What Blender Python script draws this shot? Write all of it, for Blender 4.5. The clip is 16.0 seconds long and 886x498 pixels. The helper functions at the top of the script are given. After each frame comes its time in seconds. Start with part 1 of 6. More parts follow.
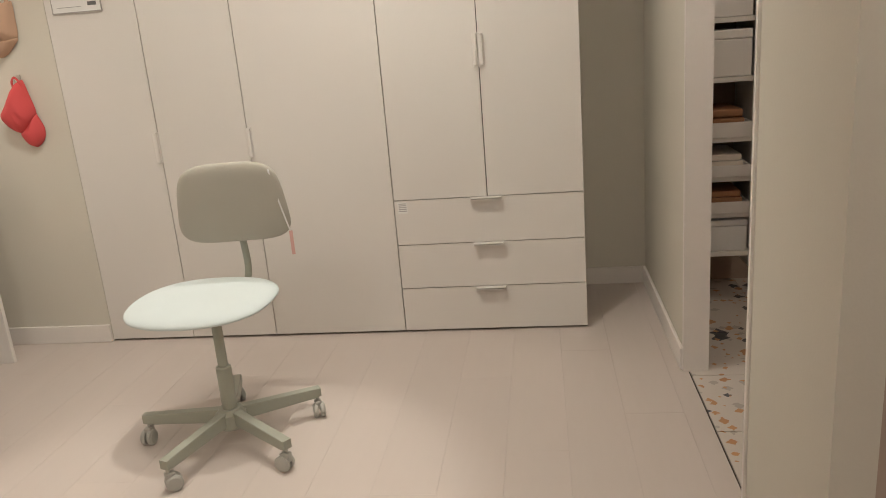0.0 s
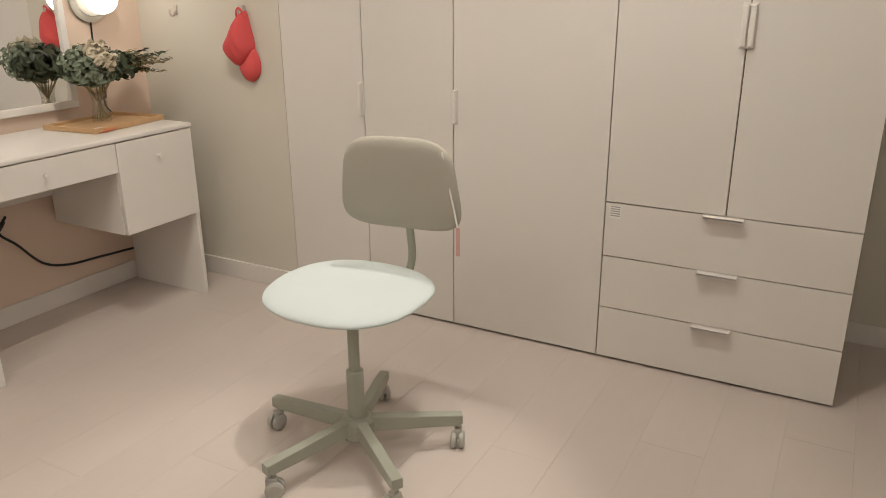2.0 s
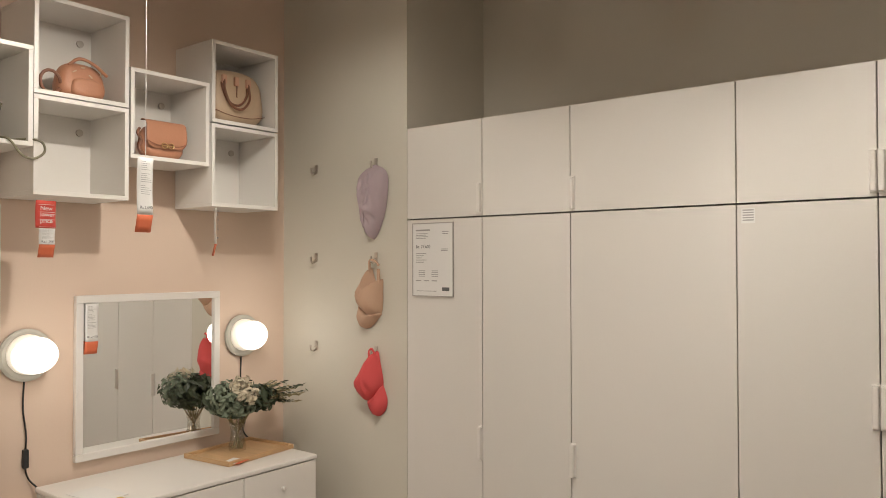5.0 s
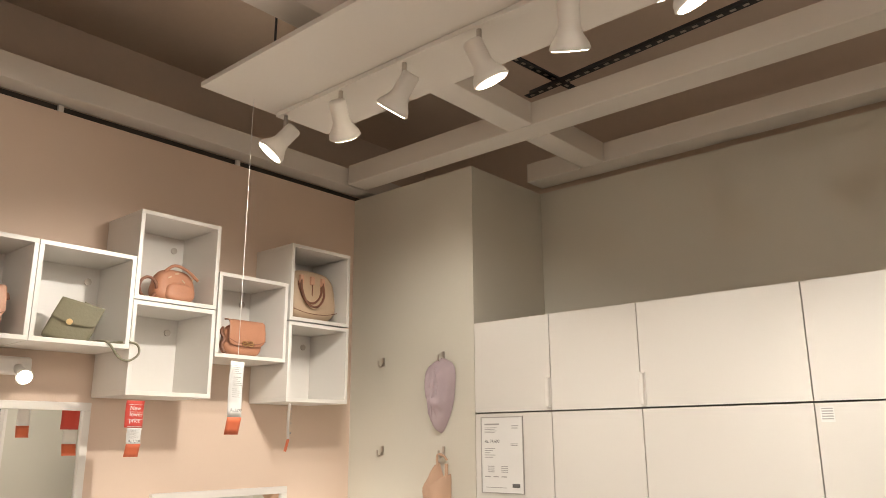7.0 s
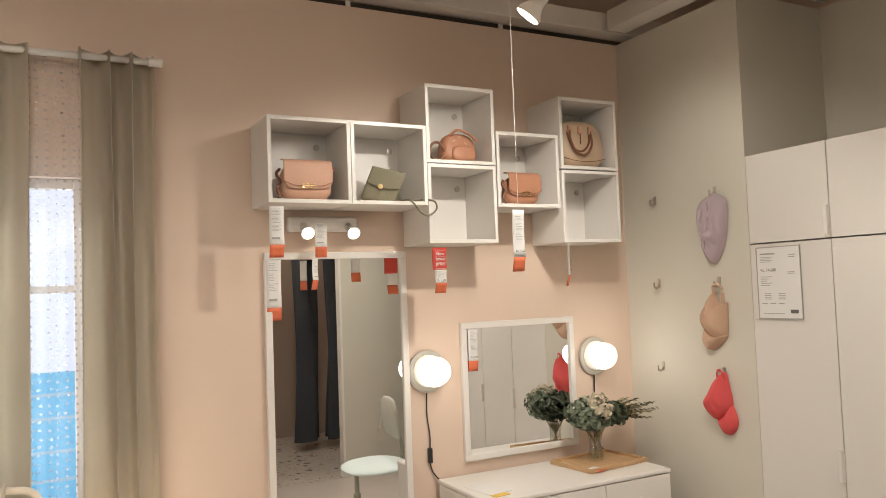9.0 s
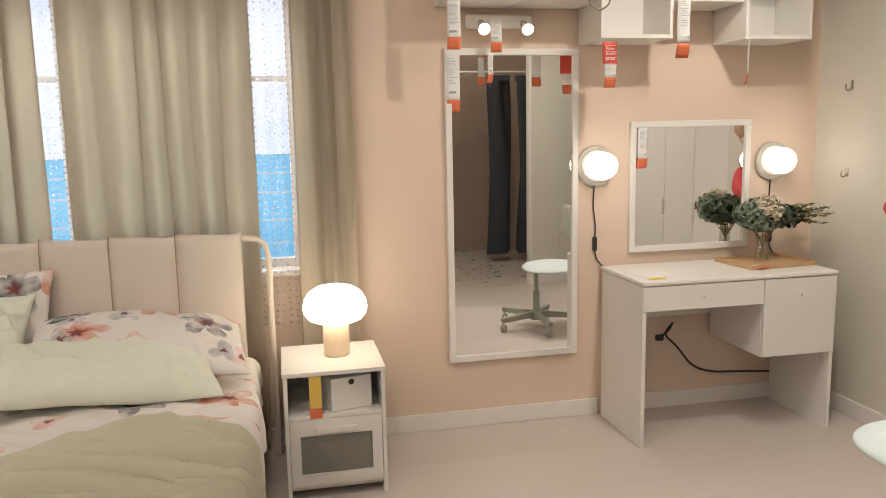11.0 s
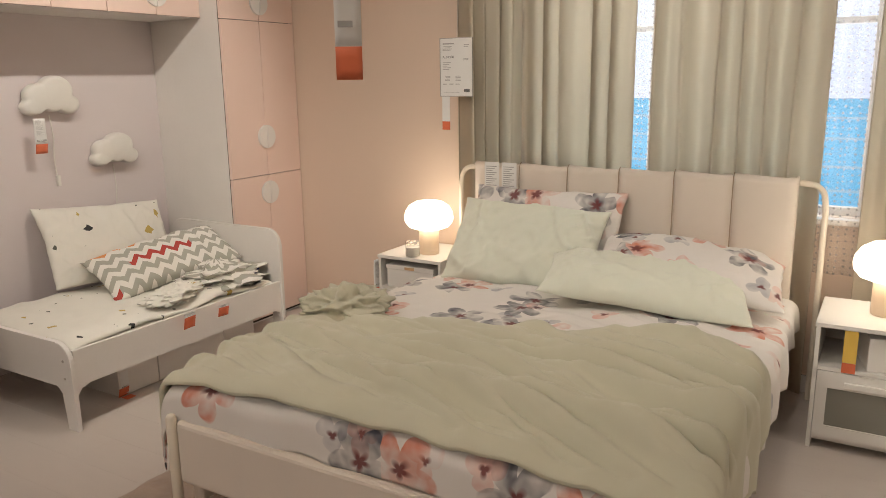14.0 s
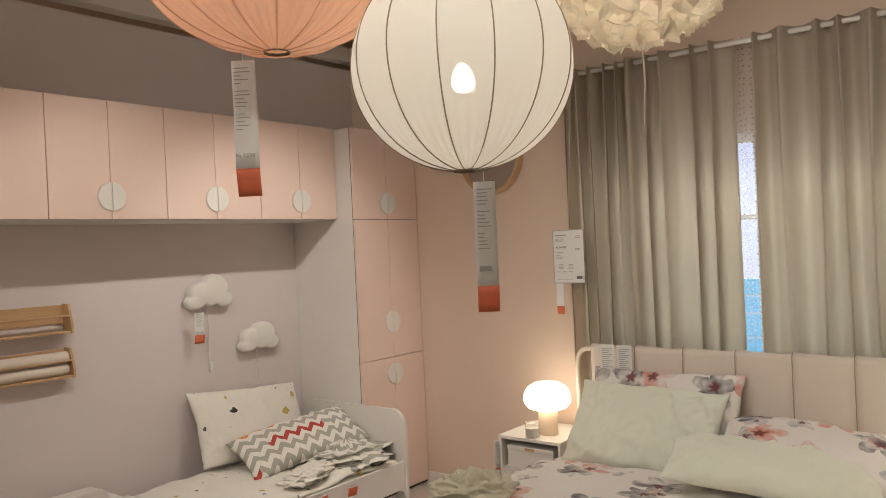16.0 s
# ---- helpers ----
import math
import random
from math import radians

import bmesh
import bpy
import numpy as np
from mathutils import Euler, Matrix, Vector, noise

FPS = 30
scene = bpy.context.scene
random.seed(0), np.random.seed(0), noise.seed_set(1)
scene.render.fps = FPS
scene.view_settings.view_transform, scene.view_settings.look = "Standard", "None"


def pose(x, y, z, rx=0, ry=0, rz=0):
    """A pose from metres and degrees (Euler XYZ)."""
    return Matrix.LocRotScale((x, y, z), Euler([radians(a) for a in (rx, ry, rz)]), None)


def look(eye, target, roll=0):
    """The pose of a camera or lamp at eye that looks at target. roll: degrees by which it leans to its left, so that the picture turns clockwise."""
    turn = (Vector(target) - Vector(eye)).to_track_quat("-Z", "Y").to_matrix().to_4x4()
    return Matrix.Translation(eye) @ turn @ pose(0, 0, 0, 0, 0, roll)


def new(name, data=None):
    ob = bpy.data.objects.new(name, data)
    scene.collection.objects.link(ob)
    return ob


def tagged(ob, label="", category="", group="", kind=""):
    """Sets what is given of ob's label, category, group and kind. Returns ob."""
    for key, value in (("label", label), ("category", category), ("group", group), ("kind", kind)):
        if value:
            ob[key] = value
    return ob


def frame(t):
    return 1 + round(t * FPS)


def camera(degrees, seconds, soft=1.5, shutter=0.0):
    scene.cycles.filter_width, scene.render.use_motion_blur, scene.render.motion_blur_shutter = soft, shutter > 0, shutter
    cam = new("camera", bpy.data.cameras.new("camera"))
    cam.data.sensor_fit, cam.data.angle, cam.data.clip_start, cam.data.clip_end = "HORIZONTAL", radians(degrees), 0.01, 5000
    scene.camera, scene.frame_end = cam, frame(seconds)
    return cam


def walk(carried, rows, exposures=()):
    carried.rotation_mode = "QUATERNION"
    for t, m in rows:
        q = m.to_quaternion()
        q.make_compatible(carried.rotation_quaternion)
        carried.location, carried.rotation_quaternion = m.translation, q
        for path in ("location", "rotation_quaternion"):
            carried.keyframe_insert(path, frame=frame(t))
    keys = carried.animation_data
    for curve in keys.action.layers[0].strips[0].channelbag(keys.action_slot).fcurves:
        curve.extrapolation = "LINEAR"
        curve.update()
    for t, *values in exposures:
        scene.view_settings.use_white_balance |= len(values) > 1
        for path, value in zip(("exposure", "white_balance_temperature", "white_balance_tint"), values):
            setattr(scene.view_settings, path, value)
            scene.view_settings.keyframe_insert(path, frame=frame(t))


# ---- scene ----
cam = camera(60.5, 16.0, soft=0.9)
PATH = [
    (0, (2.033, -3.114, 1.261), (1.765, -1.207, 0.721), -4.7),
    (0.5, (2.104, -2.877, 1.294), (1.704, -0.998, 0.738), -1.3),
    (1, (2.147, -2.715, 1.3), (1.6, -0.89, 0.69), 0.1),
    (1.5, (2.138, -2.578, 1.294), (1.436, -0.834, 0.611), 0.7),
    (2, (2.127, -2.513, 1.322), (1.221, -0.857, 0.662), -0.4),
    (2.5, (2.124, -2.465, 1.378), (1.075, -0.876, 0.768), -1.1),
    (3, (2.102, -2.47, 1.46), (0.916, -0.924, 1.008), -1.7),
    (3.5, (2.132, -2.472, 1.51), (0.886, -0.945, 1.168), -1.4),
    (4, (2.143, -2.474, 1.54), (0.878, -0.947, 1.279), -1.4),
    (4.5, (2.148, -2.484, 1.575), (0.888, -0.942, 1.39), -1.3),
    (5, (2.171, -2.497, 1.613), (0.932, -0.928, 1.65), -0.1),
    (5.2, (2.182, -2.488, 1.581), (0.941, -0.928, 1.746), 1.0),
    (7.3, (2.145, -2.70, 1.705), (0.833, -1.270, 2.222), -1.5),
    (7.5, (2.162, -2.729, 1.711), (0.803, -1.353, 2.219), -1.9),
    (8, (2.241, -2.802, 1.664), (0.702, -1.590, 2.067), -3.1),
    (8.5, (2.301, -2.825, 1.637), (0.650, -1.733, 1.917), -3.3),
    (9, (2.379, -2.792, 1.661), (0.608, -1.867, 1.761), -2.1),
    (9.5, (2.471, -2.756, 1.613), (0.571, -2.133, 1.564), -2.4),
    (9.7, (2.495, -2.758, 1.61), (0.592, -2.158, 1.484), -2.4),
    (11.8, (2.812, -2.7, 1.373), (0.888, -2.601, 0.837), 0.7),
    (12, (2.83, -2.676, 1.405), (0.913, -2.765, 0.841), 0.7),
    (12.5, (2.884, -2.735, 1.447), (1.019, -3.197, 0.893), -0.7),
    (13, (2.977, -2.771, 1.421), (1.154, -3.39, 0.879), -1.4),
    (13.5, (2.96, -2.668, 1.433), (1.238, -3.541, 0.913), -0.8),
    (13.9, (2.975, -2.599, 1.481), (1.288, -3.569, 1.017), -0.9),
    (14, (2.966, -2.594, 1.487), (1.286, -3.587, 1.046), -0.8),
    (14.5, (3.009, -2.574, 1.505), (1.385, -3.689, 1.157), -1.4),
    (15, (3.076, -2.554, 1.539), (1.508, -3.769, 1.286), -2.4),
    (15.5, (3.131, -2.515, 1.588), (1.588, -3.78, 1.451), -3.3),
    (16, (3.186, -2.497, 1.624), (1.62, -3.742, 1.619), -2.7),
]
walk(cam, [(t, look(eye, target, roll)) for t, eye, target, roll in PATH], exposures=((0.0, 0.0), (3.0, -0.1), (4.2, -0.12), (5.0, -0.22), (7.5, 0.36), (8.5, 0.2), (9.2, 0.0), (12.0, 0.0), (15.2, 0.0), (16.0, -0.2)))

# ---- world and lights ----
world = bpy.data.worlds.new("world")
world.use_nodes = True
scene.world = world
world.node_tree.nodes["Background"].inputs[0].default_value = (1.0, 0.86, 0.72, 1)
world.node_tree.nodes["Background"].inputs[1].default_value = 0.19

WARM = (1.0, 0.93, 0.83)


def spot_lamp(name, eye, target, watts, angle=70, blend=0.6, size=0.05, colour=WARM):
    d = bpy.data.lights.new(name, "SPOT")
    d.energy, d.spot_size, d.spot_blend, d.shadow_soft_size, d.color = watts, radians(angle), blend, size, colour
    ob = new(name, d)
    ob.matrix_world = look(eye, target)
    return ob


def point_lamp(name, at, watts, size=0.05, colour=WARM):
    d = bpy.data.lights.new(name, "POINT")
    d.energy, d.shadow_soft_size, d.color = watts, size, colour
    ob = new(name, d)
    ob.location = at
    return ob


# ---- materials ----
def mat(name, col, rough=0.5, var=0.06, scale=3.0, bump=0.05, bscale=60.0, metal=0.0, emit=0.0, ecol=None, spec=0.5, stretch=(1, 1, 1), sheen=0.0, trans=0.0):
    m = bpy.data.materials.new(name)
    m.use_nodes = True
    nt = m.node_tree
    b = nt.nodes["Principled BSDF"]
    b.inputs["Roughness"].default_value = rough
    b.inputs["Metallic"].default_value = metal
    b.inputs["Specular IOR Level"].default_value = spec
    b.inputs["Sheen Weight"].default_value = sheen
    b.inputs["Transmission Weight"].default_value = trans
    tc = nt.nodes.new("ShaderNodeTexCoord")
    mp = nt.nodes.new("ShaderNodeMapping")
    mp.inputs["Scale"].default_value = stretch
    nt.links.new(tc.outputs["Object"], mp.inputs["Vector"])
    n1 = nt.nodes.new("ShaderNodeTexNoise")
    n1.inputs["Scale"].default_value, n1.inputs["Detail"].default_value = scale, 5
    nt.links.new(mp.outputs[0], n1.inputs["Vector"])
    n2 = nt.nodes.new("ShaderNodeTexNoise")
    n2.inputs["Scale"].default_value, n2.inputs["Detail"].default_value = bscale, 4
    nt.links.new(mp.outputs[0], n2.inputs["Vector"])
    ramp = nt.nodes.new("ShaderNodeMix")
    ramp.data_type = "RGBA"
    ramp.inputs[6].default_value = (*[c * (1 - var) for c in col], 1)
    ramp.inputs[7].default_value = (*[min(1, c * (1 + var)) for c in col], 1)
    add = nt.nodes.new("ShaderNodeMath")
    add.operation = "MULTIPLY_ADD"
    add.inputs[1].default_value, add.inputs[2].default_value = 0.35, -0.17
    nt.links.new(n2.outputs[0], add.inputs[0])
    sm = nt.nodes.new("ShaderNodeMath")
    nt.links.new(n1.outputs[0], sm.inputs[0])
    nt.links.new(add.outputs[0], sm.inputs[1])
    nt.links.new(sm.outputs[0], ramp.inputs[0])
    nt.links.new(ramp.outputs[2], b.inputs["Base Color"])
    if bump:
        bp = nt.nodes.new("ShaderNodeBump")
        bp.inputs["Strength"].default_value, bp.inputs["Distance"].default_value = bump, 0.01
        nt.links.new(n2.outputs[0], bp.inputs["Height"])
        nt.links.new(bp.outputs[0], b.inputs["Normal"])
    if emit:
        b.inputs["Emission Color"].default_value = (*(ecol or col), 1)
        b.inputs["Emission Strength"].default_value = emit
    return m


M_PINK = mat("pink_paint", (0.685, 0.54, 0.435), 0.7, 0.04, 1.5, 0.04, 150)
M_GREEN = mat("sage_paint", (0.61, 0.58, 0.505), 0.6, 0.05, 1.5, 0.04, 150)
M_LILAC = mat("lilac_paint", (0.66, 0.59, 0.585), 0.7, 0.04, 1.5, 0.04, 150)
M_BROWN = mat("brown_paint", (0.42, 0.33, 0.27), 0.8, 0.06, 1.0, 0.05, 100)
M_CEIL = mat("plenum_paint", (0.64, 0.52, 0.42), 0.9, 0.1, 1.0, 0.1, 30)
M_WHITE = mat("white_lacquer", (0.74, 0.71, 0.67), 0.32, 0.015, 1.2, 0.01, 120)
M_WARD = mat("white_foil_front", (0.69, 0.66, 0.62), 0.42, 0.02, 1.0, 0.01, 150)
M_TRIM = mat("white_trim_paint", (0.74, 0.70, 0.66), 0.45, 0.05, 4.0, 0.03, 60)
M_BEAM = mat("white_beam_paint", (0.72, 0.68, 0.63), 0.6, 0.04, 2.0, 0.02, 60)
M_PINKDOOR = mat("pink_cabinet_front", (0.77, 0.585, 0.505), 0.4, 0.02, 1.5, 0.01, 120)
# near-black: painted shade in gaps and the box hole, also the floor base
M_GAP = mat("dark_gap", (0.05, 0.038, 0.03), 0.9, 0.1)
M_BLACKM = mat("black_steel", (0.03, 0.03, 0.035), 0.5, 0.2, 10, 0.05, 80)
M_CHAIRM = mat("grey_green_steel", (0.33, 0.34, 0.28), 0.4, 0.05, 6, 0.02, 200)
M_CASTOR = mat("grey_castor_plastic", (0.42, 0.41, 0.37), 0.45, 0.05, 6, 0.02, 200)
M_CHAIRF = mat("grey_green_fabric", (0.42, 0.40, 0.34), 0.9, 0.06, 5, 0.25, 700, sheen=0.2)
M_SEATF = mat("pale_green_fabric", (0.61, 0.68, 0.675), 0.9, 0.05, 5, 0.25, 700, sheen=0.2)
M_STEEL = mat("brushed_steel", (0.55, 0.5, 0.45), 0.35, 0.1, 20, 0.02, 200, metal=1)
M_CREAM = mat("cream_upholstery", (0.74, 0.655, 0.57), 0.85, 0.05, 4, 0.2, 500, sheen=0.2)
M_SEAM = mat("tan_thread", (0.42, 0.31, 0.22), 0.8, 0.1)
M_TUBE = mat("cream_tube_paint", (0.74, 0.66, 0.55), 0.4, 0.03)
M_SAGECLOTH = mat("sage_cotton", (0.57, 0.545, 0.42), 0.85, 0.05, 3, 0.15, 500, sheen=0.3)
M_MINT = mat("pale_mint_cotton", (0.755, 0.77, 0.655), 0.85, 0.04, 3, 0.15, 500, sheen=0.3)
M_WOOD = mat("bamboo_wood", (0.52, 0.33, 0.17), 0.45, 0.2, 4, 0.05, 40, stretch=(1, 8, 8))
M_BLACKC = mat("black_cable", (0.02, 0.02, 0.02), 0.5, 0.1)
M_PAPER = mat("tag_paper", (0.75, 0.74, 0.72), 0.7, 0.03)
M_RED = mat("tag_red", (0.62, 0.07, 0.05), 0.6, 0.05)
M_ORANGE = mat("tag_orange_red", (0.68, 0.16, 0.07), 0.6, 0.05)
M_INK = mat("grey_ink", (0.12, 0.12, 0.12), 0.7, 0.05)
M_INKL = mat("pale_grey_ink", (0.38, 0.37, 0.36), 0.7, 0.05)
M_YELLOW = mat("tag_yellow", (0.75, 0.50, 0.10), 0.6, 0.05)
M_GLOWLAMP = mat("glowing_opal_glass", (0.9, 0.85, 0.75), 0.3, 0.0, emit=6.0, ecol=(1.0, 0.85, 0.65))
M_GLOWWALL = mat("glowing_opal_globe", (0.9, 0.87, 0.8), 0.3, 0.0, emit=2.2, ecol=(1.0, 0.92, 0.80))
M_GLOWSOFT = mat("softly_lit_opal_bowl", (0.85, 0.80, 0.70), 0.3, 0.0, emit=0.5, ecol=(1.0, 0.90, 0.74))
M_DIAL = mat("taupe_dial_paint", (0.33, 0.26, 0.225), 0.55, 0.04)
M_BULB = mat("glowing_bulb", (0.9, 0.85, 0.75), 0.3, 0.0, emit=14.0, ecol=(1.0, 0.85, 0.65))


def mirror_material():
    m = bpy.data.materials.new("mirror_glass")
    m.use_nodes = True
    b = m.node_tree.nodes["Principled BSDF"]
    b.inputs["Base Color"].default_value = (0.93, 0.94, 0.93, 1)
    b.inputs["Metallic"].default_value = 1.0
    b.inputs["Roughness"].default_value = 0.01
    return m


M_MIRROR = mirror_material()


def glass_material(name, col=(1, 1, 1), rough=0.0):
    m = bpy.data.materials.new(name)
    m.use_nodes = True
    b = m.node_tree.nodes["Principled BSDF"]
    b.inputs["Base Color"].default_value = (*col, 1)
    b.inputs["Transmission Weight"].default_value = 1.0
    b.inputs["Roughness"].default_value = rough
    b.inputs["IOR"].default_value = 1.45
    return m


M_GLASS = glass_material("clear_glass")


def thin_glass():
    """Thin blown glass: mostly clear, with a glossy coat."""
    m = bpy.data.materials.new("thin_clear_glass")
    m.use_nodes = True
    nt = m.node_tree
    clear = nt.nodes.new("ShaderNodeBsdfTransparent")
    clear.inputs[0].default_value = (0.93, 0.93, 0.91, 1)
    gloss = nt.nodes.new("ShaderNodeBsdfGlossy")
    gloss.inputs["Roughness"].default_value = 0.06
    mx = nt.nodes.new("ShaderNodeMixShader")
    mx.inputs[0].default_value = 0.1
    nt.links.new(clear.outputs[0], mx.inputs[1])
    nt.links.new(gloss.outputs[0], mx.inputs[2])
    nt.links.new(mx.outputs[0], nt.nodes["Material Output"].inputs[0])
    return m


M_THINGLASS = thin_glass()


def cloth_material(name, col, through_amount, rough=0.9, bscale=500.0, alpha=1.0):
    """Thin woven cloth that lets part of the light through."""
    m = mat(name, col, rough, 0.05, 3.0, 0.15, bscale)
    nt = m.node_tree
    b = nt.nodes["Principled BSDF"]
    tr = nt.nodes.new("ShaderNodeBsdfTranslucent")
    tr.inputs[0].default_value = (*col, 1)
    mx = nt.nodes.new("ShaderNodeMixShader")
    mx.inputs[0].default_value = through_amount
    nt.links.new(b.outputs[0], mx.inputs[1])
    nt.links.new(tr.outputs[0], mx.inputs[2])
    out = mx
    if alpha < 1:
        tp = nt.nodes.new("ShaderNodeBsdfTransparent")
        m2 = nt.nodes.new("ShaderNodeMixShader")
        m2.inputs[0].default_value = alpha
        nt.links.new(tp.outputs[0], m2.inputs[1])
        nt.links.new(mx.outputs[0], m2.inputs[2])
        out = m2
    nt.links.new(out.outputs[0], nt.nodes["Material Output"].inputs[0])
    return m


M_CURTAIN = cloth_material("sage_curtain_cloth", (0.65, 0.585, 0.485), 0.55)


def dotted_sheer():
    """White voile: mostly see-through, with small woven dots."""
    m = cloth_material("white_sheer_cloth", (0.85, 0.80, 0.77), 0.5, alpha=0.28)
    nt = m.node_tree
    cover = [n for n in nt.nodes if n.type == "MIX_SHADER" and n.inputs[1].links[0].from_node.type == "BSDF_TRANSPARENT"][0]
    uv = nt.nodes.new("ShaderNodeUVMap")
    v = nt.nodes.new("ShaderNodeTexVoronoi")
    v.voronoi_dimensions = "2D"
    v.inputs["Scale"].default_value, v.inputs["Randomness"].default_value = 34, 0.3
    nt.links.new(uv.outputs[0], v.inputs["Vector"])
    mr = nt.nodes.new("ShaderNodeMapRange")
    for i, x in enumerate((0.12, 0.20, 0.32, 0.14)):
        mr.inputs[i + 1].default_value = x
    nt.links.new(v.outputs["Distance"], mr.inputs[0])
    nt.links.new(mr.outputs[0], cover.inputs[0])
    return m


M_SHEER = dotted_sheer()
M_LANTERN = cloth_material("cream_lantern_cloth", (0.86, 0.84, 0.79), 0.55, alpha=0.9)
M_LANTPINK = cloth_material("salmon_lantern_cloth", (0.82, 0.56, 0.41), 0.55, alpha=0.94)
M_FEATHER = cloth_material("white_paper_ruffle", (0.85, 0.80, 0.70), 0.5)


def floral_material():
    """White cotton with large loose watercolour flowers in pink and grey."""
    m = mat("floral_cotton", (0.78, 0.74, 0.70), 0.85, 0.03, 3, 0.12, 500)
    nt = m.node_tree
    b = nt.nodes["Principled BSDF"]
    N, L = nt.nodes.new, nt.links.new
    base = b.inputs["Base Color"].links[0].from_socket
    uv = N("ShaderNodeUVMap")
    warp = N("ShaderNodeTexNoise")
    warp.inputs["Scale"].default_value = 9
    L(uv.outputs[0], warp.inputs["Vector"])
    ws = N("ShaderNodeVectorMath")
    ws.operation = "SCALE"
    ws.inputs["Scale"].default_value = 0.05
    L(warp.outputs["Color"], ws.inputs[0])
    wa = N("ShaderNodeVectorMath")
    L(uv.outputs[0], wa.inputs[0])
    L(ws.outputs[0], wa.inputs[1])
    current = base
    for scale, size, petals, cols, seed in ((5.4, 0.34, 1.5, ((0.74, 0.46, 0.40), (0.44, 0.43, 0.45)), 3.7), (4.0, 0.47, 2.5, ((0.64, 0.24, 0.16), (0.10, 0.10, 0.12)), 0.0)):
        off = N("ShaderNodeVectorMath")
        L(wa.outputs[0], off.inputs[0])
        off.inputs[1].default_value = (seed, seed * 1.7, 0)
        v = N("ShaderNodeTexVoronoi")
        v.voronoi_dimensions = "2D"
        v.inputs["Scale"].default_value, v.inputs["Randomness"].default_value = scale, 0.9
        L(off.outputs[0], v.inputs["Vector"])
        d = N("ShaderNodeVectorMath")
        d.operation = "SUBTRACT"
        L(off.outputs[0], d.inputs[0])
        L(v.outputs["Position"], d.inputs[1])
        sep = N("ShaderNodeSeparateXYZ")
        L(d.outputs[0], sep.inputs[0])
        at = N("ShaderNodeMath")
        at.operation = "ARCTAN2"
        L(sep.outputs[0], at.inputs[0])
        L(sep.outputs[1], at.inputs[1])
        mu = N("ShaderNodeMath")
        mu.operation = "MULTIPLY"
        mu.inputs[1].default_value = petals
        L(at.outputs[0], mu.inputs[0])
        co = N("ShaderNodeMath")
        co.operation = "COSINE"
        L(mu.outputs[0], co.inputs[0])
        ab = N("ShaderNodeMath")
        ab.operation = "ABSOLUTE"
        L(co.outputs[0], ab.inputs[0])
        rr = N("ShaderNodeMath")
        rr.operation = "MULTIPLY_ADD"
        rr.inputs[1].default_value, rr.inputs[2].default_value = size * 0.55, size * 0.45
        L(ab.outputs[0], rr.inputs[0])
        ratio = N("ShaderNodeMath")
        ratio.operation = "DIVIDE"
        L(v.outputs["Distance"], ratio.inputs[0])
        L(rr.outputs[0], ratio.inputs[1])
        inside = N("ShaderNodeMapRange")
        inside.inputs[1].default_value, inside.inputs[2].default_value, inside.inputs[3].default_value, inside.inputs[4].default_value = 1.0, 0.93, 0.0, 1.0
        L(ratio.outputs[0], inside.inputs[0])
        wash = N("ShaderNodeTexNoise")
        wash.inputs["Scale"].default_value = 14
        L(off.outputs[0], wash.inputs["Vector"])
        dens = N("ShaderNodeMapRange")
        dens.inputs[1].default_value, dens.inputs[2].default_value, dens.inputs[3].default_value, dens.inputs[4].default_value = 0.32, 0.70, 0.08, 1.0
        L(wash.outputs[0], dens.inputs[0])
        rc = N("ShaderNodeSeparateColor")
        L(v.outputs["Color"], rc.inputs[0])
        there = N("ShaderNodeMath")
        there.operation = "GREATER_THAN"
        there.inputs[1].default_value = 0.45 if petals < 2 else 0.30
        L(rc.outputs[1], there.inputs[0])
        f1 = N("ShaderNodeMath")
        f1.operation = "MULTIPLY"
        L(inside.outputs[0], f1.inputs[0])
        L(dens.outputs[0], f1.inputs[1])
        f2 = N("ShaderNodeMath")
        f2.operation = "MULTIPLY"
        L(f1.outputs[0], f2.inputs[0])
        L(there.outputs[0], f2.inputs[1])
        pick = N("ShaderNodeMath")
        pick.operation = "GREATER_THAN"
        pick.inputs[1].default_value = 0.62
        L(rc.outputs[0], pick.inputs[0])
        colour = N("ShaderNodeMix")
        colour.data_type = "RGBA"
        colour.inputs[6].default_value, colour.inputs[7].default_value = (*cols[0], 1), (*cols[1], 1)
        L(pick.outputs[0], colour.inputs[0])
        put = N("ShaderNodeMix")
        put.data_type = "RGBA"
        L(f2.outputs[0], put.inputs[0])
        L(current, put.inputs[6])
        L(colour.outputs[2], put.inputs[7])
        heart = N("ShaderNodeMapRange")
        heart.inputs[1].default_value, heart.inputs[2].default_value, heart.inputs[3].default_value, heart.inputs[4].default_value = 0.34, 0.16, 0.0, 0.9
        L(ratio.outputs[0], heart.inputs[0])
        hf = N("ShaderNodeMath")
        hf.operation = "MULTIPLY"
        L(heart.outputs[0], hf.inputs[0])
        L(there.outputs[0], hf.inputs[1])
        put2 = N("ShaderNodeMix")
        put2.data_type = "RGBA"
        put2.inputs[7].default_value = (0.16, 0.03, 0.03, 1)
        L(hf.outputs[0], put2.inputs[0])
        L(put.outputs[2], put2.inputs[6])
        current = put2.outputs[2]
    L(current, b.inputs["Base Color"])
    return m


M_FLORAL = floral_material()


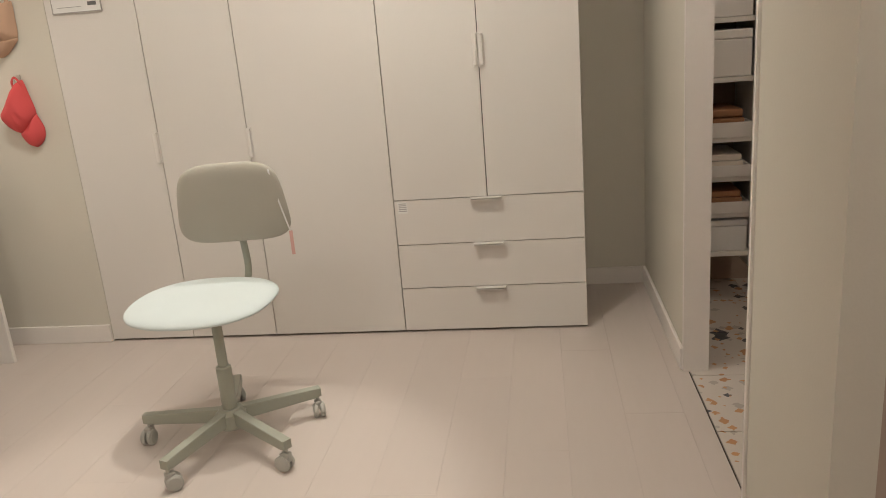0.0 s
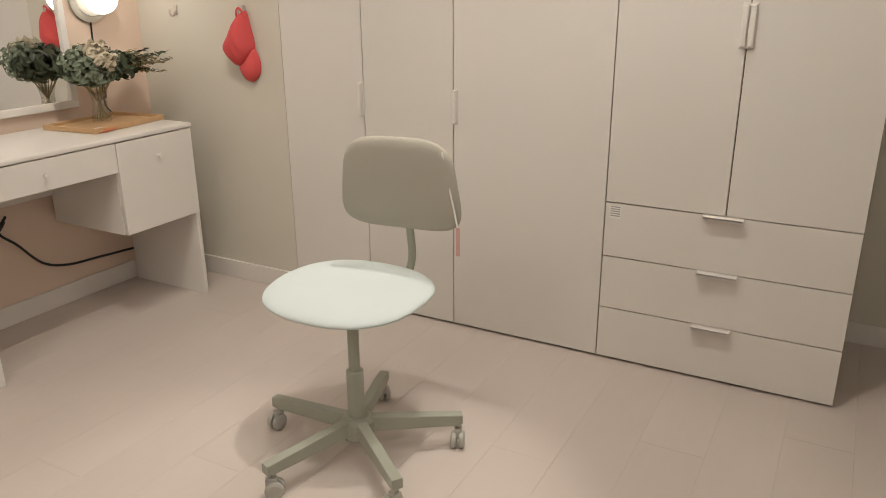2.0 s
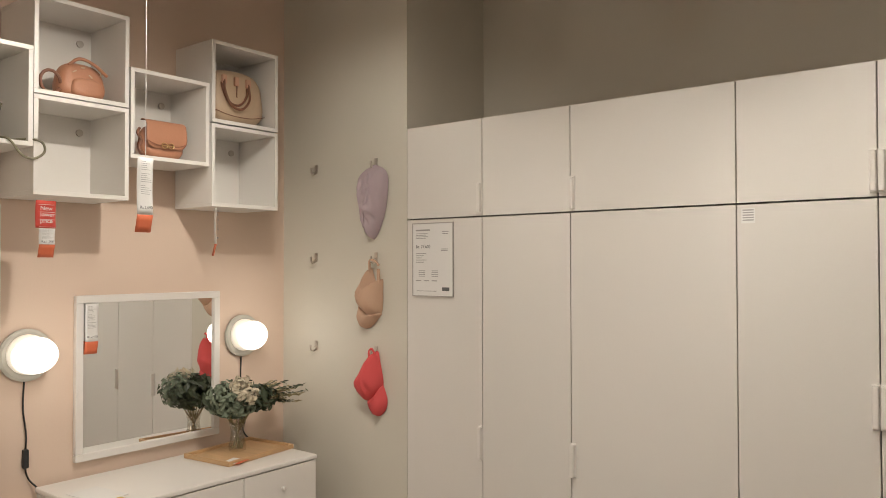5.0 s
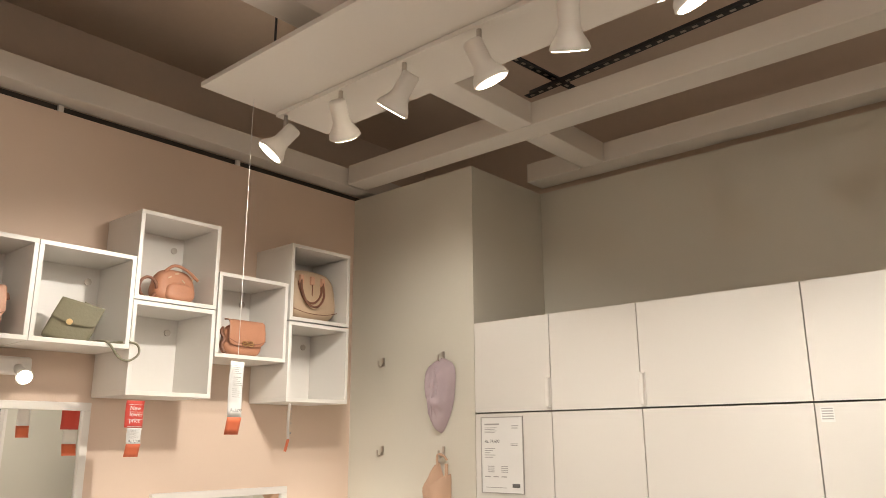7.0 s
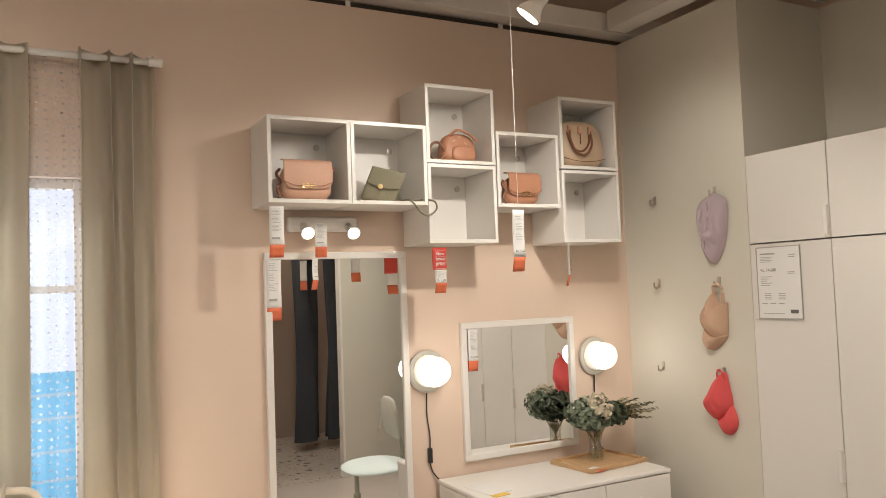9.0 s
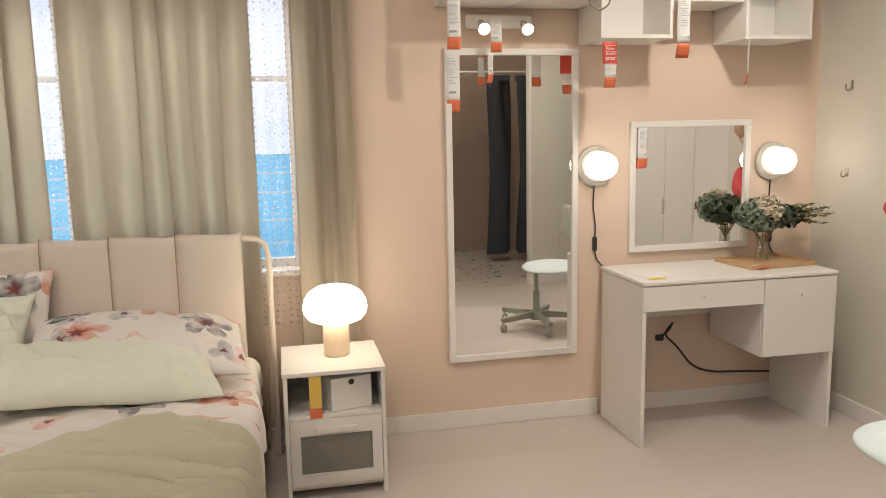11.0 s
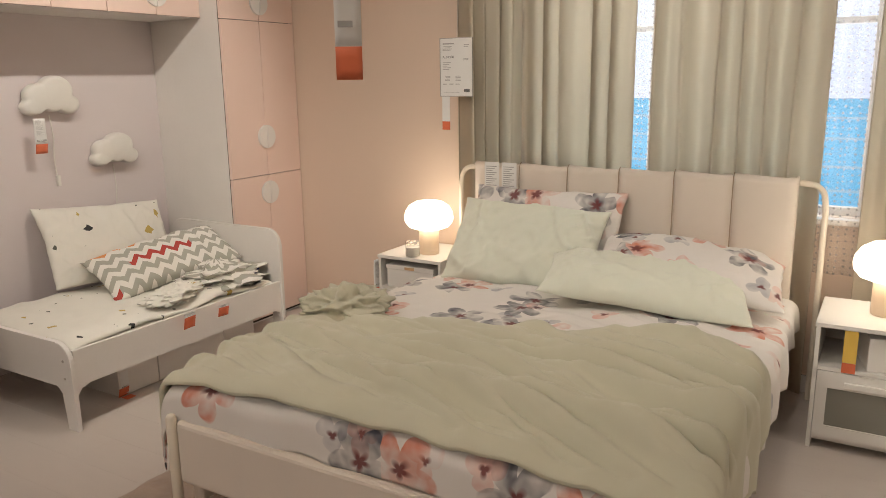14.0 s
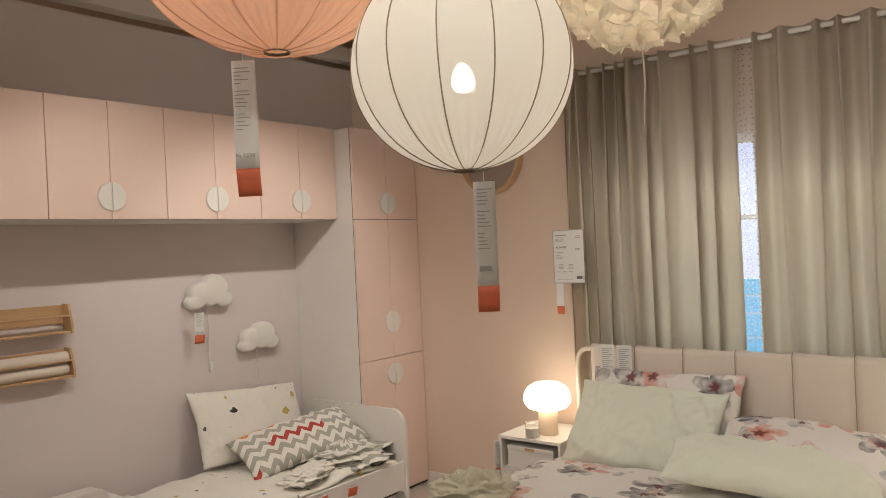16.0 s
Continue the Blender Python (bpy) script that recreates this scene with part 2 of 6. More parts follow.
def creased(m, scale, strength, stretch=(1, 1, 1)):
    """Adds fine cloth creases as relief to a material."""
    nt = m.node_tree
    b = nt.nodes["Principled BSDF"]
    tc = nt.nodes.new("ShaderNodeTexCoord")
    mp = nt.nodes.new("ShaderNodeMapping")
    mp.inputs["Scale"].default_value = stretch
    nt.links.new(tc.outputs["Object"], mp.inputs["Vector"])
    n = nt.nodes.new("ShaderNodeTexNoise")
    n.noise_type = "RIDGED_MULTIFRACTAL"
    n.inputs["Scale"].default_value, n.inputs["Detail"].default_value, n.inputs["Distortion"].default_value = scale, 3, 0.6
    nt.links.new(mp.outputs[0], n.inputs["Vector"])
    bp = nt.nodes.new("ShaderNodeBump")
    bp.inputs["Strength"].default_value, bp.inputs["Distance"].default_value = strength, 0.012
    nt.links.new(n.outputs[0], bp.inputs["Height"])
    old = b.inputs["Normal"].links
    if old:
        nt.links.new(old[0].from_socket, bp.inputs["Normal"])
    nt.links.new(bp.outputs[0], b.inputs["Normal"])


creased(M_SAGECLOTH, 3.0, 0.08, (1.6, 0.45, 1))
creased(M_MINT, 3.0, 0.15, (1, 0.6, 1))
creased(M_FLORAL, 4.5, 0.25, (1, 0.7, 1))
creased(M_CURTAIN, 5.0, 0.12, (1, 1, 0.25))


def chevron_material():
    """White cotton with grey zigzags and a few coloured ones."""
    m = mat("chevron_cotton", (0.75, 0.72, 0.66), 0.85, 0.03, 3, 0.12, 500)
    nt = m.node_tree
    b = nt.nodes["Principled BSDF"]
    N, L = nt.nodes.new, nt.links.new
    base = b.inputs["Base Color"].links[0].from_socket
    uv = N("ShaderNodeUVMap")
    sep = N("ShaderNodeSeparateXYZ")
    L(uv.outputs[0], sep.inputs[0])

    def op(kind, a, bb=None, c=None):
        n = N("ShaderNodeMath")
        n.operation = kind
        for i, s in enumerate((a, bb, c)):
            if s is None:
                continue
            if isinstance(s, (int, float)):
                n.inputs[i].default_value = s
            else:
                L(s, n.inputs[i])
        return n.outputs[0]

    zig = op("PINGPONG", sep.outputs[0], 0.042)
    s = op("ADD", sep.outputs[1], op("MULTIPLY", zig, 1.0))
    row = op("DIVIDE", s, 0.075)
    stripe = op("LESS_THAN", op("FRACT", row), 0.5)
    line, step = op("FLOOR", row), op("FLOOR", op("DIVIDE", sep.outputs[0], 0.125))
    tint = None
    for which, first, last, col in ((8, 11, 13, (0.46, 0.06, 0.045, 1)), (10, 10, 11, (0.70, 0.28, 0.09, 1)), (6, 9, 9, (0.46, 0.06, 0.045, 1)), (3, 2, 3, (0.03, 0.045, 0.14, 1)), (5, 4, 5, (0.46, 0.06, 0.045, 1)), (2, 5, 5, (0.06, 0.22, 0.08, 1))):
        here = op("MULTIPLY", op("COMPARE", line, which, 0.5), op("MULTIPLY", op("GREATER_THAN", step, first - 0.5), op("LESS_THAN", step, last + 0.5)))
        mx = N("ShaderNodeMix")
        mx.data_type = "RGBA"
        mx.inputs[6].default_value, mx.inputs[7].default_value = (0.40, 0.39, 0.33, 1), col
        if tint is not None:
            L(tint, mx.inputs[6])
        L(here, mx.inputs[0])
        tint = mx.outputs[2]
    put = N("ShaderNodeMix")
    put.data_type = "RGBA"
    L(stripe, put.inputs[0])
    L(base, put.inputs[6])
    L(tint, put.inputs[7])
    L(put.outputs[2], b.inputs["Base Color"])
    return m


M_CHEVRON = chevron_material()


def speckle_material(name, base_col, cols, scale, amount, rough=0.85, uvmap=True, size=0.3):
    """Base colour with scattered irregular marks."""
    m = mat(name, base_col, rough, 0.03, 3, 0.05, 300)
    nt = m.node_tree
    b = nt.nodes["Principled BSDF"]
    N, L = nt.nodes.new, nt.links.new
    current = b.inputs["Base Color"].links[0].from_socket
    src = N("ShaderNodeUVMap").outputs[0] if uvmap else N("ShaderNodeTexCoord").outputs["Object"]
    for i, (c, k) in enumerate(cols):
        off = N("ShaderNodeVectorMath")
        off.inputs[1].default_value = (i * 3.3, i * 1.9, 0)
        L(src, off.inputs[0])
        warp = N("ShaderNodeTexNoise")
        warp.inputs["Scale"].default_value = scale * k * 2.2
        L(off.outputs[0], warp.inputs["Vector"])
        mx = N("ShaderNodeMix")
        mx.data_type = "RGBA"
        mx.blend_type = "ADD"
        mx.inputs[0].default_value = 0.5 / (scale * k)
        L(off.outputs[0], mx.inputs[6])
        L(warp.outputs["Color"], mx.inputs[7])
        v = N("ShaderNodeTexVoronoi")
        v.voronoi_dimensions = "2D"
        v.distance = "MANHATTAN"
        v.inputs["Scale"].default_value = scale * k
        L(mx.outputs[2], v.inputs["Vector"])
        rc = N("ShaderNodeSeparateColor")
        L(v.outputs["Color"], rc.inputs[0])
        lim = N("ShaderNodeMath")
        lim.operation = "MULTIPLY"
        lim.inputs[1].default_value = size
        L(rc.outputs[2], lim.inputs[0])
        less = N("ShaderNodeMath")
        less.operation = "LESS_THAN"
        L(v.outputs["Distance"], less.inputs[0])
        L(lim.outputs[0], less.inputs[1])
        there = N("ShaderNodeMath")
        there.operation = "LESS_THAN"
        there.inputs[1].default_value = amount
        L(rc.outputs[0], there.inputs[0])
        fac = N("ShaderNodeMath")
        fac.operation = "MULTIPLY"
        L(less.outputs[0], fac.inputs[0])
        L(there.outputs[0], fac.inputs[1])
        put = N("ShaderNodeMix")
        put.data_type = "RGBA"
        put.inputs[7].default_value = (*c, 1)
        L(fac.outputs[0], put.inputs[0])
        L(current, put.inputs[6])
        current = put.outputs[2]
    L(current, b.inputs["Base Color"])
    return m


M_TERRAZZO = speckle_material("terrazzo", (0.56, 0.51, 0.46), (((0.05, 0.05, 0.06), 1.0), ((0.45, 0.22, 0.09), 1.3), ((0.40, 0.36, 0.32), 1.7), ((0.5, 0.25, 0.1), 2.4)), 11, 0.34, 0.35, False, 0.45)
M_KIDPRINT = speckle_material("printed_white_cotton", (0.74, 0.71, 0.64), (((0.03, 0.03, 0.03), 1.0), ((0.5, 0.36, 0.1), 1.3), ((0.12, 0.12, 0.1), 2.6)), 8, 0.11, 0.85, True, 0.30)


def floor_material():
    """White-washed laminate with long planks along the room."""
    m = mat("white_washed_laminate", (0.55, 0.485, 0.44), 0.34, 0.05, 2.5, 0.02, 40, stretch=(1.0, 0.12, 1))
    nt = m.node_tree
    b = nt.nodes["Principled BSDF"]
    N, L = nt.nodes.new, nt.links.new
    base = b.inputs["Base Color"].links[0].from_socket
    oi = N("ShaderNodeObjectInfo")
    hs = N("ShaderNodeHueSaturation")
    mr = N("ShaderNodeMapRange")
    mr.inputs[3].default_value, mr.inputs[4].default_value = 0.985, 1.015
    L(oi.outputs["Random"], mr.inputs[0])
    L(mr.outputs[0], hs.inputs["Value"])
    L(base, hs.inputs["Color"])
    sc = N("ShaderNodeTexNoise")
    sc.inputs["Scale"].default_value, sc.inputs["Detail"].default_value = 3.0, 6
    tc = N("ShaderNodeTexCoord")
    L(tc.outputs["Object"], sc.inputs["Vector"])
    r2 = N("ShaderNodeMapRange")
    r2.inputs[3].default_value, r2.inputs[4].default_value = 0.25, 0.5
    L(sc.outputs[0], r2.inputs[0])
    L(r2.outputs[0], b.inputs["Roughness"])
    L(hs.outputs[0], b.inputs["Base Color"])
    return m


M_FLOOR = floor_material()


# ---- mesh helpers ----
def link_mesh(name, bm, material, parent=None, label="", smooth=False):
    me = bpy.data.meshes.new(name)
    bm.to_mesh(me)
    bm.free()
    if smooth:
        for p in me.polygons:
            p.use_smooth = True
    if material:
        me.materials.append(material)
    ob = new(name, me)
    if parent is not None:
        ob.parent = parent
    if label:
        ob["label"] = label
    return ob


def part(name, bm, material, parent, label="", smooth=False):
    return link_mesh(name, bm, material, parent, label, smooth)


def thing(name, at, label, category, group="", rz=0.0, kind=""):
    ob = new(name)
    ob.empty_display_size = 0.1
    ob.matrix_world = pose(*at, 0, 0, rz)
    return tagged(ob, label, category, group, kind)


def add_box(bm, x0, x1, y0, y1, z0, z1, bev=0.0, seg=2, m=None):
    vs = [bm.verts.new((x, y, z)) for x in (x0, x1) for y in (y0, y1) for z in (z0, z1)]
    fs = [bm.faces.new([vs[i] for i in q]) for q in ((0, 1, 3, 2), (4, 6, 7, 5), (0, 4, 5, 1), (2, 3, 7, 6), (0, 2, 6, 4), (1, 5, 7, 3))]
    if bev:
        es = list({e for f in fs for e in f.edges})
        r = bmesh.ops.bevel(bm, geom=es, offset=bev, segments=seg, affect="EDGES", profile=0.5)
        vs = list({v for f in r["faces"] for v in f.verts} | {v for v in vs if v.is_valid})
    if m is not None:
        bmesh.ops.transform(bm, matrix=m, verts=[v for v in vs if v.is_valid])
    return vs


def box(x0, x1, y0, y1, z0, z1, bev=0.0, seg=2):
    bm = bmesh.new()
    add_box(bm, min(x0, x1), max(x0, x1), min(y0, y1), max(y0, y1), min(z0, z1), max(z0, z1), bev, seg)
    return bm


def add_lathe(bm, profile, n=32, m=None, cap=True):
    """Rings of (radius, z) turned round the z axis."""
    rings = []
    for r, z in profile:
        rings.append([bm.verts.new((r * math.cos(2 * math.pi * i / n), r * math.sin(2 * math.pi * i / n), z)) for i in range(n)])
    for a, b2 in zip(rings, rings[1:]):
        for i in range(n):
            bm.faces.new((a[i], a[(i + 1) % n], b2[(i + 1) % n], b2[i]))
    if cap:
        bm.faces.new(list(reversed(rings[0])))
        bm.faces.new(rings[-1])
    if m is not None:
        bmesh.ops.transform(bm, matrix=m, verts=[v for r in rings for v in r])
    bmesh.ops.recalc_face_normals(bm, faces=list({f for r in rings for v in r for f in v.link_faces}))
    return rings


def lathe(profile, n=32, m=None, cap=True):
    bm = bmesh.new()
    add_lathe(bm, profile, n, m, cap)
    return bm


def add_tube(bm, pts, r, n=10):
    """A round tube along points."""
    pts = [Vector(p) for p in pts]
    rings = []
    up = None
    for i, p in enumerate(pts):
        d = (pts[min(i + 1, len(pts) - 1)] - pts[max(i - 1, 0)]).normalized()
        if up is None:
            up = d.orthogonal().normalized()
        up = (up - d * up.dot(d)).normalized()
        side = d.cross(up)
        rad = r[i] if isinstance(r, (list, tuple)) else r
        rings.append([bm.verts.new(p + (up * math.cos(2 * math.pi * k / n) + side * math.sin(2 * math.pi * k / n)) * rad) for k in range(n)])
    for a, b2 in zip(rings, rings[1:]):
        for k in range(n):
            bm.faces.new((a[k], a[(k + 1) % n], b2[(k + 1) % n], b2[k]))
    bm.faces.new(list(reversed(rings[0])))
    bm.faces.new(rings[-1])


def tube(pts, r, n=10):
    bm = bmesh.new()
    add_tube(bm, pts, r, n)
    return bm


def arc(points, steps=8):
    """A smooth line through points (Catmull-Rom)."""
    p = [Vector(q) for q in points]
    p = [2 * p[0] - p[1]] + p + [2 * p[-1] - p[-2]]
    out = []
    for i in range(1, len(p) - 2):
        for s in range(steps):
            t = s / steps
            out.append(0.5 * (2 * p[i] + (p[i + 1] - p[i - 1]) * t + (2 * p[i - 1] - 5 * p[i] + 4 * p[i + 1] - p[i + 2]) * t * t + (3 * p[i] - p[i - 1] - 3 * p[i + 1] + p[i + 2]) * t ** 3))
    out.append(p[-2])
    return out


def add_sheet(bm, fn, nu, nv, uvscale=(1, 1), closed_u=False):
    """A grid of fn(u, v) with its own uv in metres."""
    uvl = bm.loops.layers.uv.verify()
    g = [[bm.verts.new(fn(i / nu, j / nv)) for j in range(nv + 1)] for i in range(nu + (0 if closed_u else 1))]
    for i in range(nu):
        for j in range(nv):
            k = (i + 1) % len(g)
            f = bm.faces.new((g[i][j], g[k][j], g[k][j + 1], g[i][j + 1]))
            for loop, (a, b2) in zip(f.loops, ((i, j), (i + 1, j), (i + 1, j + 1), (i, j + 1))):
                loop[uvl].uv = (a / nu * uvscale[0], b2 / nv * uvscale[1])
            f.smooth = True
    return g


def sheet(fn, nu, nv, uvscale=(1, 1), closed_u=False):
    bm = bmesh.new()
    add_sheet(bm, fn, nu, nv, uvscale, closed_u)
    return bm


def solid(ob, thick, offset=0.0):
    md = ob.modifiers.new("thickness", "SOLIDIFY")
    md.thickness, md.offset = thick, offset
    return ob


def add_outline(bm, pts, depth, axis="y", bev=0.0):
    """A flat outline (list of 2D points) pushed to a depth along an axis."""
    def v3(p, d):
        return {"y": (p[0], d, p[1]), "x": (d, p[0], p[1]), "z": (p[0], p[1], d)}[axis]
    a = [bm.verts.new(v3(p, 0)) for p in pts]
    b2 = [bm.verts.new(v3(p, depth)) for p in pts]
    f1, f2 = bm.faces.new(a), bm.faces.new(list(reversed(b2)))
    n = len(pts)
    for i in range(n):
        bm.faces.new((a[i], b2[i], b2[(i + 1) % n], a[(i + 1) % n]))
    if bev:
        es = list(f1.edges) + list(f2.edges)
        bmesh.ops.bevel(bm, geom=es, offset=bev, segments=2, affect="EDGES", profile=0.5)
    bmesh.ops.recalc_face_normals(bm, faces=bm.faces)


def outline(pts, depth, axis="y", bev=0.0):
    bm = bmesh.new()
    add_outline(bm, pts, depth, axis, bev)
    return bm


def structure(name, bm, material, label, category):
    return tagged(link_mesh(name, bm, material), label, category, "", "structure")

# ---- the setting ----
WX, LY, RX = -0.82, -6.48, 5.6      # pink wall, lilac wall, far wall
WH = 2.955                          # height of the partition walls
bm = box(WX - 0.12, WX, LY - 0.1, -4.62, 0, WH)
add_box(bm, WX - 0.12, WX, -4.62, -2.66, 0, 0.85)
add_box(bm, WX - 0.12, WX, -4.62, -2.66, 2.13, WH)
add_box(bm, WX - 0.12, WX, -2.66, 0.12, 0, WH)
structure("wall_west", bm, M_PINK, "dusty pink painted partition wall with window opening", "wall")
bm = box(WX, 0, 0, 0.12, 0, WH)
add_box(bm, -0.1, 0, 0.12, 0.58, 0, WH)
structure("wall_north", bm, M_GREEN, "pale sage green painted wall beside the wardrobe", "wall")
structure("wall_recess", box(-0.1, 2.62, 0.58, 0.68, 0, WH), M_GREEN, "sage green recess wall behind the wardrobe", "wall")
structure("wall_side", box(2.52, 2.60, -0.445, 0.58, 0, WH), M_GREEN, "sage green side wall beside the doorway", "wall")
structure("door_frame_end", box(2.515, 2.605, -0.465, -0.445, 0, WH), M_TRIM, "white painted end board of the wall", "trim")
structure("wall_lintel", box(2.52, 2.60, -1.317, -0.466, 2.2, WH), M_GREEN, "wall above the closet doorway", "wall")
structure("wall_jamb", box(2.52, 2.60, -1.845, -1.318, 0, WH), M_GREEN, "pale sage painted wall beside the doorway", "wall")
structure("door_lining", box(2.512, 2.606, -1.317, -1.300, 0, 2.2, 0.002), M_TRIM, "white door lining board with scuffed edge", "trim")
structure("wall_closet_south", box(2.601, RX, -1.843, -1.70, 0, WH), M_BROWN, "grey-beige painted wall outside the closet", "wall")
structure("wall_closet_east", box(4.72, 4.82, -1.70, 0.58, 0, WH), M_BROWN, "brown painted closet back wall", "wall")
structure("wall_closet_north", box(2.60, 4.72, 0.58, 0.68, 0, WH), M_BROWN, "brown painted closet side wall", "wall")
structure("wall_south", box(WX, RX, LY - 0.1, LY, 0, WH), M_LILAC, "pale lilac painted wall behind the child bed", "wall")
structure("wall_east", box(RX, RX + 0.1, LY, -1.82, 0, WH), M_LILAC, "plain wall closing the room", "wall")
# plenum above the partitions
for i, (a, b, c, d) in enumerate(((WX - 0.5, WX - 0.4, LY - 0.4, 1.1), (RX + 0.15, RX + 0.25, LY - 0.4, 1.1), (WX - 0.4, RX + 0.15, 1.0, 1.1), (WX - 0.4, RX + 0.15, LY - 0.4, LY - 0.3))):
    structure(f"wall_plenum_{i + 1}", box(a, b, c, d, WH - 0.3, 3.55), M_CEIL, "dark brown wall of the ceiling void", "wall")
# added out of view to keep the window area lamps off the ceiling
structure("window_light_block", box(WX - 0.4, WX - 0.121, LY - 0.3, 1.0, 2.68, 2.72), M_CEIL, "unseen board added to stop window light reaching the ceiling", "wall")
structure("ceiling", box(WX - 0.5, RX + 0.25, LY - 0.4, 1.1, 3.55, 3.65), M_CEIL, "dark brown open ceiling", "ceiling")
structure("subfloor", box(WX - 0.5, RX + 0.2, LY - 0.3, 0.8, -0.2, -0.02), M_GAP, "screed below the flooring", "floor")

BB = 0.085
for i, (a, b, c, d) in enumerate(((WX, WX + 0.014, -5.89, -1.21), (WX, WX + 0.014, -1.18, -0.0), (WX + 0.014, -0.001, -0.014, 0), (2.2 + 0.002, 2.52, 0.566, 0.58), (2.506, 2.52, -0.445, 0.566), (2.525, RX, -1.86, -1.846), (1.0, RX, LY, LY + 0.014))):
    structure(f"baseboard_{i + 1}", box(a, b, c, d, 0, BB, 0.003), M_TRIM, "white painted skirting board", "baseboard")

# ceiling grid: white beams just above the walls
for i, (a, b, c, d) in enumerate(((WX - 0.02, -0.735, LY, 0.62), (-0.71, RX, -0.15, -0.02), (0.0, RX, 0.46, 0.60), (-0.71, RX, -2.12, -2.0), (0.33, 0.455, -2.0, -0.15), (0.33, 0.455, -0.02, 0.46), (0.33, 0.455, LY, -2.12), (2.0, 2.12, -2.0, -0.15), (2.0, 2.12, LY, -2.12), (-0.71, RX, -4.25, -4.13), (-0.71, RX, LY, LY + 0.10), (3.7, 3.82, LY, -2.12))):
    structure(f"ceiling_beam_{i + 1}", box(a, b, c, d, 2.988 - 0.002 * (i % 2), 3.09, 0.004), M_BEAM, "white painted ceiling grid beam", "ceiling beam")
# solid near-black strip stands in for the shade between wall and beam
structure("gap_shade_strip", box(WX - 0.06, WX - 0.02, LY, 0.1, WH, 2.985), M_GAP, "dark strip painted as the shade above the partition wall", "trim")
for i, y in enumerate((-5.6, -4.8, -3.9, -3.0, -2.3, -1.57, -0.75)):
    structure(f"gap_bracket_{i + 1}", box(WX - 0.02, WX - 0.005, y, y + 0.02, WH, 2.985), M_BEAM, "small white wall bracket", "bracket")


def slotted_rail(name, p, q):
    """A black angle bar with a row of round holes drawn as raised rings."""
    p, q = Vector(p), Vector(q)
    ln = (q - p).length
    bm = bmesh.new()
    add_box(bm, 0, ln, -0.019, 0.019, -0.001, 0.002)
    add_box(bm, 0, ln, 0.016, 0.019, 0.002, 0.036)
    ob = structure(name, bm, M_BLACKM, "black slotted steel rail above the ceiling grid", "ceiling rail")
    ob.matrix_world = Matrix.Translation(p) @ (q - p).to_track_quat("X", "Z").to_matrix().to_4x4()
    for k in range(int(ln / 0.05)):
        part("slot", box(0.02 + k * 0.05, 0.042 + k * 0.05, -0.006, 0.006, -0.003, -0.0011), M_STEEL, ob)


slotted_rail("ceiling_rail_1", (-0.49, -1.82, 3.2), (0.75, -1.76, 3.2))
slotted_rail("ceiling_rail_2", (0.34, -0.01, 3.2), (2.3, -0.20, 3.2))
slotted_rail("ceiling_rail_3", (0.455, -0.40, 3.24), (0.50, 0.13, 3.24))

# window, sheer and the outdoors behind it
bm = bmesh.new()
for a, b, c, d in ((-4.62, -4.58, 0.85, 2.13), (-2.70, -2.66, 0.85, 2.13), (-4.58, -2.70, 2.09, 2.13), (-4.58, -2.70, 0.85, 0.89), (-3.66, -3.62, 0.89, 2.09), (-4.58, -3.66, 1.69, 1.72), (-3.62, -2.70, 1.69, 1.72)):
    add_box(bm, WX - 0.09, WX - 0.05, a, b, c, d, 0.003)
win = tagged(link_mesh("window_1", bm, M_TRIM), "white framed window behind the bed curtains", "window", "", "structure")
part("window_sill", box(WX - 0.04, WX + 0.05, -4.64, -2.64, 0.82, 0.848, 0.004), M_TRIM, win)
for k, (a, b) in enumerate(((-4.58, -3.66), (-3.62, -2.70))):
    for c, d in ((0.89, 1.69), (1.72, 2.09)):
        part("pane", box(WX - 0.072, WX - 0.068, a, b, c, d), M_GLASS, win).visible_shadow = False


def sky_glow(name, col, strength):
    m = bpy.data.materials.new(name)
    m.use_nodes = True
    nt = m.node_tree
    e = nt.nodes.new("ShaderNodeEmission")
    e.inputs[0].default_value, e.inputs[1].default_value = (*col, 1), strength
    nt.links.new(e.outputs[0], nt.nodes["Material Output"].inputs[0])
    return m


M_SKYW = sky_glow("pale_daylight", (0.62, 0.68, 0.92), 1.4)
M_SKYB = sky_glow("blue_daylight", (0.04, 0.36, 0.64), 1.4)
M_SKYL = sky_glow("light_blue_daylight", (0.35, 0.62, 0.85), 0.9)
tagged(link_mesh("backdrop_sky", box(WX - 0.50, WX - 0.46, -5.1, -2.1, 1.36, 2.6), M_SKYW), "pale bluish daylight outside the window", "backdrop", "", "structure")
tagged(link_mesh("backdrop_sea", box(WX - 0.50, WX - 0.46, -5.1, -2.1, 0.5, 1.358), M_SKYB), "bright blue view outside the window", "backdrop", "", "structure")
for i, z in enumerate((0.75, 0.9, 1.02, 1.16, 1.26)):
    tagged(link_mesh(f"backdrop_line_{i + 1}", box(WX - 0.455, WX - 0.452, -5.1, -2.1, z, z + 0.012), M_SKYL), "light line in the blue view", "backdrop", "", "structure")


def wp(name, bm, material, parent, label="", smooth=False):
    """A part whose mesh is given in world coordinates."""
    ob = part(name, bm, material, parent, label, smooth)
    root = parent
    inv = root.matrix_world.inverted()
    ob.matrix_parent_inverse = inv if parent.parent is None else Matrix.Identity(4)
    return ob


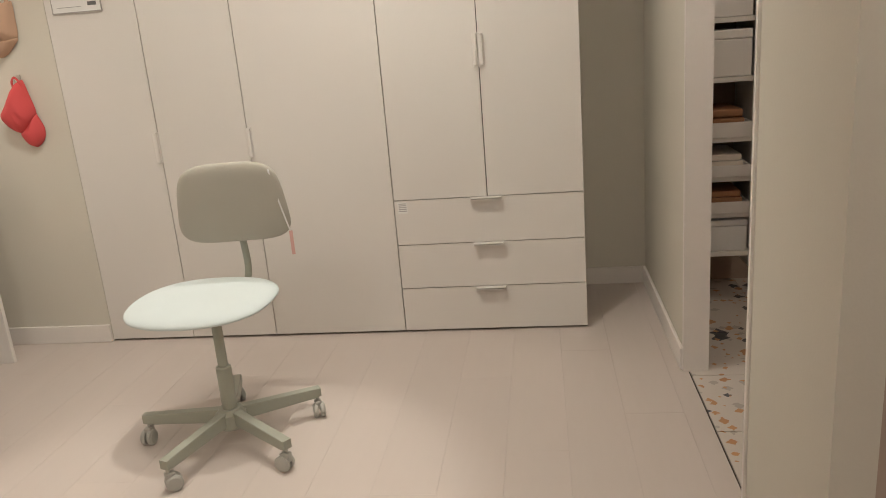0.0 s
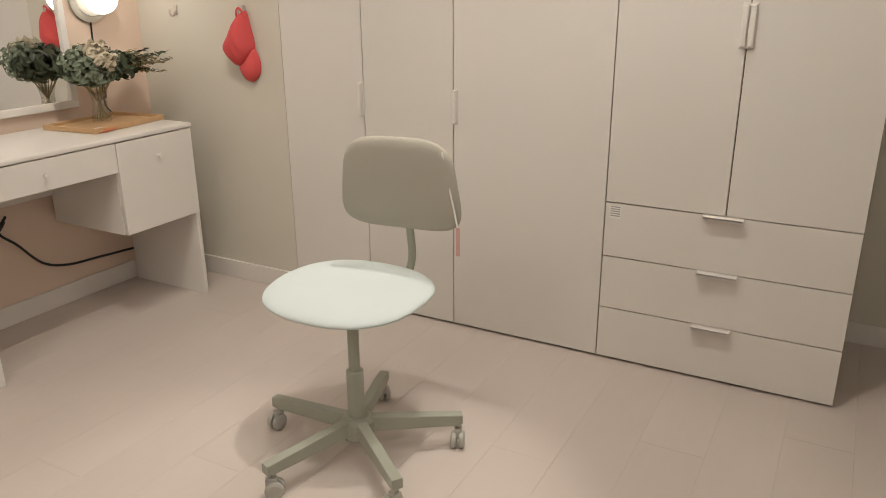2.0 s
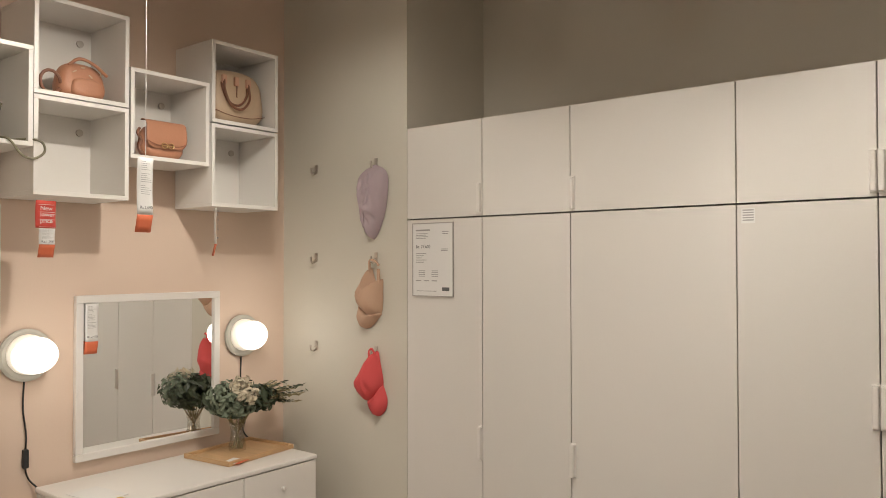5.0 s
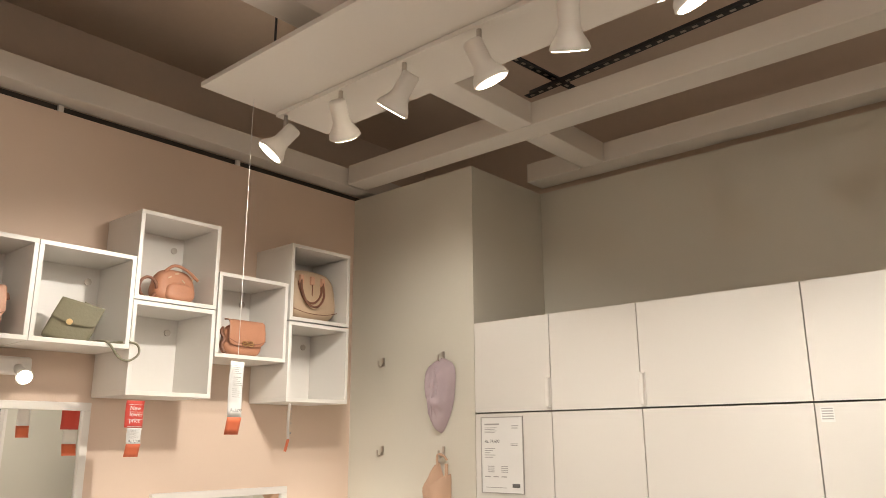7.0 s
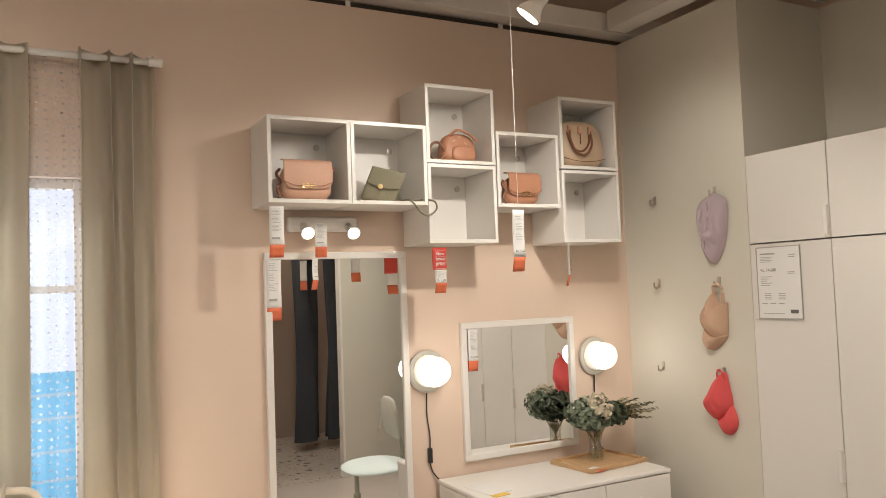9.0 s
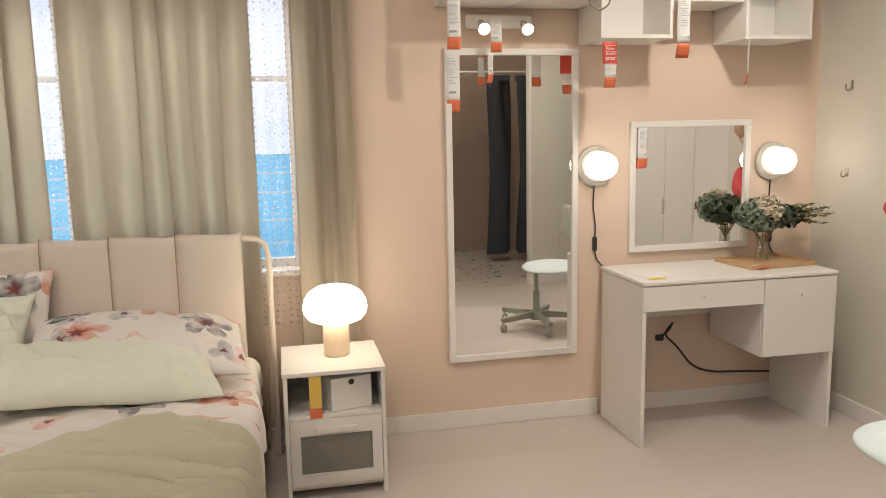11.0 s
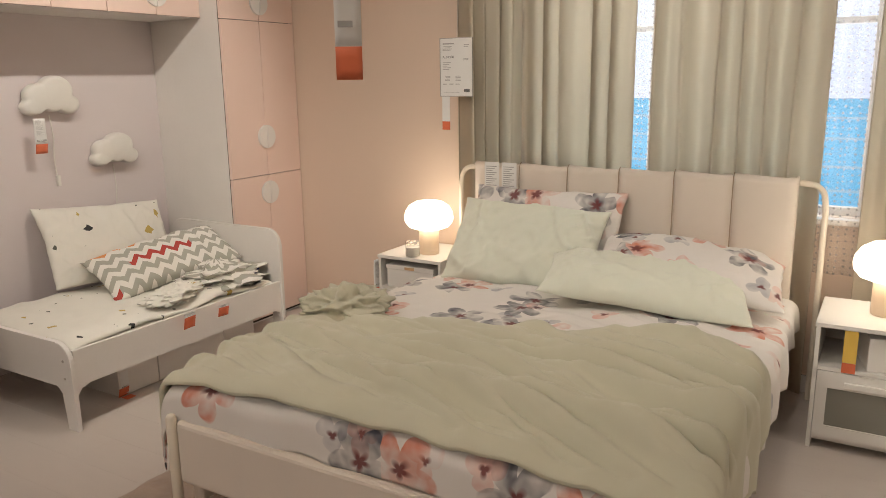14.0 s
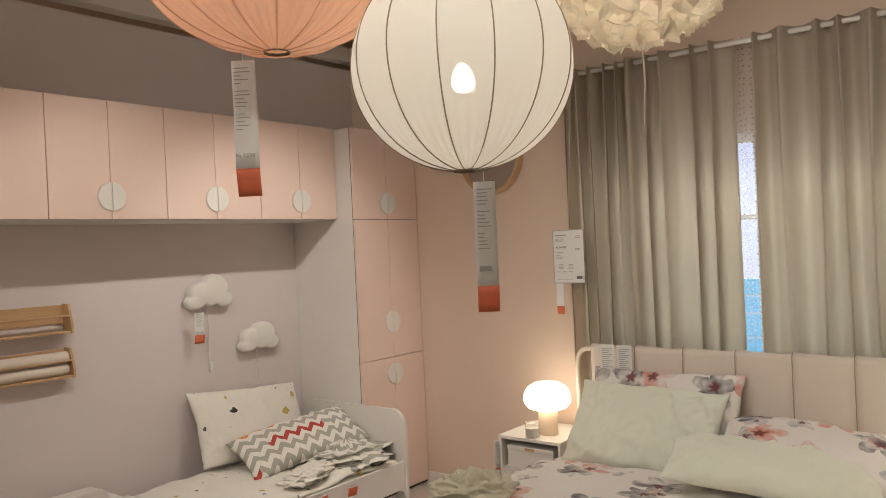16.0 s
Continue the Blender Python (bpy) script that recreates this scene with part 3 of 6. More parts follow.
# ---- wardrobe with white fronts ----
def edge_handle(parent, x, y, z, length, upright=True, side=1):
    bm = bmesh.new()
    if upright:
        add_box(bm, x - 0.009, x + 0.009, y - 0.020, y, z - length / 2, z + length / 2, 0.005)
        add_box(bm, x - 0.011, x + 0.011, y - 0.006, y + 0.001, z - length / 2 - 0.004, z + length / 2 + 0.004, 0.002)
    else:
        add_box(bm, x - length / 2, x + length / 2, y - 0.030, y, z + 0.001, z + 0.011, 0.003)
        add_box(bm, x - length / 2, x + length / 2, y - 0.030, y - 0.025, z - 0.001, z + 0.011, 0.002)
    return part("handle", bm, M_WHITE, parent, "small white edge handle")


def wardrobe_unit(x0, x1, z0, z1, fronts, label):
    u = thing("wardrobe_unit", ((x0 + x1) / 2, 0.29, z0), label, "wardrobe", "wall of white wardrobe units")
    wp("body", box(x0 + 0.0005, x1 - 0.0005, 0.021, 0.572, z0 + 0.0005, z1 - 0.0005, 0.001), M_WARD, u)
    # near-black sheet, so the gaps between fronts read as shaded
    wp("inner_shadow_board", box(x0 + 0.0006, x1 - 0.0006, 0.0185, 0.0205, z0 + 0.0006, z1 - 0.0006), M_GAP, u, "dark board painted as shade in the front gaps")
    for kind, a, b, c, d, h in fronts:
        f = wp(kind, box(a + 0.002, b - 0.002, 0.0, 0.018, c + 0.002, d - 0.002, 0.0008), M_WARD, u)
        for hx, hz, ln, up in h:
            edge_handle(f, hx, 0.0, hz, ln, up)
    return u


wardrobe_unit(0, 0.4, 0.008, 1.8, [("door", 0, 0.4, 0.008, 1.8, [(0.391, 0.892, 0.13, True)])], "tall narrow white wardrobe unit with one door")
wardrobe_unit(0.4, 0.8, 0.008, 1.8, [("door", 0.4, 0.8, 0.008, 1.8, [])], "tall narrow white wardrobe unit in the row")
wardrobe_unit(0.8, 1.4, 0.008, 1.8, [("door", 0.8, 1.4, 0.008, 1.8, [(0.809, 0.887, 0.12, True)])], "tall wide white wardrobe unit with one door")
dr = [("drawer", 1.4, 2.2, 0.008 + 0.1973 * k, 0.008 + 0.1973 * (k + 1), [(1.795, 0.008 + 0.1973 * (k + 1) - 0.010, 0.13, False)]) for k in range(3)]
wardrobe_unit(1.4, 2.2, 0.008, 1.8, dr + [("door", 1.4, 1.8, 0.6, 1.8, [(1.789, 1.196, 0.125, True)]), ("door", 1.8, 2.2, 0.6, 1.8, [(1.811, 1.196, 0.125, True)])], "white wardrobe unit with two doors over three drawers")
wardrobe_unit(0, 0.4, 1.802, 2.2, [("door", 0, 0.4, 1.802, 2.2, [(0.391, 1.875, 0.12, True)])], "white top cabinet above the wardrobe")
wardrobe_unit(0.4, 0.8, 1.802, 2.2, [("door", 0.4, 0.8, 1.802, 2.2, [])], "white top cabinet above the wardrobe")
wardrobe_unit(0.8, 1.4, 1.802, 2.2, [("door", 0.8, 1.4, 1.802, 2.2, [(0.809, 1.87, 0.12, True)])], "wide white top cabinet above the wardrobe")
wardrobe_unit(1.4, 2.2, 1.802, 2.2, [("door", 1.4, 1.8, 1.802, 2.2, [(1.789, 1.878, 0.12, True)]), ("door", 1.8, 2.2, 1.802, 2.2, [(1.811, 1.878, 0.12, True)])], "white two-door top cabinet above the wardrobe")
# gap colour on the plinth paints the thin shade line below the fronts
structure("wardrobe_plinth_shade", box(0.004, 2.196, 0.03, 0.57, 0.0, 0.0078), M_GAP, "recessed plinth darkened as the shade under the wardrobe", "plinth")


# ---- dressing table ----
VX = -0.345
van = thing("dressing_table", (-0.58, -0.70, 0), "white dressing table with one drawer and a cabinet", "dressing table")
wp("tabletop", box(WX + 0.016, VX + 0.004, -1.202, -0.208, 0.756, 0.776, 0.006), M_WHITE, van)
wp("side_panel", box(WX + 0.03, VX - 0.004, -1.200, -1.18, 0, 0.755, 0.002), M_WHITE, van)
wp("side_panel", box(WX + 0.03, VX - 0.004, -0.232, -0.212, 0, 0.755, 0.002), M_WHITE, van)
wp("drawer_case", box(WX + 0.03, VX - 0.022, -1.179, -0.596, 0.634, 0.754, 0.001), M_WHITE, van)
d = wp("drawer", box(VX - 0.02, VX, -1.197, -0.597, 0.640, 0.753, 0.002), M_WHITE, van)
wp("knob", lathe([(0.004, 0), (0.005, 0.008), (0.009, 0.012), (0.008, 0.018), (0.002, 0.019)], 16, pose(VX, -0.902, 0.697, 0, 90, 0)), M_WHITE, d, "small white round knob")
wp("cabinet", box(WX + 0.03, VX - 0.022, -0.594, -0.233, 0.381, 0.754, 0.001), M_WHITE, van)
d = wp("door", box(VX - 0.02, VX, -0.593, -0.214, 0.383, 0.753, 0.002), M_WHITE, van)
wp("knob", lathe([(0.004, 0), (0.005, 0.008), (0.009, 0.012), (0.008, 0.018), (0.002, 0.019)], 16, pose(VX, -0.40, 0.672, 0, 90, 0)), M_WHITE, d, "small white round knob")
wp("back_rail", box(WX + 0.03, WX + 0.045, -1.179, -0.595, 0.50, 0.633, 0.001), M_WHITE, van)


# ---- mirrors ----
def framed_mirror(name, y0, y1, z0, z1, label):
    f = 0.03
    t = thing(name, (WX, (y0 + y1) / 2, z0), label, "mirror")
    bm = bmesh.new()
    for a, b, c, d in ((y0, y1, z0, z0 + f), (y0, y1, z1 - f, z1), (y0, y0 + f, z0 + f, z1 - f), (y1 - f, y1, z0 + f, z1 - f)):
        add_box(bm, WX + 0.001, WX + 0.026, a, b, c, d, 0.003)
    wp("frame", bm, M_WHITE, t)
    wp("glass", box(WX + 0.004, WX + 0.014, y0 + f - 0.002, y1 - f + 0.002, z0 + f - 0.002, z1 - f + 0.002), M_MIRROR, t)
    return t


framed_mirror("tall_mirror", -1.983, -1.328, 0.338, 1.832, "tall wall mirror in a plain white frame")
framed_mirror("square_mirror", -1.053, -0.393, 0.835, 1.487, "square wall mirror in a white frame above the dressing table")

# ---- wall cubes ----
CD = -0.545
cubes = []
for i, (y0, z0) in enumerate(((-2.024, 2.016), (-1.675, 2.016), (-1.326, 2.204), (-1.326, 1.852), (-0.972, 2.016), (-0.612, 2.206), (-0.612, 1.852))):
    y1, z1 = y0 + 0.347, z0 + 0.348
    t = thing("wall_cube", ((WX + CD) / 2, (y0 + y1) / 2, z0), "open white box shelf mounted on the pink wall", "wall shelf", "white wall cubes")
    w = 0.016
    for name, b in (("bottom_panel", (y0, y1, z0, z0 + w)), ("top_panel", (y0, y1, z1 - w, z1)), ("side_panel", (y0, y0 + w, z0 + w, z1 - w)), ("side_panel", (y1 - w, y1, z0 + w, z1 - w))):
        wp(name, box(WX + 0.004, CD, *b, 0.001), M_WHITE, t)
    wp("back_panel", box(WX + 0.006, WX + 0.012, y0 + w, y1 - w, z0 + w, z1 - w), M_WHITE, t)
    wp("fixing", lathe([(0.014, 0), (0.014, 0.006), (0.003, 0.007)], 16, pose(WX + 0.012, y0 + 0.285, z1 - 0.072, 0, 90, 0)), M_STEEL, t, "round grey wall fixing")
    cubes.append(t)


# ---- desk chair ----
def desk_chair():
    c = thing("desk_chair", (0.969, -0.930, 0), "grey-green swivel desk chair on castors with pale seat", "chair")
    bm = lathe([(0.045, 0.062), (0.05, 0.07), (0.05, 0.115), (0.036, 0.13)], 24)
    part("hub", bm, M_CHAIRM, c, smooth=False)
    for k in range(5):
        a = radians(108 + 72 * k)
        m = Matrix.Rotation(a, 4, "Z")
        bm = bmesh.new()
        add_outline(bm, [(0.03, 0.078), (0.29, 0.074), (0.312, 0.078), (0.312, 0.108), (0.03, 0.126)], 0.032, "y", 0.003)
        bmesh.ops.transform(bm, matrix=m @ Matrix.Translation((0, -0.016, 0)), verts=bm.verts)
        leg = part("leg", bm, M_CHAIRM, c)
        bm = bmesh.new()
        for s in (-1, 1):
            add_lathe(bm, [(0.006, 0), (0.024, 0), (0.0265, 0.004), (0.0265, 0.013), (0.02, 0.017)], 20, Matrix.Translation((0.30 * math.cos(a), 0.30 * math.sin(a), 0.027)) @ Matrix.Rotation(a + 0.5 + k, 4, "Z") @ Matrix.Rotation(radians(90 * s), 4, "X") @ Matrix.Translation((0.012, 0, 0.004)))
        add_box(bm, -0.012, 0.02, -0.012, 0.012, 0.03, 0.062, 0.004, 2, Matrix.Translation((0.30 * math.cos(a), 0.30 * math.sin(a), 0)) @ Matrix.Rotation(a + 0.5 + k, 4, "Z"))
        add_lathe(bm, [(0.006, 0.055), (0.006, 0.08)], 10, Matrix.Translation((0.30 * math.cos(a), 0.30 * math.sin(a), 0)))
        part("castor", bm, M_CASTOR, leg, "grey twin-wheel plastic castor")
    part("lower_column", lathe([(0.025, 0.12), (0.025, 0.275), (0.021, 0.279)], 24), M_CHAIRM, c)
    part("upper_column", lathe([(0.0165, 0.27), (0.0165, 0.435)], 24), M_CHAIRM, c)
    sx, sy = -0.084, 0.108
    part("seat_plate", box(sx - 0.11, sx + 0.11, sy - 0.09, sy + 0.12, 0.432, 0.446, 0.004), M_CHAIRM, c)

    def seat(u, v):
        a = 2 * math.pi * u
        # squarish round outline, thick in the middle and thin at the rim
        e = (abs(math.cos(a)) ** 2.4 + abs(math.sin(a)) ** 2.4) ** (-1 / 2.4)
        t = math.pi * v
        r = math.sin(t) ** 0.55
        z = 0.467 + 0.030 * math.cos(t) if t < math.pi / 2 else 0.467 + 0.022 * math.cos(t)
        return (sx + 0.255 * e * r * math.cos(a) * 0.97, sy + 0.235 * e * r * math.sin(a) * 0.97, z - 0.012 * max(0, -math.sin(a)) * r ** 3)
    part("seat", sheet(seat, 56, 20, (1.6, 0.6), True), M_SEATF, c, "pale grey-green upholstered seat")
    spine = arc([(sx + 0.060, sy + 0.10, 0.44), (sx + 0.07, sy + 0.19, 0.445), (sx + 0.076, sy + 0.235, 0.50), (sx + 0.078, sy + 0.225, 0.60), (sx + 0.08, sy + 0.195, 0.70), (sx + 0.08, sy + 0.2, 0.76)], 6)
    part("back_support", tube(spine, 0.0125, 14), M_CHAIRM, c)

    def back(u, v):
        a, t = 2 * math.pi * u, math.pi * v
        e = (abs(math.cos(a)) ** 4.2 + abs(math.sin(a)) ** 4.2) ** (-1 / 4.2)
        r = math.sin(t) ** 0.4
        x, z = 0.187 * e * r * math.cos(a), 0.142 * e * r * math.sin(a)
        y = 0.02 * math.cos(t) - 0.35 * x * x
        return (x * (1 - 0.1 * (z / 0.14)), y, z)
    bm = sheet(back, 56, 18, (1.2, 0.5), True)
    bmesh.ops.transform(bm, matrix=pose(sx + 0.085, sy + 0.165, 0.765, 6, 0, 7), verts=bm.verts)
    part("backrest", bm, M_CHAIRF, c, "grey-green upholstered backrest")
    return c


desk_chair()

# ---- double bed ----
BX0, BX1, BY0, BY1 = -0.62, 1.46, -4.52, -2.92     # head, foot, far side, near side


def smooth_noise(x, y, z=0.0):
    return noise.noise(Vector((x, y, z)))


bed = thing("double_bed", (0.4, -3.72, 0), "cream upholstered double bed with unmade bedding", "bed")
nch = 6
hw = (BY1 - BY0 - 0.02) / nch
for k in range(nch):
    y0 = BY0 + 0.01 + k * hw

    def chan(u, v, y0=y0):
        a = 2 * math.pi * u
        e = (abs(math.cos(a)) ** 14 + abs(math.sin(a)) ** 5) ** -0.1
        return (BX0 - 0.035 + 0.045 * e * math.sin(a), y0 + hw / 2 + hw / 2 * e * math.cos(a) * 0.985, 0.25 + v * (0.80 - 0.0) - (0.02 * (abs(math.sin(a)) * v ** 30)))
    bm = bmesh.new()
    g = add_sheet(bm, chan, 28, 24, (0.6, 0.8), True)
    bm.faces.new([r[-1] for r in g])
    wp("headboard_panel", bm, M_CREAM, bed, "padded cream headboard panel", True)
for k in range(1, nch):
    y = BY0 + 0.01 + k * hw
    wp("seam", tube(arc([(BX0 + 0.004, y, 0.30), (BX0 + 0.006, y, 0.85), (BX0 + 0.001, y, 1.02), (BX0 - 0.022, y, 1.052)], 6), 0.0022, 6), M_SEAM, bed, "tan stitched seam")
for y in (BY0 - 0.03, BY1 + 0.03):
    s = 1 if y > -3.7 else -1
    wp("tube_frame", tube(arc([(BX0 - 0.06, y - s * 0.035, 1.015), (BX0 - 0.06, y + s * 0.04, 1.0), (BX0 - 0.06, y + s * 0.072, 0.93), (BX0 - 0.06, y + s * 0.075, 0.7), (BX0 - 0.06, y + s * 0.075, 0.02)], 8), 0.013, 12), M_TUBE, bed, "cream metal tube frame")
wp("footboard", box(BX1 - 0.05, BX1, BY0 + 0.02, BY1 - 0.02, 0.20, 0.42, 0.018, 3), M_CREAM, bed)
for y in (BY0 + 0.002, BY1 - 0.002):
    wp("foot_post", lathe([(0.014, 0), (0.017, 0.01), (0.018, 0.425), (0.012, 0.435), (0.002, 0.437)], 16, Matrix.Translation((BX1 - 0.004, y, 0))), M_TUBE, bed, "cream metal foot post", True)
wp("side_rail", box(BX0, BX1 - 0.061, BY1 - 0.05, BY1, 0.10, 0.36, 0.015, 3), M_CREAM, bed)
wp("side_rail", box(BX0, BX1 - 0.061, BY0, BY0 + 0.05, 0.10, 0.36, 0.015, 3), M_CREAM, bed)
for x, y in ((BX0 + 0.05, BY0 + 0.06), (BX0 + 0.05, BY1 - 0.06), (0.45, BY0 + 0.08), (0.45, BY1 - 0.08)):
    wp("leg", lathe([(0.018, 0), (0.02, 0.1)], 12, Matrix.Translation((x, y, 0))), M_TUBE, bed)
wp("slat_base", box(BX0 + 0.02, BX1 - 0.07, BY0 + 0.055, BY1 - 0.055, 0.2, 0.28), M_TUBE, bed)

tagged(link_mesh("mattress", box(BX0 + 0.02, BX1 - 0.07, BY0 + 0.03, BY1 - 0.03, 0.281, 0.50, 0.04, 4), M_MINT), "mattress under the bedding", "mattress")


def ridge(x, y, z=0.0):
    return 0.9 * math.exp(-(smooth_noise(x, y, z) / 0.17) ** 2)


def drape(x0, x1, yA, yB, top, dropA, dropB, dropF, seed, puff, gather=0.0, slant=0.0, crease=0.004):
    """A cover over the bed: flat above, falling over both sides and the foot."""
    W, Lx = yB - yA, x1 - x0

    def fn(u, v):
        total = dropA + W + dropB
        s = u * total - dropA
        y = yA + min(max(s, 0), W)
        back = slant * (yB - y) / W
        if gather:
            back += 0.42 * max(0.0, (s - W + 0.16) / (0.16 + dropB)) ** 1.3
        q = back + v * (Lx + dropF - back)
        q2 = q - back
        x, z = x0 + min(q, Lx), top
        run = x - 0.28 * (y - yA) - 0.10 * max(0, (y - yA) / W - 0.6) * (y - yA)
        near = (0.35 + 0.75 * min(1, max(0, (y - yA) / W))) * min(1.0, 0.15 + (Lx + dropF - q) / 0.22) * min(1.0, 0.2 + max(0.0, q2) / 0.25)
        z += crease * near * (2.2 * ridge(run * 6.5, y * 0.9, seed) + 1.3 * ridge(run * 13 + 4, y * 1.7, seed + 6) + 0.4 * ridge(run * 26, y * 3, seed + 9) + 1.5 * ridge(run * 9 + 2, y * 0.6, seed + 14) ** 2.5)
        fold = 0.010 * smooth_noise(x * 2.3, y * 5 + seed, seed) + 0.006 * smooth_noise(x * 6, y * 9, seed + 3) + 0.004 * smooth_noise(x * 16, y * 12 + x * 8, seed + 5)
        z += fold * 1.6 + puff * (1 - (2 * (y - yA) / W - 1) ** 4)
        r = 0.05
        for d, sgn, axis in ((-s, -1, 1), (s - W, 1, 1), (q - Lx, 1, 0)):
            if d > 0:
                a = min(d / r, math.pi / 2)
                out = r * math.sin(a)
                down = r * (1 - math.cos(a)) + max(0, d - r * math.pi / 2)
                wave = 0.014 * math.sin((x if axis else y) * 23 + seed + 3 * smooth_noise(x * 3, y * 3, seed)) * min(1, down / 0.12) * (1 if axis else 0.3)
                z -= down
                if axis:
                    y += sgn * (out + wave)
                else:
                    x += out + wave
        if gather:
            x += gather * (0.03 * smooth_noise(y * 1.6, seed) + 0.006 * smooth_noise(y * 6, seed + 1)) * (1 - v)
            z += gather * max(0, 1 - q2 / 0.16) * (0.018 + 0.015 * smooth_noise(y * 14, seed, 2)) * math.sin(math.pi * min(1, q2 / 0.16)) ** 0.5
        return (x, y, z)
    return fn


floral = tagged(link_mesh("floral_duvet", sheet(drape(-0.10, BX1 - 0.075, BY0 - 0.005, BY1 + 0.005, 0.515, 0.20, 0.22, 0.16, 1.7, 0.035), 150, 150, (2.0, 1.7)), M_FLORAL), "white duvet printed with pink and grey flowers", "duvet")
solid(floral, 0.012)
shl = tagged(link_mesh("floral_sheet", sheet(drape(BX0 + 0.03, 0.1, BY0 + 0.01, BY1 - 0.01, 0.50, 0.16, 0.16, 0.0, 4.1, 0.02), 100, 60, (2.0, 0.8)), M_FLORAL), "white floral bed sheet at the pillow end", "bed sheet")
solid(shl, 0.006)
cover = tagged(link_mesh("sage_bedspread", sheet(drape(0.32, BX1 - 0.07, BY0 - 0.015, BY1 + 0.015, 0.548, 0.26, 0.30, 0.045, 8.3, 0.030, 1.0, 0.45, 0.034), 260, 240, (2.0, 1.2)), M_SAGECLOTH), "crumpled sage green cotton cover over the bed", "bedspread")
solid(cover, 0.018)
edge = drape(0.32, BX1 - 0.07, BY0 - 0.015, BY1 + 0.015, 0.548, 0.26, 0.30, 0.045, 8.3, 0.030, 1.0, 0.45, 0.034)
part("head_hem", tube([edge(0.02 + 0.96 * i / 90, 0.004) for i in range(91)], 0.011, 8), M_SAGECLOTH, cover, "rolled hem at the pillow end", True)
part("foot_hem", tube([edge(0.02 + 0.96 * i / 90, 0.998) for i in range(91)], 0.0075, 8), M_SAGECLOTH, cover, "stitched hem at the foot", True)


# ---- rug under the foot of the bed ----
M_RUG = mat("beige_pile", (0.40, 0.29, 0.22), 0.95, 0.22, 14, 0.6, 260, sheen=0.4)


def rug_top(u, v):
    x, y = 0.75 + 1.35 * u, -4.90 + 1.75 * v
    edge = min(u, 1 - u, v * 1.3, (1 - v) * 1.3)
    z = 0.004 + 0.016 * min(1, edge / 0.02) ** 0.5 + 0.004 * smooth_noise(x * 9, y * 9) + 0.003 * smooth_noise(x * 35, y * 35)
    return (x + 0.006 * smooth_noise(y * 12, 3), y + 0.006 * smooth_noise(x * 12, 7), max(0.003, z))


solid(tagged(link_mesh("rug", sheet(rug_top, 110, 130, (1.35, 1.75)), M_RUG), "beige low-pile rug under the foot of the bed", "rug"), 0.003)


def crumple(name, at, size, material, label, category, seed, rz=0):
    def fn(u, v):
        a, t = 2 * math.pi * u, math.pi * v
        d = Vector((math.sin(t) * math.cos(a), math.sin(t) * math.sin(a), math.cos(t)))
        k = 0.85 + 0.30 * smooth_noise(d.x * 2.6 + seed, d.y * 2.6, d.z * 2.6) + 0.26 * ridge(d.x * 2.0, d.y * 2.0 + seed, d.z * 2.0) + 0.10 * ridge(d.x * 3.6 + seed, d.y * 3.6, d.z * 3.6) + 0.03 * smooth_noise(d.x * 15, d.y * 15, d.z * 15 + seed)
        return (d.x * size[0] * k, d.y * size[1] * k, max(-0.4 * size[2], d.z * size[2] * k))
    ob = tagged(link_mesh(name, sheet(fn, 110, 70, (0.8, 0.5), True), material), label, category)
    ob.matrix_world = pose(*at, 0, 0, rz)
    return ob


crumple("bunched_cover", (0.68, -4.40, 0.60), (0.18, 0.13, 0.085), M_SAGECLOTH, "bunched corner of the sage cotton cover", "bedspread", 2.0, -25)


def pillow(name, w, h, thick, material, m, label, seed, flange=0.0, lump=0.012):
    """A soft pillow in a loose case: full in the middle, flat and creased towards corners and seams."""
    n = 72
    bm = bmesh.new()
    uvl = bm.loops.layers.uv.verify()
    rim = {}

    def spot(i, j, top):
        u, v = 2 * i / n - 1, 2 * j / n - 1
        u, v = math.copysign(abs(u) ** 0.8, u), math.copysign(abs(v) ** 0.8, v)
        edge = max(abs(u), abs(v))
        x = w / 2 * u * (1 - 0.05 * (1 - v * v) * u * u) + 0.006 * smooth_noise(v * 4, seed, u)
        y = h / 2 * v * (1 - 0.06 * (1 - u * u) * v * v) + 0.006 * smooth_noise(u * 4, seed + 3, v)
        full = max(0.0, (1 - abs(u) ** 2.6) * (1 - abs(v) ** 2.6)) ** 0.55
        z = thick / 2 * full * (1 if top else -1)
        if top:
            ang = math.atan2(v, u)
            z += lump * 0.6 * smooth_noise(x * 6 + seed, y * 6, seed) * full
            z += lump * 1.0 * ridge(x * 6 + y * 4 + seed, y * 3 - x * 2.5, seed) ** 1.6 * min(1, full * 2)
            z += lump * 0.55 * ridge(ang * 3.2, edge * 1.2 + seed, seed + 2) * (edge ** 2) * min(1, full * 3)
            z += lump * 0.4 * ridge(x * 16 - y * 5, y * 11 + seed, seed + 4) * min(1, full * 2)
        else:
            z *= 0.55
        z += 0.012 * smooth_noise(u * 1.5 + seed, v * 1.5, seed + 8) * edge
        return (x, y, z)

    for top in (True, False):
        g = {}
        for i in range(n + 1):
            for j in range(n + 1):
                border = i in (0, n) or j in (0, n)
                if border and (i, j) in rim:
                    g[i, j] = rim[i, j]
                    continue
                g[i, j] = bm.verts.new(spot(i, j, top))
                if border:
                    rim[i, j] = g[i, j]
        for i in range(n):
            for j in range(n):
                q = [g[i, j], g[i + 1, j], g[i + 1, j + 1], g[i, j + 1]]
                f = bm.faces.new(q if top else list(reversed(q)))
                f.smooth = True
                for lp in f.loops:
                    lp[uvl].uv = (lp.vert.co.x + seed, lp.vert.co.y + seed * 0.37)
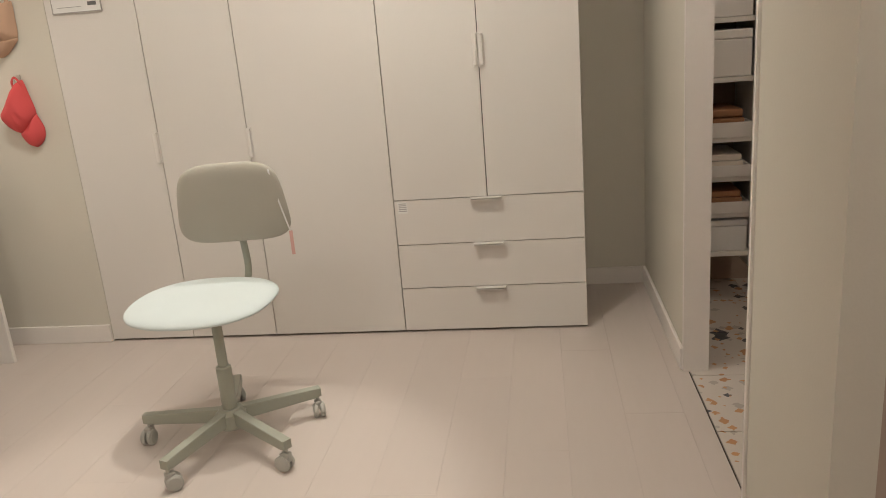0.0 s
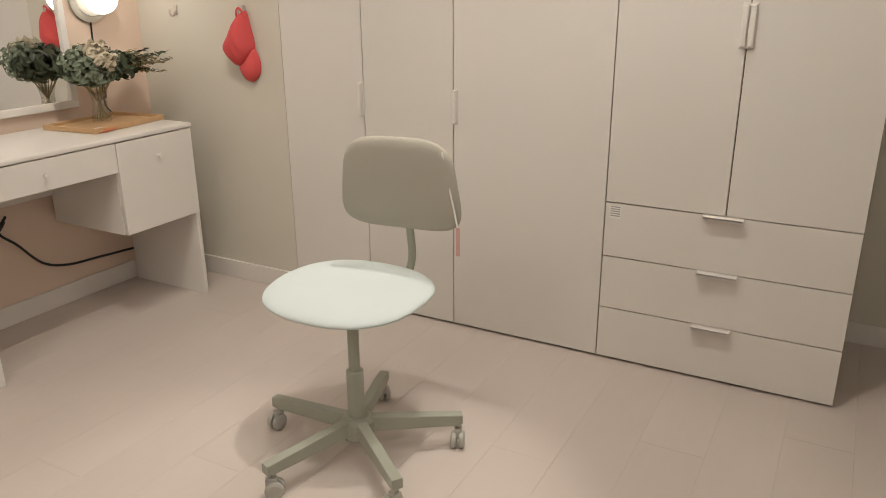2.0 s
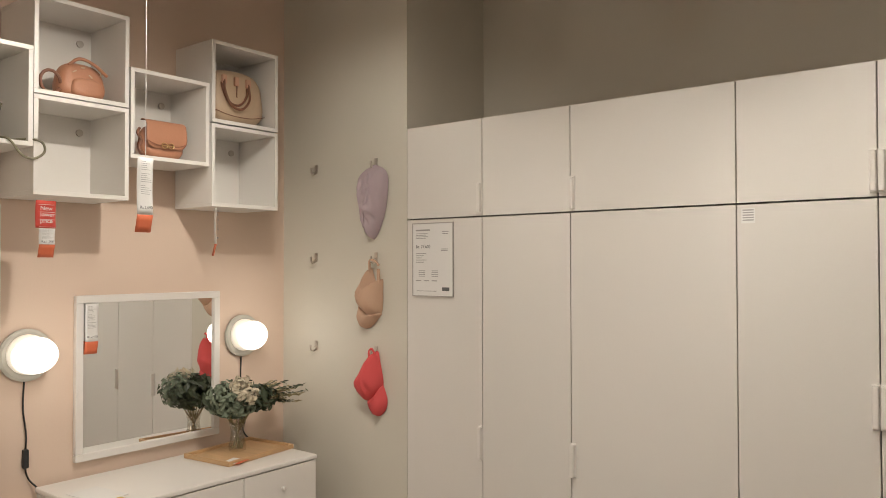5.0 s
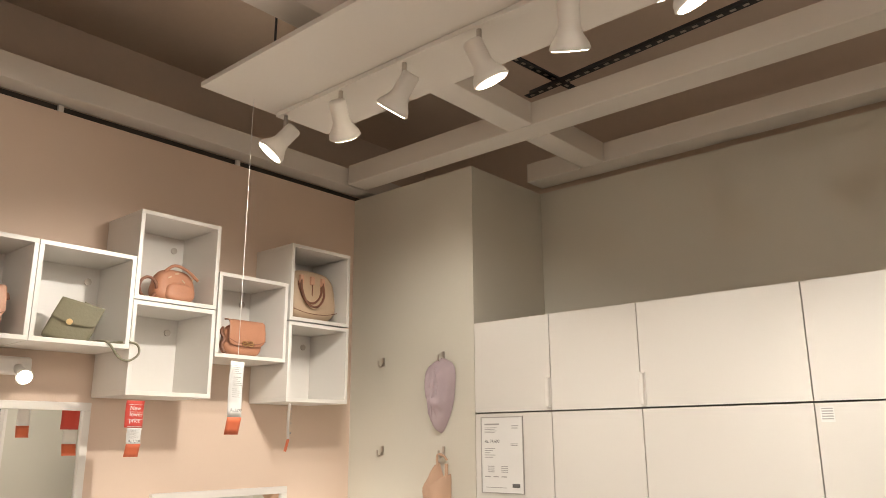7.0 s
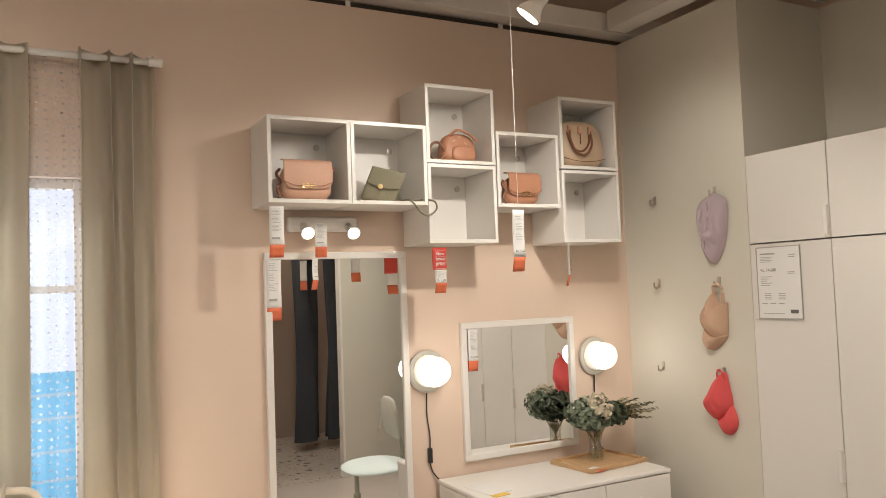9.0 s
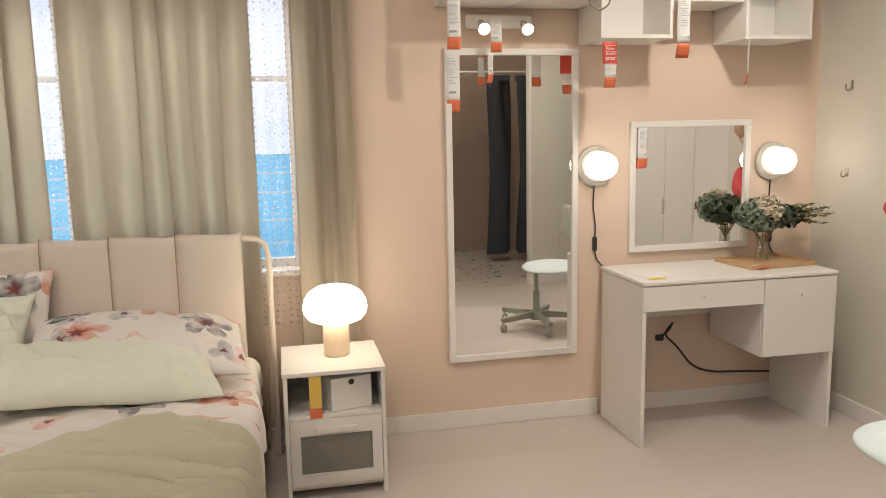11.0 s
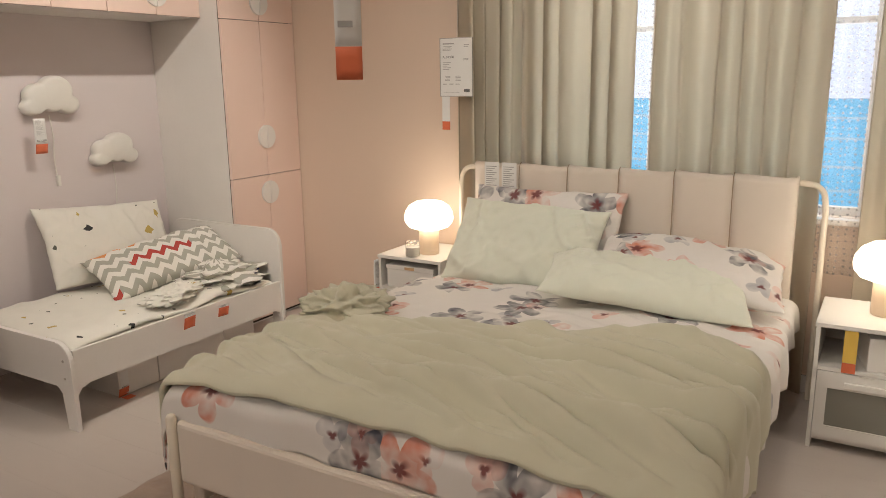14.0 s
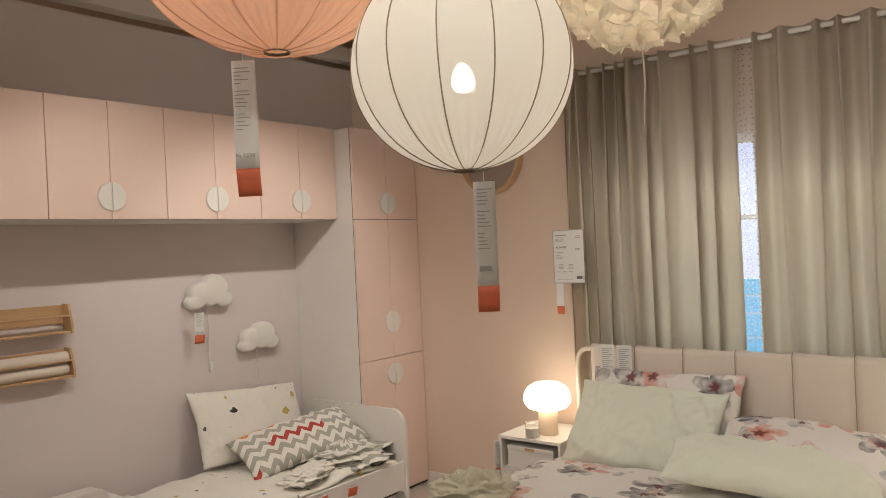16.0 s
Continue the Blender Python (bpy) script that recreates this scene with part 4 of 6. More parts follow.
    ob = tagged(link_mesh(name, bm, material), label, "pillow")
    ob.matrix_world = m
    return ob


pillow("floral_pillow", 0.80, 0.44, 0.14, M_FLORAL, pose(-0.50, -4.06, 0.73, 68, 0, 91), "white floral pillow leaning on the headboard", 1.1)
pillow("mint_pillow", 0.76, 0.47, 0.15, M_MINT, pose(-0.34, -4.09, 0.685, 50, 2, 93), "pale mint pillow leaning against a floral pillow", 2.3, 0, 0.024)
pillow("floral_pillow", 0.80, 0.48, 0.21, M_FLORAL, pose(-0.34, -3.31, 0.65, 9, 6, 98), "white floral pillow lying flat near the headboard", 5.2)
pillow("mint_pillow", 0.84, 0.40, 0.19, M_MINT, pose(-0.07, -3.42, 0.628, 10, 6, 103), "pale mint pillow lying on the floral sheet", 7.9, 0, 0.018)


# ---- night stands ----
M_FROST = mat("grey_frosted_glass", (0.22, 0.21, 0.18), 0.35, 0.04)


def night_stand(y0, x0, label):
    y1, x1, h = y0 + 0.41, x0 + 0.41, 0.53
    t = thing("night_stand", ((x0 + x1) / 2, (y0 + y1) / 2, 0), label, "night stand", "white night stands")
    wp("tabletop", box(x0, x1, y0, y1, h - 0.018, h, 0.002), M_WHITE, t)
    for a in (y0 + 0.004, y1 - 0.020):
        wp("side_panel", box(x0, x1 - 0.004, a, a + 0.016, 0, h - 0.0185, 0.0015), M_WHITE, t)
    wp("back_panel", box(x0 + 0.004, x0 + 0.010, y0 + 0.021, y1 - 0.021, 0.05, h - 0.02), M_WHITE, t)
    wp("shelf", box(x0 + 0.011, x1 - 0.01, y0 + 0.021, y1 - 0.021, 0.335, 0.350, 0.001), M_WHITE, t)
    wp("bottom_panel", box(x0 + 0.011, x1 - 0.03, y0 + 0.021, y1 - 0.021, 0.055, 0.07, 0.001), M_WHITE, t)
    bm = bmesh.new()
    for a, b, c, d in ((y0 + 0.022, y1 - 0.022, 0.055, 0.105), (y0 + 0.022, y1 - 0.022, 0.265, 0.333), (y0 + 0.022, y0 + 0.062, 0.105, 0.265), (y1 - 0.062, y1 - 0.022, 0.105, 0.265)):
        add_box(bm, x1 - 0.022, x1 - 0.006, a, b, c, d)
    d = wp("drawer", bm, M_WHITE, t)
    wp("glass_panel", box(x1 - 0.018, x1 - 0.012, y0 + 0.062, y1 - 0.062, 0.105, 0.265), M_FROST, d, "grey frosted glass panel")
    wp("handle", box(x1 - 0.006, x1 + 0.006, y0 + 0.12, y1 - 0.12, 0.275, 0.300, 0.003), M_WHITE, d)
    wp("plinth", box(x1 - 0.04, x1 - 0.03, y0 + 0.021, y1 - 0.021, 0.03, 0.054), M_WHITE, t)
    return t


night_stand(-2.783, -0.632, "white night stand with frosted drawer front beside the bed")
night_stand(-5.01, -0.81, "white night stand in the corner beside the bed")


def table_lamp(at, label):
    t = thing("table_lamp", at, label, "table lamp", "bedside lamps")
    part("base", lathe([(0.052, 0), (0.055, 0.004), (0.055, 0.135), (0.05, 0.14)], 32), mat("cream_glass_base", (0.75, 0.58, 0.42), 0.3, 0.03), t, "cream translucent cylinder base", True)
    part("shade", lathe([(0.03, 0.139), (0.075, 0.142), (0.11, 0.155), (0.13, 0.18), (0.135, 0.205), (0.13, 0.235), (0.11, 0.268), (0.075, 0.29), (0.03, 0.297), (0.002, 0.298)], 40), M_GLOWLAMP, t, "glowing opal white mushroom shade", True)
    return t


table_lamp((-0.45, -2.55, 0.531), "lit opal mushroom lamp on the night stand")
table_lamp((-0.55, -4.76, 0.531), "lit opal mushroom lamp on the corner night stand")
point_lamp("lamp_glow_a", (-0.45, -2.55, 0.75), 0.5)


# ---- curtains ----
def curtain(y0, y1, z0, z1, folds, depth, material, label, seed, x=WX + 0.10, gather=0.0, name="curtain"):
    def fn(u, v):
        s = u * folds * 2 * math.pi
        mid = 0.5 * (y0 + y1)
        y = y0 + u * (y1 - y0)
        y = mid + (y - mid) * (1 + gather * v)
        amp = depth * (1 - 0.25 * v + 0.25 * smooth_noise(u * 9, v * 1.5, seed))
        ph = s + 2.6 * smooth_noise(u * 4, v * 0.8, seed + 4)
        return (x + amp * math.sin(ph) + 0.3 * amp * math.sin(2 * ph + seed), y + 0.35 * amp * math.cos(ph), z1 - v * (z1 - z0))
    ob = tagged(link_mesh(name, sheet(fn, int(folds * 14), 26, (y1 - y0, z1 - z0)), material), label, "curtain", "bed window curtains")
    return solid(ob, 0.003)


curtain(-4.66, -4.26, 0.03, 2.60, 5, 0.046, M_CURTAIN, "sage green curtain gathered at the window edge", 1.0)
curtain(-4.29, -3.70, 0.03, 2.60, 5, 0.040, M_CURTAIN, "sage green curtain drawn over the window", 5.0, WX + 0.115)
curtain(-3.61, -2.86, 0.03, 2.60, 6, 0.040, M_CURTAIN, "sage green curtain panel drawn across the window", 9.0, WX + 0.115)
curtain(-2.69, -2.43, 0.03, 2.60, 3, 0.036, M_CURTAIN, "sage green curtain bunched at the end of the rod", 13.0)
curtain(-3.75, -3.55, 0.60, 2.58, 3, 0.010, M_SHEER, "dotted white sheer curtain in the gap of the drapes", 17.0, WX + 0.06, 0.0, "sheer_curtain")
curtain(-3.0, -2.64, 0.60, 2.58, 5, 0.012, M_SHEER, "dotted white sheer curtain behind the drapes", 15.0, WX + 0.06, 0.0, "sheer_curtain")
rod = thing("curtain_rod", (WX + 0.1, -3.5, 2.57), "white curtain rod above the window", "curtain rod")
wp("rod", tube([(WX + 0.10, -4.72, 2.575), (WX + 0.10, -2.42, 2.575)], 0.013, 14), M_WHITE, rod, "", True)
for y in (-4.74, -2.41):
    wp("finial", lathe([(0.017, -0.025), (0.017, 0.025)], 14, pose(WX + 0.10, y, 2.575, 90, 0, 0)), M_WHITE, rod)
for y in (-4.68, -3.66, -2.43):
    wp("bracket", box(WX, WX + 0.10, y - 0.006, y + 0.006, 2.585, 2.60, 0.002), M_WHITE, rod)


# ---- pink wardrobe and wall cabinets ----
def round_pull(parent, x, y, z, single=False):
    """Half-round pulls that meet at the door gap."""
    for s in (-1, 1):
        pts = [(x + s * 0.0015, z - 0.070)] + [(x + s * (0.0015 + 0.070 * math.sin(math.pi * k / 12)), z - 0.070 * math.cos(math.pi * k / 12)) for k in range(1, 12)] + [(x + s * 0.0015, z + 0.070)]
        bm = outline(pts, 0.014, "y", 0.003)
        bmesh.ops.transform(bm, matrix=Matrix.Translation((0, y, 0)), verts=bm.verts)
        wp("pull", bm, M_TRIM, parent, "half-round off-white pull")


PWY = -5.895
pw = thing("pink_wardrobe", (-0.51, -6.18, 0), "tall wardrobe with pale pink doors and white sides", "wardrobe")
wp("body", box(WX + 0.002, -0.213, LY + 0.002, PWY - 0.022, 0, 2.405, 0.002), M_TRIM, pw)
# near-black sheet paints the shade between the pink doors
wp("inner_shadow_board", box(WX + 0.004, -0.2145, PWY - 0.0215, PWY - 0.0195, 0.01, 2.404), M_GAP, pw, "dark board painted as shade in the door gaps")
for z0, z1, hz in ((0.03, 0.915, 0.81), (0.919, 1.823, 1.15), (1.827, 2.403, 1.928)):
    for x0, x1 in ((WX + 0.006, -0.517), (-0.514, -0.215)):
        d = wp("door", box(x0, x1, PWY - 0.019, PWY, z0, z1, 0.0015), M_PINKDOOR, pw, "pale pink door")
    round_pull(pw, -0.5155, PWY, hz)
UCY = -6.05
for k in range(4):
    x0 = -0.211 + 0.6 * k
    x1 = x0 + 0.598
    t = thing("wall_cabinet", ((x0 + x1) / 2, LY + 0.2, 1.83), "pale pink two-door wall cabinet above the child bed", "wall cabinet", "pink wall cabinets")
    wp("body", box(x0, x1, LY + 0.002, UCY - 0.022, 1.832, 2.415, 0.001), M_TRIM, t)
    # near-black sheet paints the shade between the cabinet doors
    wp("inner_shadow_board", box(x0 + 0.001, x1 - 0.001, UCY - 0.0215, UCY - 0.0195, 1.834, 2.414), M_GAP, t, "dark board painted as shade in the door gaps")
    for a, b in ((x0 + 0.001, x0 + 0.2975), (x0 + 0.3005, x1 - 0.001)):
        wp("door", box(a, b, UCY - 0.019, UCY, 1.835, 2.413, 0.0015), M_PINKDOOR, t, "pale pink door")
    round_pull(t, x0 + 0.299, UCY, 1.945)


# ---- child bed ----
KX0, KX1, KY0, KY1 = -0.19, 1.15, -6.40, -5.52
kb = thing("child_bed", (0.48, -5.96, 0), "white child bed with rounded head and foot boards", "bed")


def bed_end(x, top, cut, d):
    pts = [(KY0, 0), (KY0 + 0.07, 0), (KY0 + 0.078, 0.17), (KY0 + 0.11, 0.20), (KY1 - 0.11, 0.20), (KY1 - 0.078, 0.17), (KY1 - 0.07, 0), (KY1, 0)]
    r = 0.09
    pts += [(KY1, top - r)] + [(KY1 - r + r * math.cos(math.pi / 2 * k / 6), top - r + r * math.sin(math.pi / 2 * k / 6)) for k in range(1, 7)]
    pts += [(KY0 + r - r * math.sin(math.pi / 2 * k / 6), top - r + r * math.cos(math.pi / 2 * k / 6)) for k in range(0, 7)]
    bm = outline(pts, d, "x", 0.004)
    bmesh.ops.transform(bm, matrix=Matrix.Translation((x, 0, 0)), verts=bm.verts)
    return bm


wp("headboard", bed_end(KX0, 0.665, 0, 0.022), M_TRIM, kb)
wp("footboard", bed_end(KX1 - 0.022, 0.40, 0, 0.022), M_TRIM, kb)


def kid_rail(y):
    bm = outline([(KX0 + 0.024, 0.15), (KX0 + 0.04, 0.19), (KX0 + 0.08, 0.205), (KX1 - 0.09, 0.205), (KX1 - 0.045, 0.19), (KX1 - 0.024, 0.15), (KX1 - 0.024, 0.365), (KX0 + 0.024, 0.365)], 0.02, "y", 0.003)
    bmesh.ops.transform(bm, matrix=Matrix.Translation((0, y, 0)), verts=bm.verts)
    return bm


wp("side_rail", kid_rail(KY1 - 0.03), M_TRIM, kb)
wp("side_rail", kid_rail(KY0 + 0.01), M_TRIM, kb)
wp("slat_base", box(KX0 + 0.03, KX1 - 0.03, KY0 + 0.035, KY1 - 0.035, 0.235, 0.26), M_TRIM, kb)
for x in (KX1 - 0.06,):
    for z in (0.24, 0.32):
        wp("bolt", lathe([(0.006, 0), (0.005, 0.004)], 10, pose(KX1, KY1 - 0.05, z, 0, 90, 0)), M_STEEL, kb)
mt = box(KX0 + 0.03, KX1 - 0.03, KY0 + 0.04, KY1 - 0.04, 0.261, 0.37, 0.03, 4)
tagged(link_mesh("child_mattress", mt, M_KIDPRINT), "mattress of the child bed", "mattress")
ks = tagged(link_mesh("printed_duvet", sheet(lambda u, v: (KX0 + 0.06 + u * (KX1 - KX0 - 0.10), KY0 + 0.05 + v * (KY1 - KY0 - 0.09), 0.400 + 0.025 * smooth_noise(u * 5, v * 4, 1.0) + 0.01 * smooth_noise(u * 14, v * 11, 3.0) - 0.03 * (abs(2 * v - 1) ** 8) - 0.03 * abs(2 * u - 1) ** 10), 90, 60, (1.3, 0.85)), M_KIDPRINT), "white duvet with small black prints", "duvet")
solid(ks, 0.02)
pillow("printed_pillow", 0.76, 0.46, 0.13, M_KIDPRINT, pose(0.34, -6.30, 0.62, 62, 4, 176), "white pillow with small black prints against the wall", 3.0)
pillow("chevron_pillow", 0.80, 0.34, 0.16, M_CHEVRON, pose(0.22, -6.0, 0.52, 30, -6, 172), "zigzag patterned pillow on the child bed", 1.6)
crumple("chevron_blanket", (0.05, -5.80, 0.42), (0.25, 0.24, 0.075), M_CHEVRON, "crumpled zigzag patterned blanket on the child bed", "blanket", 5.0)
crumple("white_blanket", (0.44, -5.68, 0.425), (0.19, 0.10, 0.045), M_KIDPRINT, "crumpled white printed cover on the child bed", "blanket", 9.0, 15)
for x0, x1 in ((0.588, 0.82), (0.142, 0.582), (-0.09, 0.136)):
    dbx = thing("under_bed_drawer", ((x0 + x1) / 2, -5.9, 0), "white storage drawer under the child bed", "drawer", "drawers under the child bed")
    wp("front", box(x0, x1, -5.70, -5.682, 0.004, 0.165, 0.003), M_TRIM, dbx)
    wp("box", box(x0 + 0.008, x1 - 0.008, -6.3, -5.701, 0.0, 0.15), M_TRIM, dbx)
ft = thing("price_tag", (0.79, -5.675, 0.0), "white paper tag with orange end on a drawer", "price tag")
wp("paper", box(0.765, 0.81, -5.6805, -5.6795, 0.012, 0.125), M_PAPER, ft)
wp("print_line", box(0.772, 0.80, -5.6793, -5.679, 0.045, 0.055), M_INK, ft)
wp("orange_end", box(0.765, 0.815, -5.678, -5.635, 0.0, 0.0015), M_ORANGE, ft, "orange end folded onto the floor")


# ---- pendants ----
def lantern(at, r, squash, ribs, material, label, pinch, rib_mat, cord_top=2.98):
    t = thing("pendant_lamp", at, label, "pendant lamp")

    def fn(u, v):
        a, ph = 2 * math.pi * u, 0.10 + (math.pi - 0.2) * v
        k = (u * ribs) % 1.0
        sag = 1 - pinch * math.sin(math.pi * k) * math.sin(ph) - 0.030 * math.sin(2 * math.pi * k * 4) * abs(math.cos(ph)) ** 4
        rr = r * math.sin(ph) * sag
        return (rr * math.cos(a), rr * math.sin(a), r * squash * math.cos(ph))
    part("shade", sheet(fn, ribs * 24, 48, (1, 1), True), material, t, "", True)
    for k in range(ribs):
        a = 2 * math.pi * k / ribs
        pts = [(r * 1.003 * math.sin(p) * math.cos(a), r * 1.003 * math.sin(p) * math.sin(a), r * squash * 1.003 * math.cos(p)) for p in [0.10 + (math.pi - 0.2) * i / 24 for i in range(25)]]
        part("rib", tube(pts, 0.0014, 5), rib_mat, t)
    part("bottom_ring", lathe([(0.028, 0), (0.03, 0.006), (0.024, 0.006)], 24, Matrix.Translation((0, 0, -r * squash - 0.002)), False), M_RIB, t)
    part("bulb", lathe([(0.010, 0.034), (0.020, 0.018), (0.026, 0), (0.023, -0.013), (0.014, -0.022), (0.002, -0.026)], 20, Matrix.Translation((0, 0, -0.03))), M_BULB, t, "glowing bulb", True)
    part("cord", tube([(0, 0, 0.05), (0, 0, cord_top - at[2])], 0.003, 6), M_WHITE, t)
    return t


M_RIB = mat("rib_wire", (0.30, 0.24, 0.17), 0.6, 0.05)


def text_part(body, size, m, material, parent, name="writing", align="LEFT"):
    cu = bpy.data.curves.new(name, "FONT")
    cu.body, cu.size, cu.align_x, cu.extrude = body, size, align, 0.0002
    tmp = bpy.data.objects.new(name + "_curve", cu)
    scene.collection.objects.link(tmp)
    dg = bpy.context.evaluated_depsgraph_get()
    me = bpy.data.meshes.new_from_object(tmp.evaluated_get(dg))
    bpy.data.objects.remove(tmp)
    me.transform(m)
    me.materials.clear()
    me.materials.append(material)
    ob = new(name, me)
    ob.parent = parent
    return ob


def bars(parent, rows, m, material=None, name="print_line"):
    """Lines of unreadable print: (x, z, width, height) on a plane."""
    for x, z, w, h in rows:
        bm = box(x, x + w, -0.0006, 0.0, z, z + h)
        bmesh.ops.transform(bm, matrix=m, verts=bm.verts)
        part(name, bm, material or M_INKL, parent)


def price_tag(at, w, hs, rz, label, string=0.0, tilt=0.0, price="", red=False):
    """A hanging paper tag, its top at the given place; hs: heights of paper and of the orange end."""
    t = thing("price_tag", at, label, "price tag", "hanging price tags", rz)
    a, b = hs

    def curl(u, v):
        return ((u - 0.5) * w, 0.004 * math.sin(3 * v) + tilt * v * a, -v * a)
    ob = part("paper", sheet(curl, 4, 8, (w, a)), M_RED if red else M_PAPER, t)
    solid(ob, 0.0008)
    rng = random.Random(int(abs(at[1]) * 1000))
    rows = [(-w * 0.38, -a * (0.08 + 0.60 * k / 17), w * rng.uniform(0.25, 0.72), a * 0.009) for k in range(18) if k % 6 != 5]
    if not price:
        rows += [(-w * 0.38, -a * 0.86, w * 0.55, a * 0.05)]
    if red:
        rows = [(-w * 0.40, -a * (0.16 + 0.27 * k), w * 0.80, a * 0.012) for k in range(4)]
    bars(t, rows, Matrix.Translation((0, -0.0065, 0)) @ Matrix.Rotation(math.atan(-tilt), 4, "X"), M_PAPER if red else M_INKL)
    if price:
        text_part(price, w * 0.235, Matrix.Translation((-w * 0.44, -0.0078 + tilt * a * 0.8, -a * 0.90)) @ Matrix.Rotation(radians(90), 4, "X"), M_INK, t)
    if b:
        ob = part("red_end", sheet(lambda u, v: ((u - 0.5) * w, 0.004 * math.sin(3) + tilt * a + 0.012 * v, -a - v * b), 4, 3, (w, b)), M_ORANGE, t, "orange-red tag end")
        solid(ob, 0.0008)
    if string:
        part("string", tube([(0, 0, 0), (0, 0, string)], 0.0009, 5), M_PAPER, t)
    return t


# tags face +x, so they are turned by 90 degrees
price_tag((-0.540, -1.995, 2.0), 0.058, (0.15, 0.05), 90, "white price tag with red end under the wall cubes")
price_tag((-0.79, -1.945, 1.80), 0.062, (0.20, 0.055), 90, "white price tag on the tall mirror frame")
price_tag((0.036, -1.25, 1.935), 0.055, (0.174, 0.053), 96, "white price tag on a long string", 0.914, 0.0, "Rs.2,690")
price_tag((-0.540, -0.595, 1.845), 0.05, (0.15, 0.05), 155, "thin white price tag turned sideways")
nt_ = price_tag((-0.540, -1.285, 1.832), 0.07, (0.095, 0.0), 93, "red tag with a new lower price", 0.0, 0.0, "", True)
text_part("New\nlower\nprice", 0.0215, Matrix.Translation((-0.024, -0.0078, -0.034)) @ Matrix.Rotation(radians(90), 4, "X"), M_PAPER, nt_)
price_tag((-0.540, -1.28, 1.735), 0.055, (0.055, 0.045), 93, "white and orange price tag under the red tag", 0.0, 0.0, "Rs.1,300")
price_tag((-0.70, -1.763, 1.95), 0.05, (0.10, 0.045), 80, "white price tag hanging from the mirror lamp")
price_tag((-0.72, -1.785, 1.80), 0.03, (0.09, 0.04), 110, "small white tag hanging from the mirror lamp")
price_tag((-0.785, -0.995, 1.455), 0.052, (0.15, 0.05), 90, "white price tag on the square mirror", 0, 0, "Rs.2,490")
price_tag((1.905, -3.40, 1.755), 0.045, (0.215, 0.055), 128, "long white price tag below the cream lantern", 0.02, 0.02)
price_tag((2.150, -3.852, 2.05), 0.052, (0.235, 0.06), 128, "long white price tag below the salmon lantern", 0.02, 0.0, "Rs.3,090")
price_tag((0.62, -6.37, 1.31), 0.062, (0.13, 0.05), 175, "white price tag under a cloud lamp", 0, 0, "Rs.1,290")
price_tag((-0.40, -5.013, 0.50), 0.055, (0.16, 0.05), 175, "white price tag on the corner night stand", 0, 0, "Rs.5,990")
price_tag((0.52, -5.49, 0.375), 0.075, (0.02, 0.06), 185, "orange tag on the child bed cover")
price_tag((0.30, -5.49, 0.36), 0.06, (0.015, 0.05), 170, "orange tag beside the child bed cover")
price_tag((0.80, -5.668, 0.06), 0.06, (0.01, 0.045), 185, "orange tag under the child bed")


def sign_board(name, at, w, h, rz, price, label):
    t = thing(name, at, label, "sign", "", rz)
    part("panel", box(-w / 2, w / 2, -0.004, 0.0, -h, 0, 0.001), M_PAPER, t)
    bm = bmesh.new()
    for a, b, c, d in ((-w / 2 - 0.003, w / 2 + 0.003, -0.0, 0.004), (-w / 2 - 0.003, w / 2 + 0.003, -h - 0.004, -h), (-w / 2 - 0.003, -w / 2, -h, 0), (w / 2, w / 2 + 0.003, -h, 0)):
        add_box(bm, a, b, -0.006, 0.0, c, d)
    part("frame", bm, M_STEELGREY, t)
    m = Matrix.Translation((0, -0.0045, 0))
    rows = [(-w * 0.42, -h * 0.10, w * 0.36, h * 0.022), (w * 0.25, -h * 0.12, w * 0.15, h * 0.012), (w * 0.25, -h * 0.15, w * 0.14, h * 0.012)]
    rows += [(-w * 0.42, -h * (0.14 + 0.022 * k), w * (0.3 - 0.05 * (k % 2)), h * 0.008) for k in range(4)]
    rows += [(-w * 0.42, -h * (0.42 + 0.03 * k), w * (0.26 - 0.06 * (k % 3)), h * 0.010) for k in range(5)]
    rows += [(-w * 0.35 + w * 0.33 * i, -h * (0.66 + 0.025 * k), w * 0.16, h * 0.010) for i in range(2) for k in range(4)]
    rows += [(-w * 0.42 + w * 0.2 * i, -h * 0.80, w * 0.13, h * 0.014) for i in range(3)] + [(w * 0.22, -h * (0.36 + 0.02 * k), w * 0.16, h * 0.01) for k in range(2)]
    rows += [(-w * 0.4, -h * 0.94, w * 0.5, h * 0.008)]
    bars(t, rows, m)
    bars(t, [(w * 0.24, -h * 0.93, w * 0.18, h * 0.05)], m, M_INK, "logo_patch")
    text_part(price, h * 0.062, Matrix.Translation((-w * 0.42, -0.005, -h * 0.34)) @ Matrix.Rotation(radians(90), 4, "X"), M_INK, t)
    return t


M_STEELGREY = mat("grey_sign_edge", (0.42, 0.40, 0.37), 0.5, 0.03)
sign_board("wardrobe_sign", (0.147, -0.002, 1.78), 0.215, 0.305, 0, "Rs. 74,600", "white framed price sign on the wardrobe door")
sign_board("bed_sign", (-0.62, -4.615, 1.685), 0.205, 0.295, 84, "Rs.24,990", "white price sign hanging beside the bed")
bs = [o for o in scene.objects if o.name.startswith("bed_sign")][0]
wp("string", tube([(-0.622, -4.615, 1.683), (-0.735, -4.615, 2.575)], 0.0008, 5), M_PAPER, bs)
part("lower_tag", box(-0.095, -0.045, -0.003, -0.001, -0.43, -0.294), M_PAPER, bs, "small white tag below the sign")
part("lower_tag_end", box(-0.095, -0.045, -0.003, -0.001, -0.475, -0.4305), M_ORANGE, bs, "orange-red tag end")
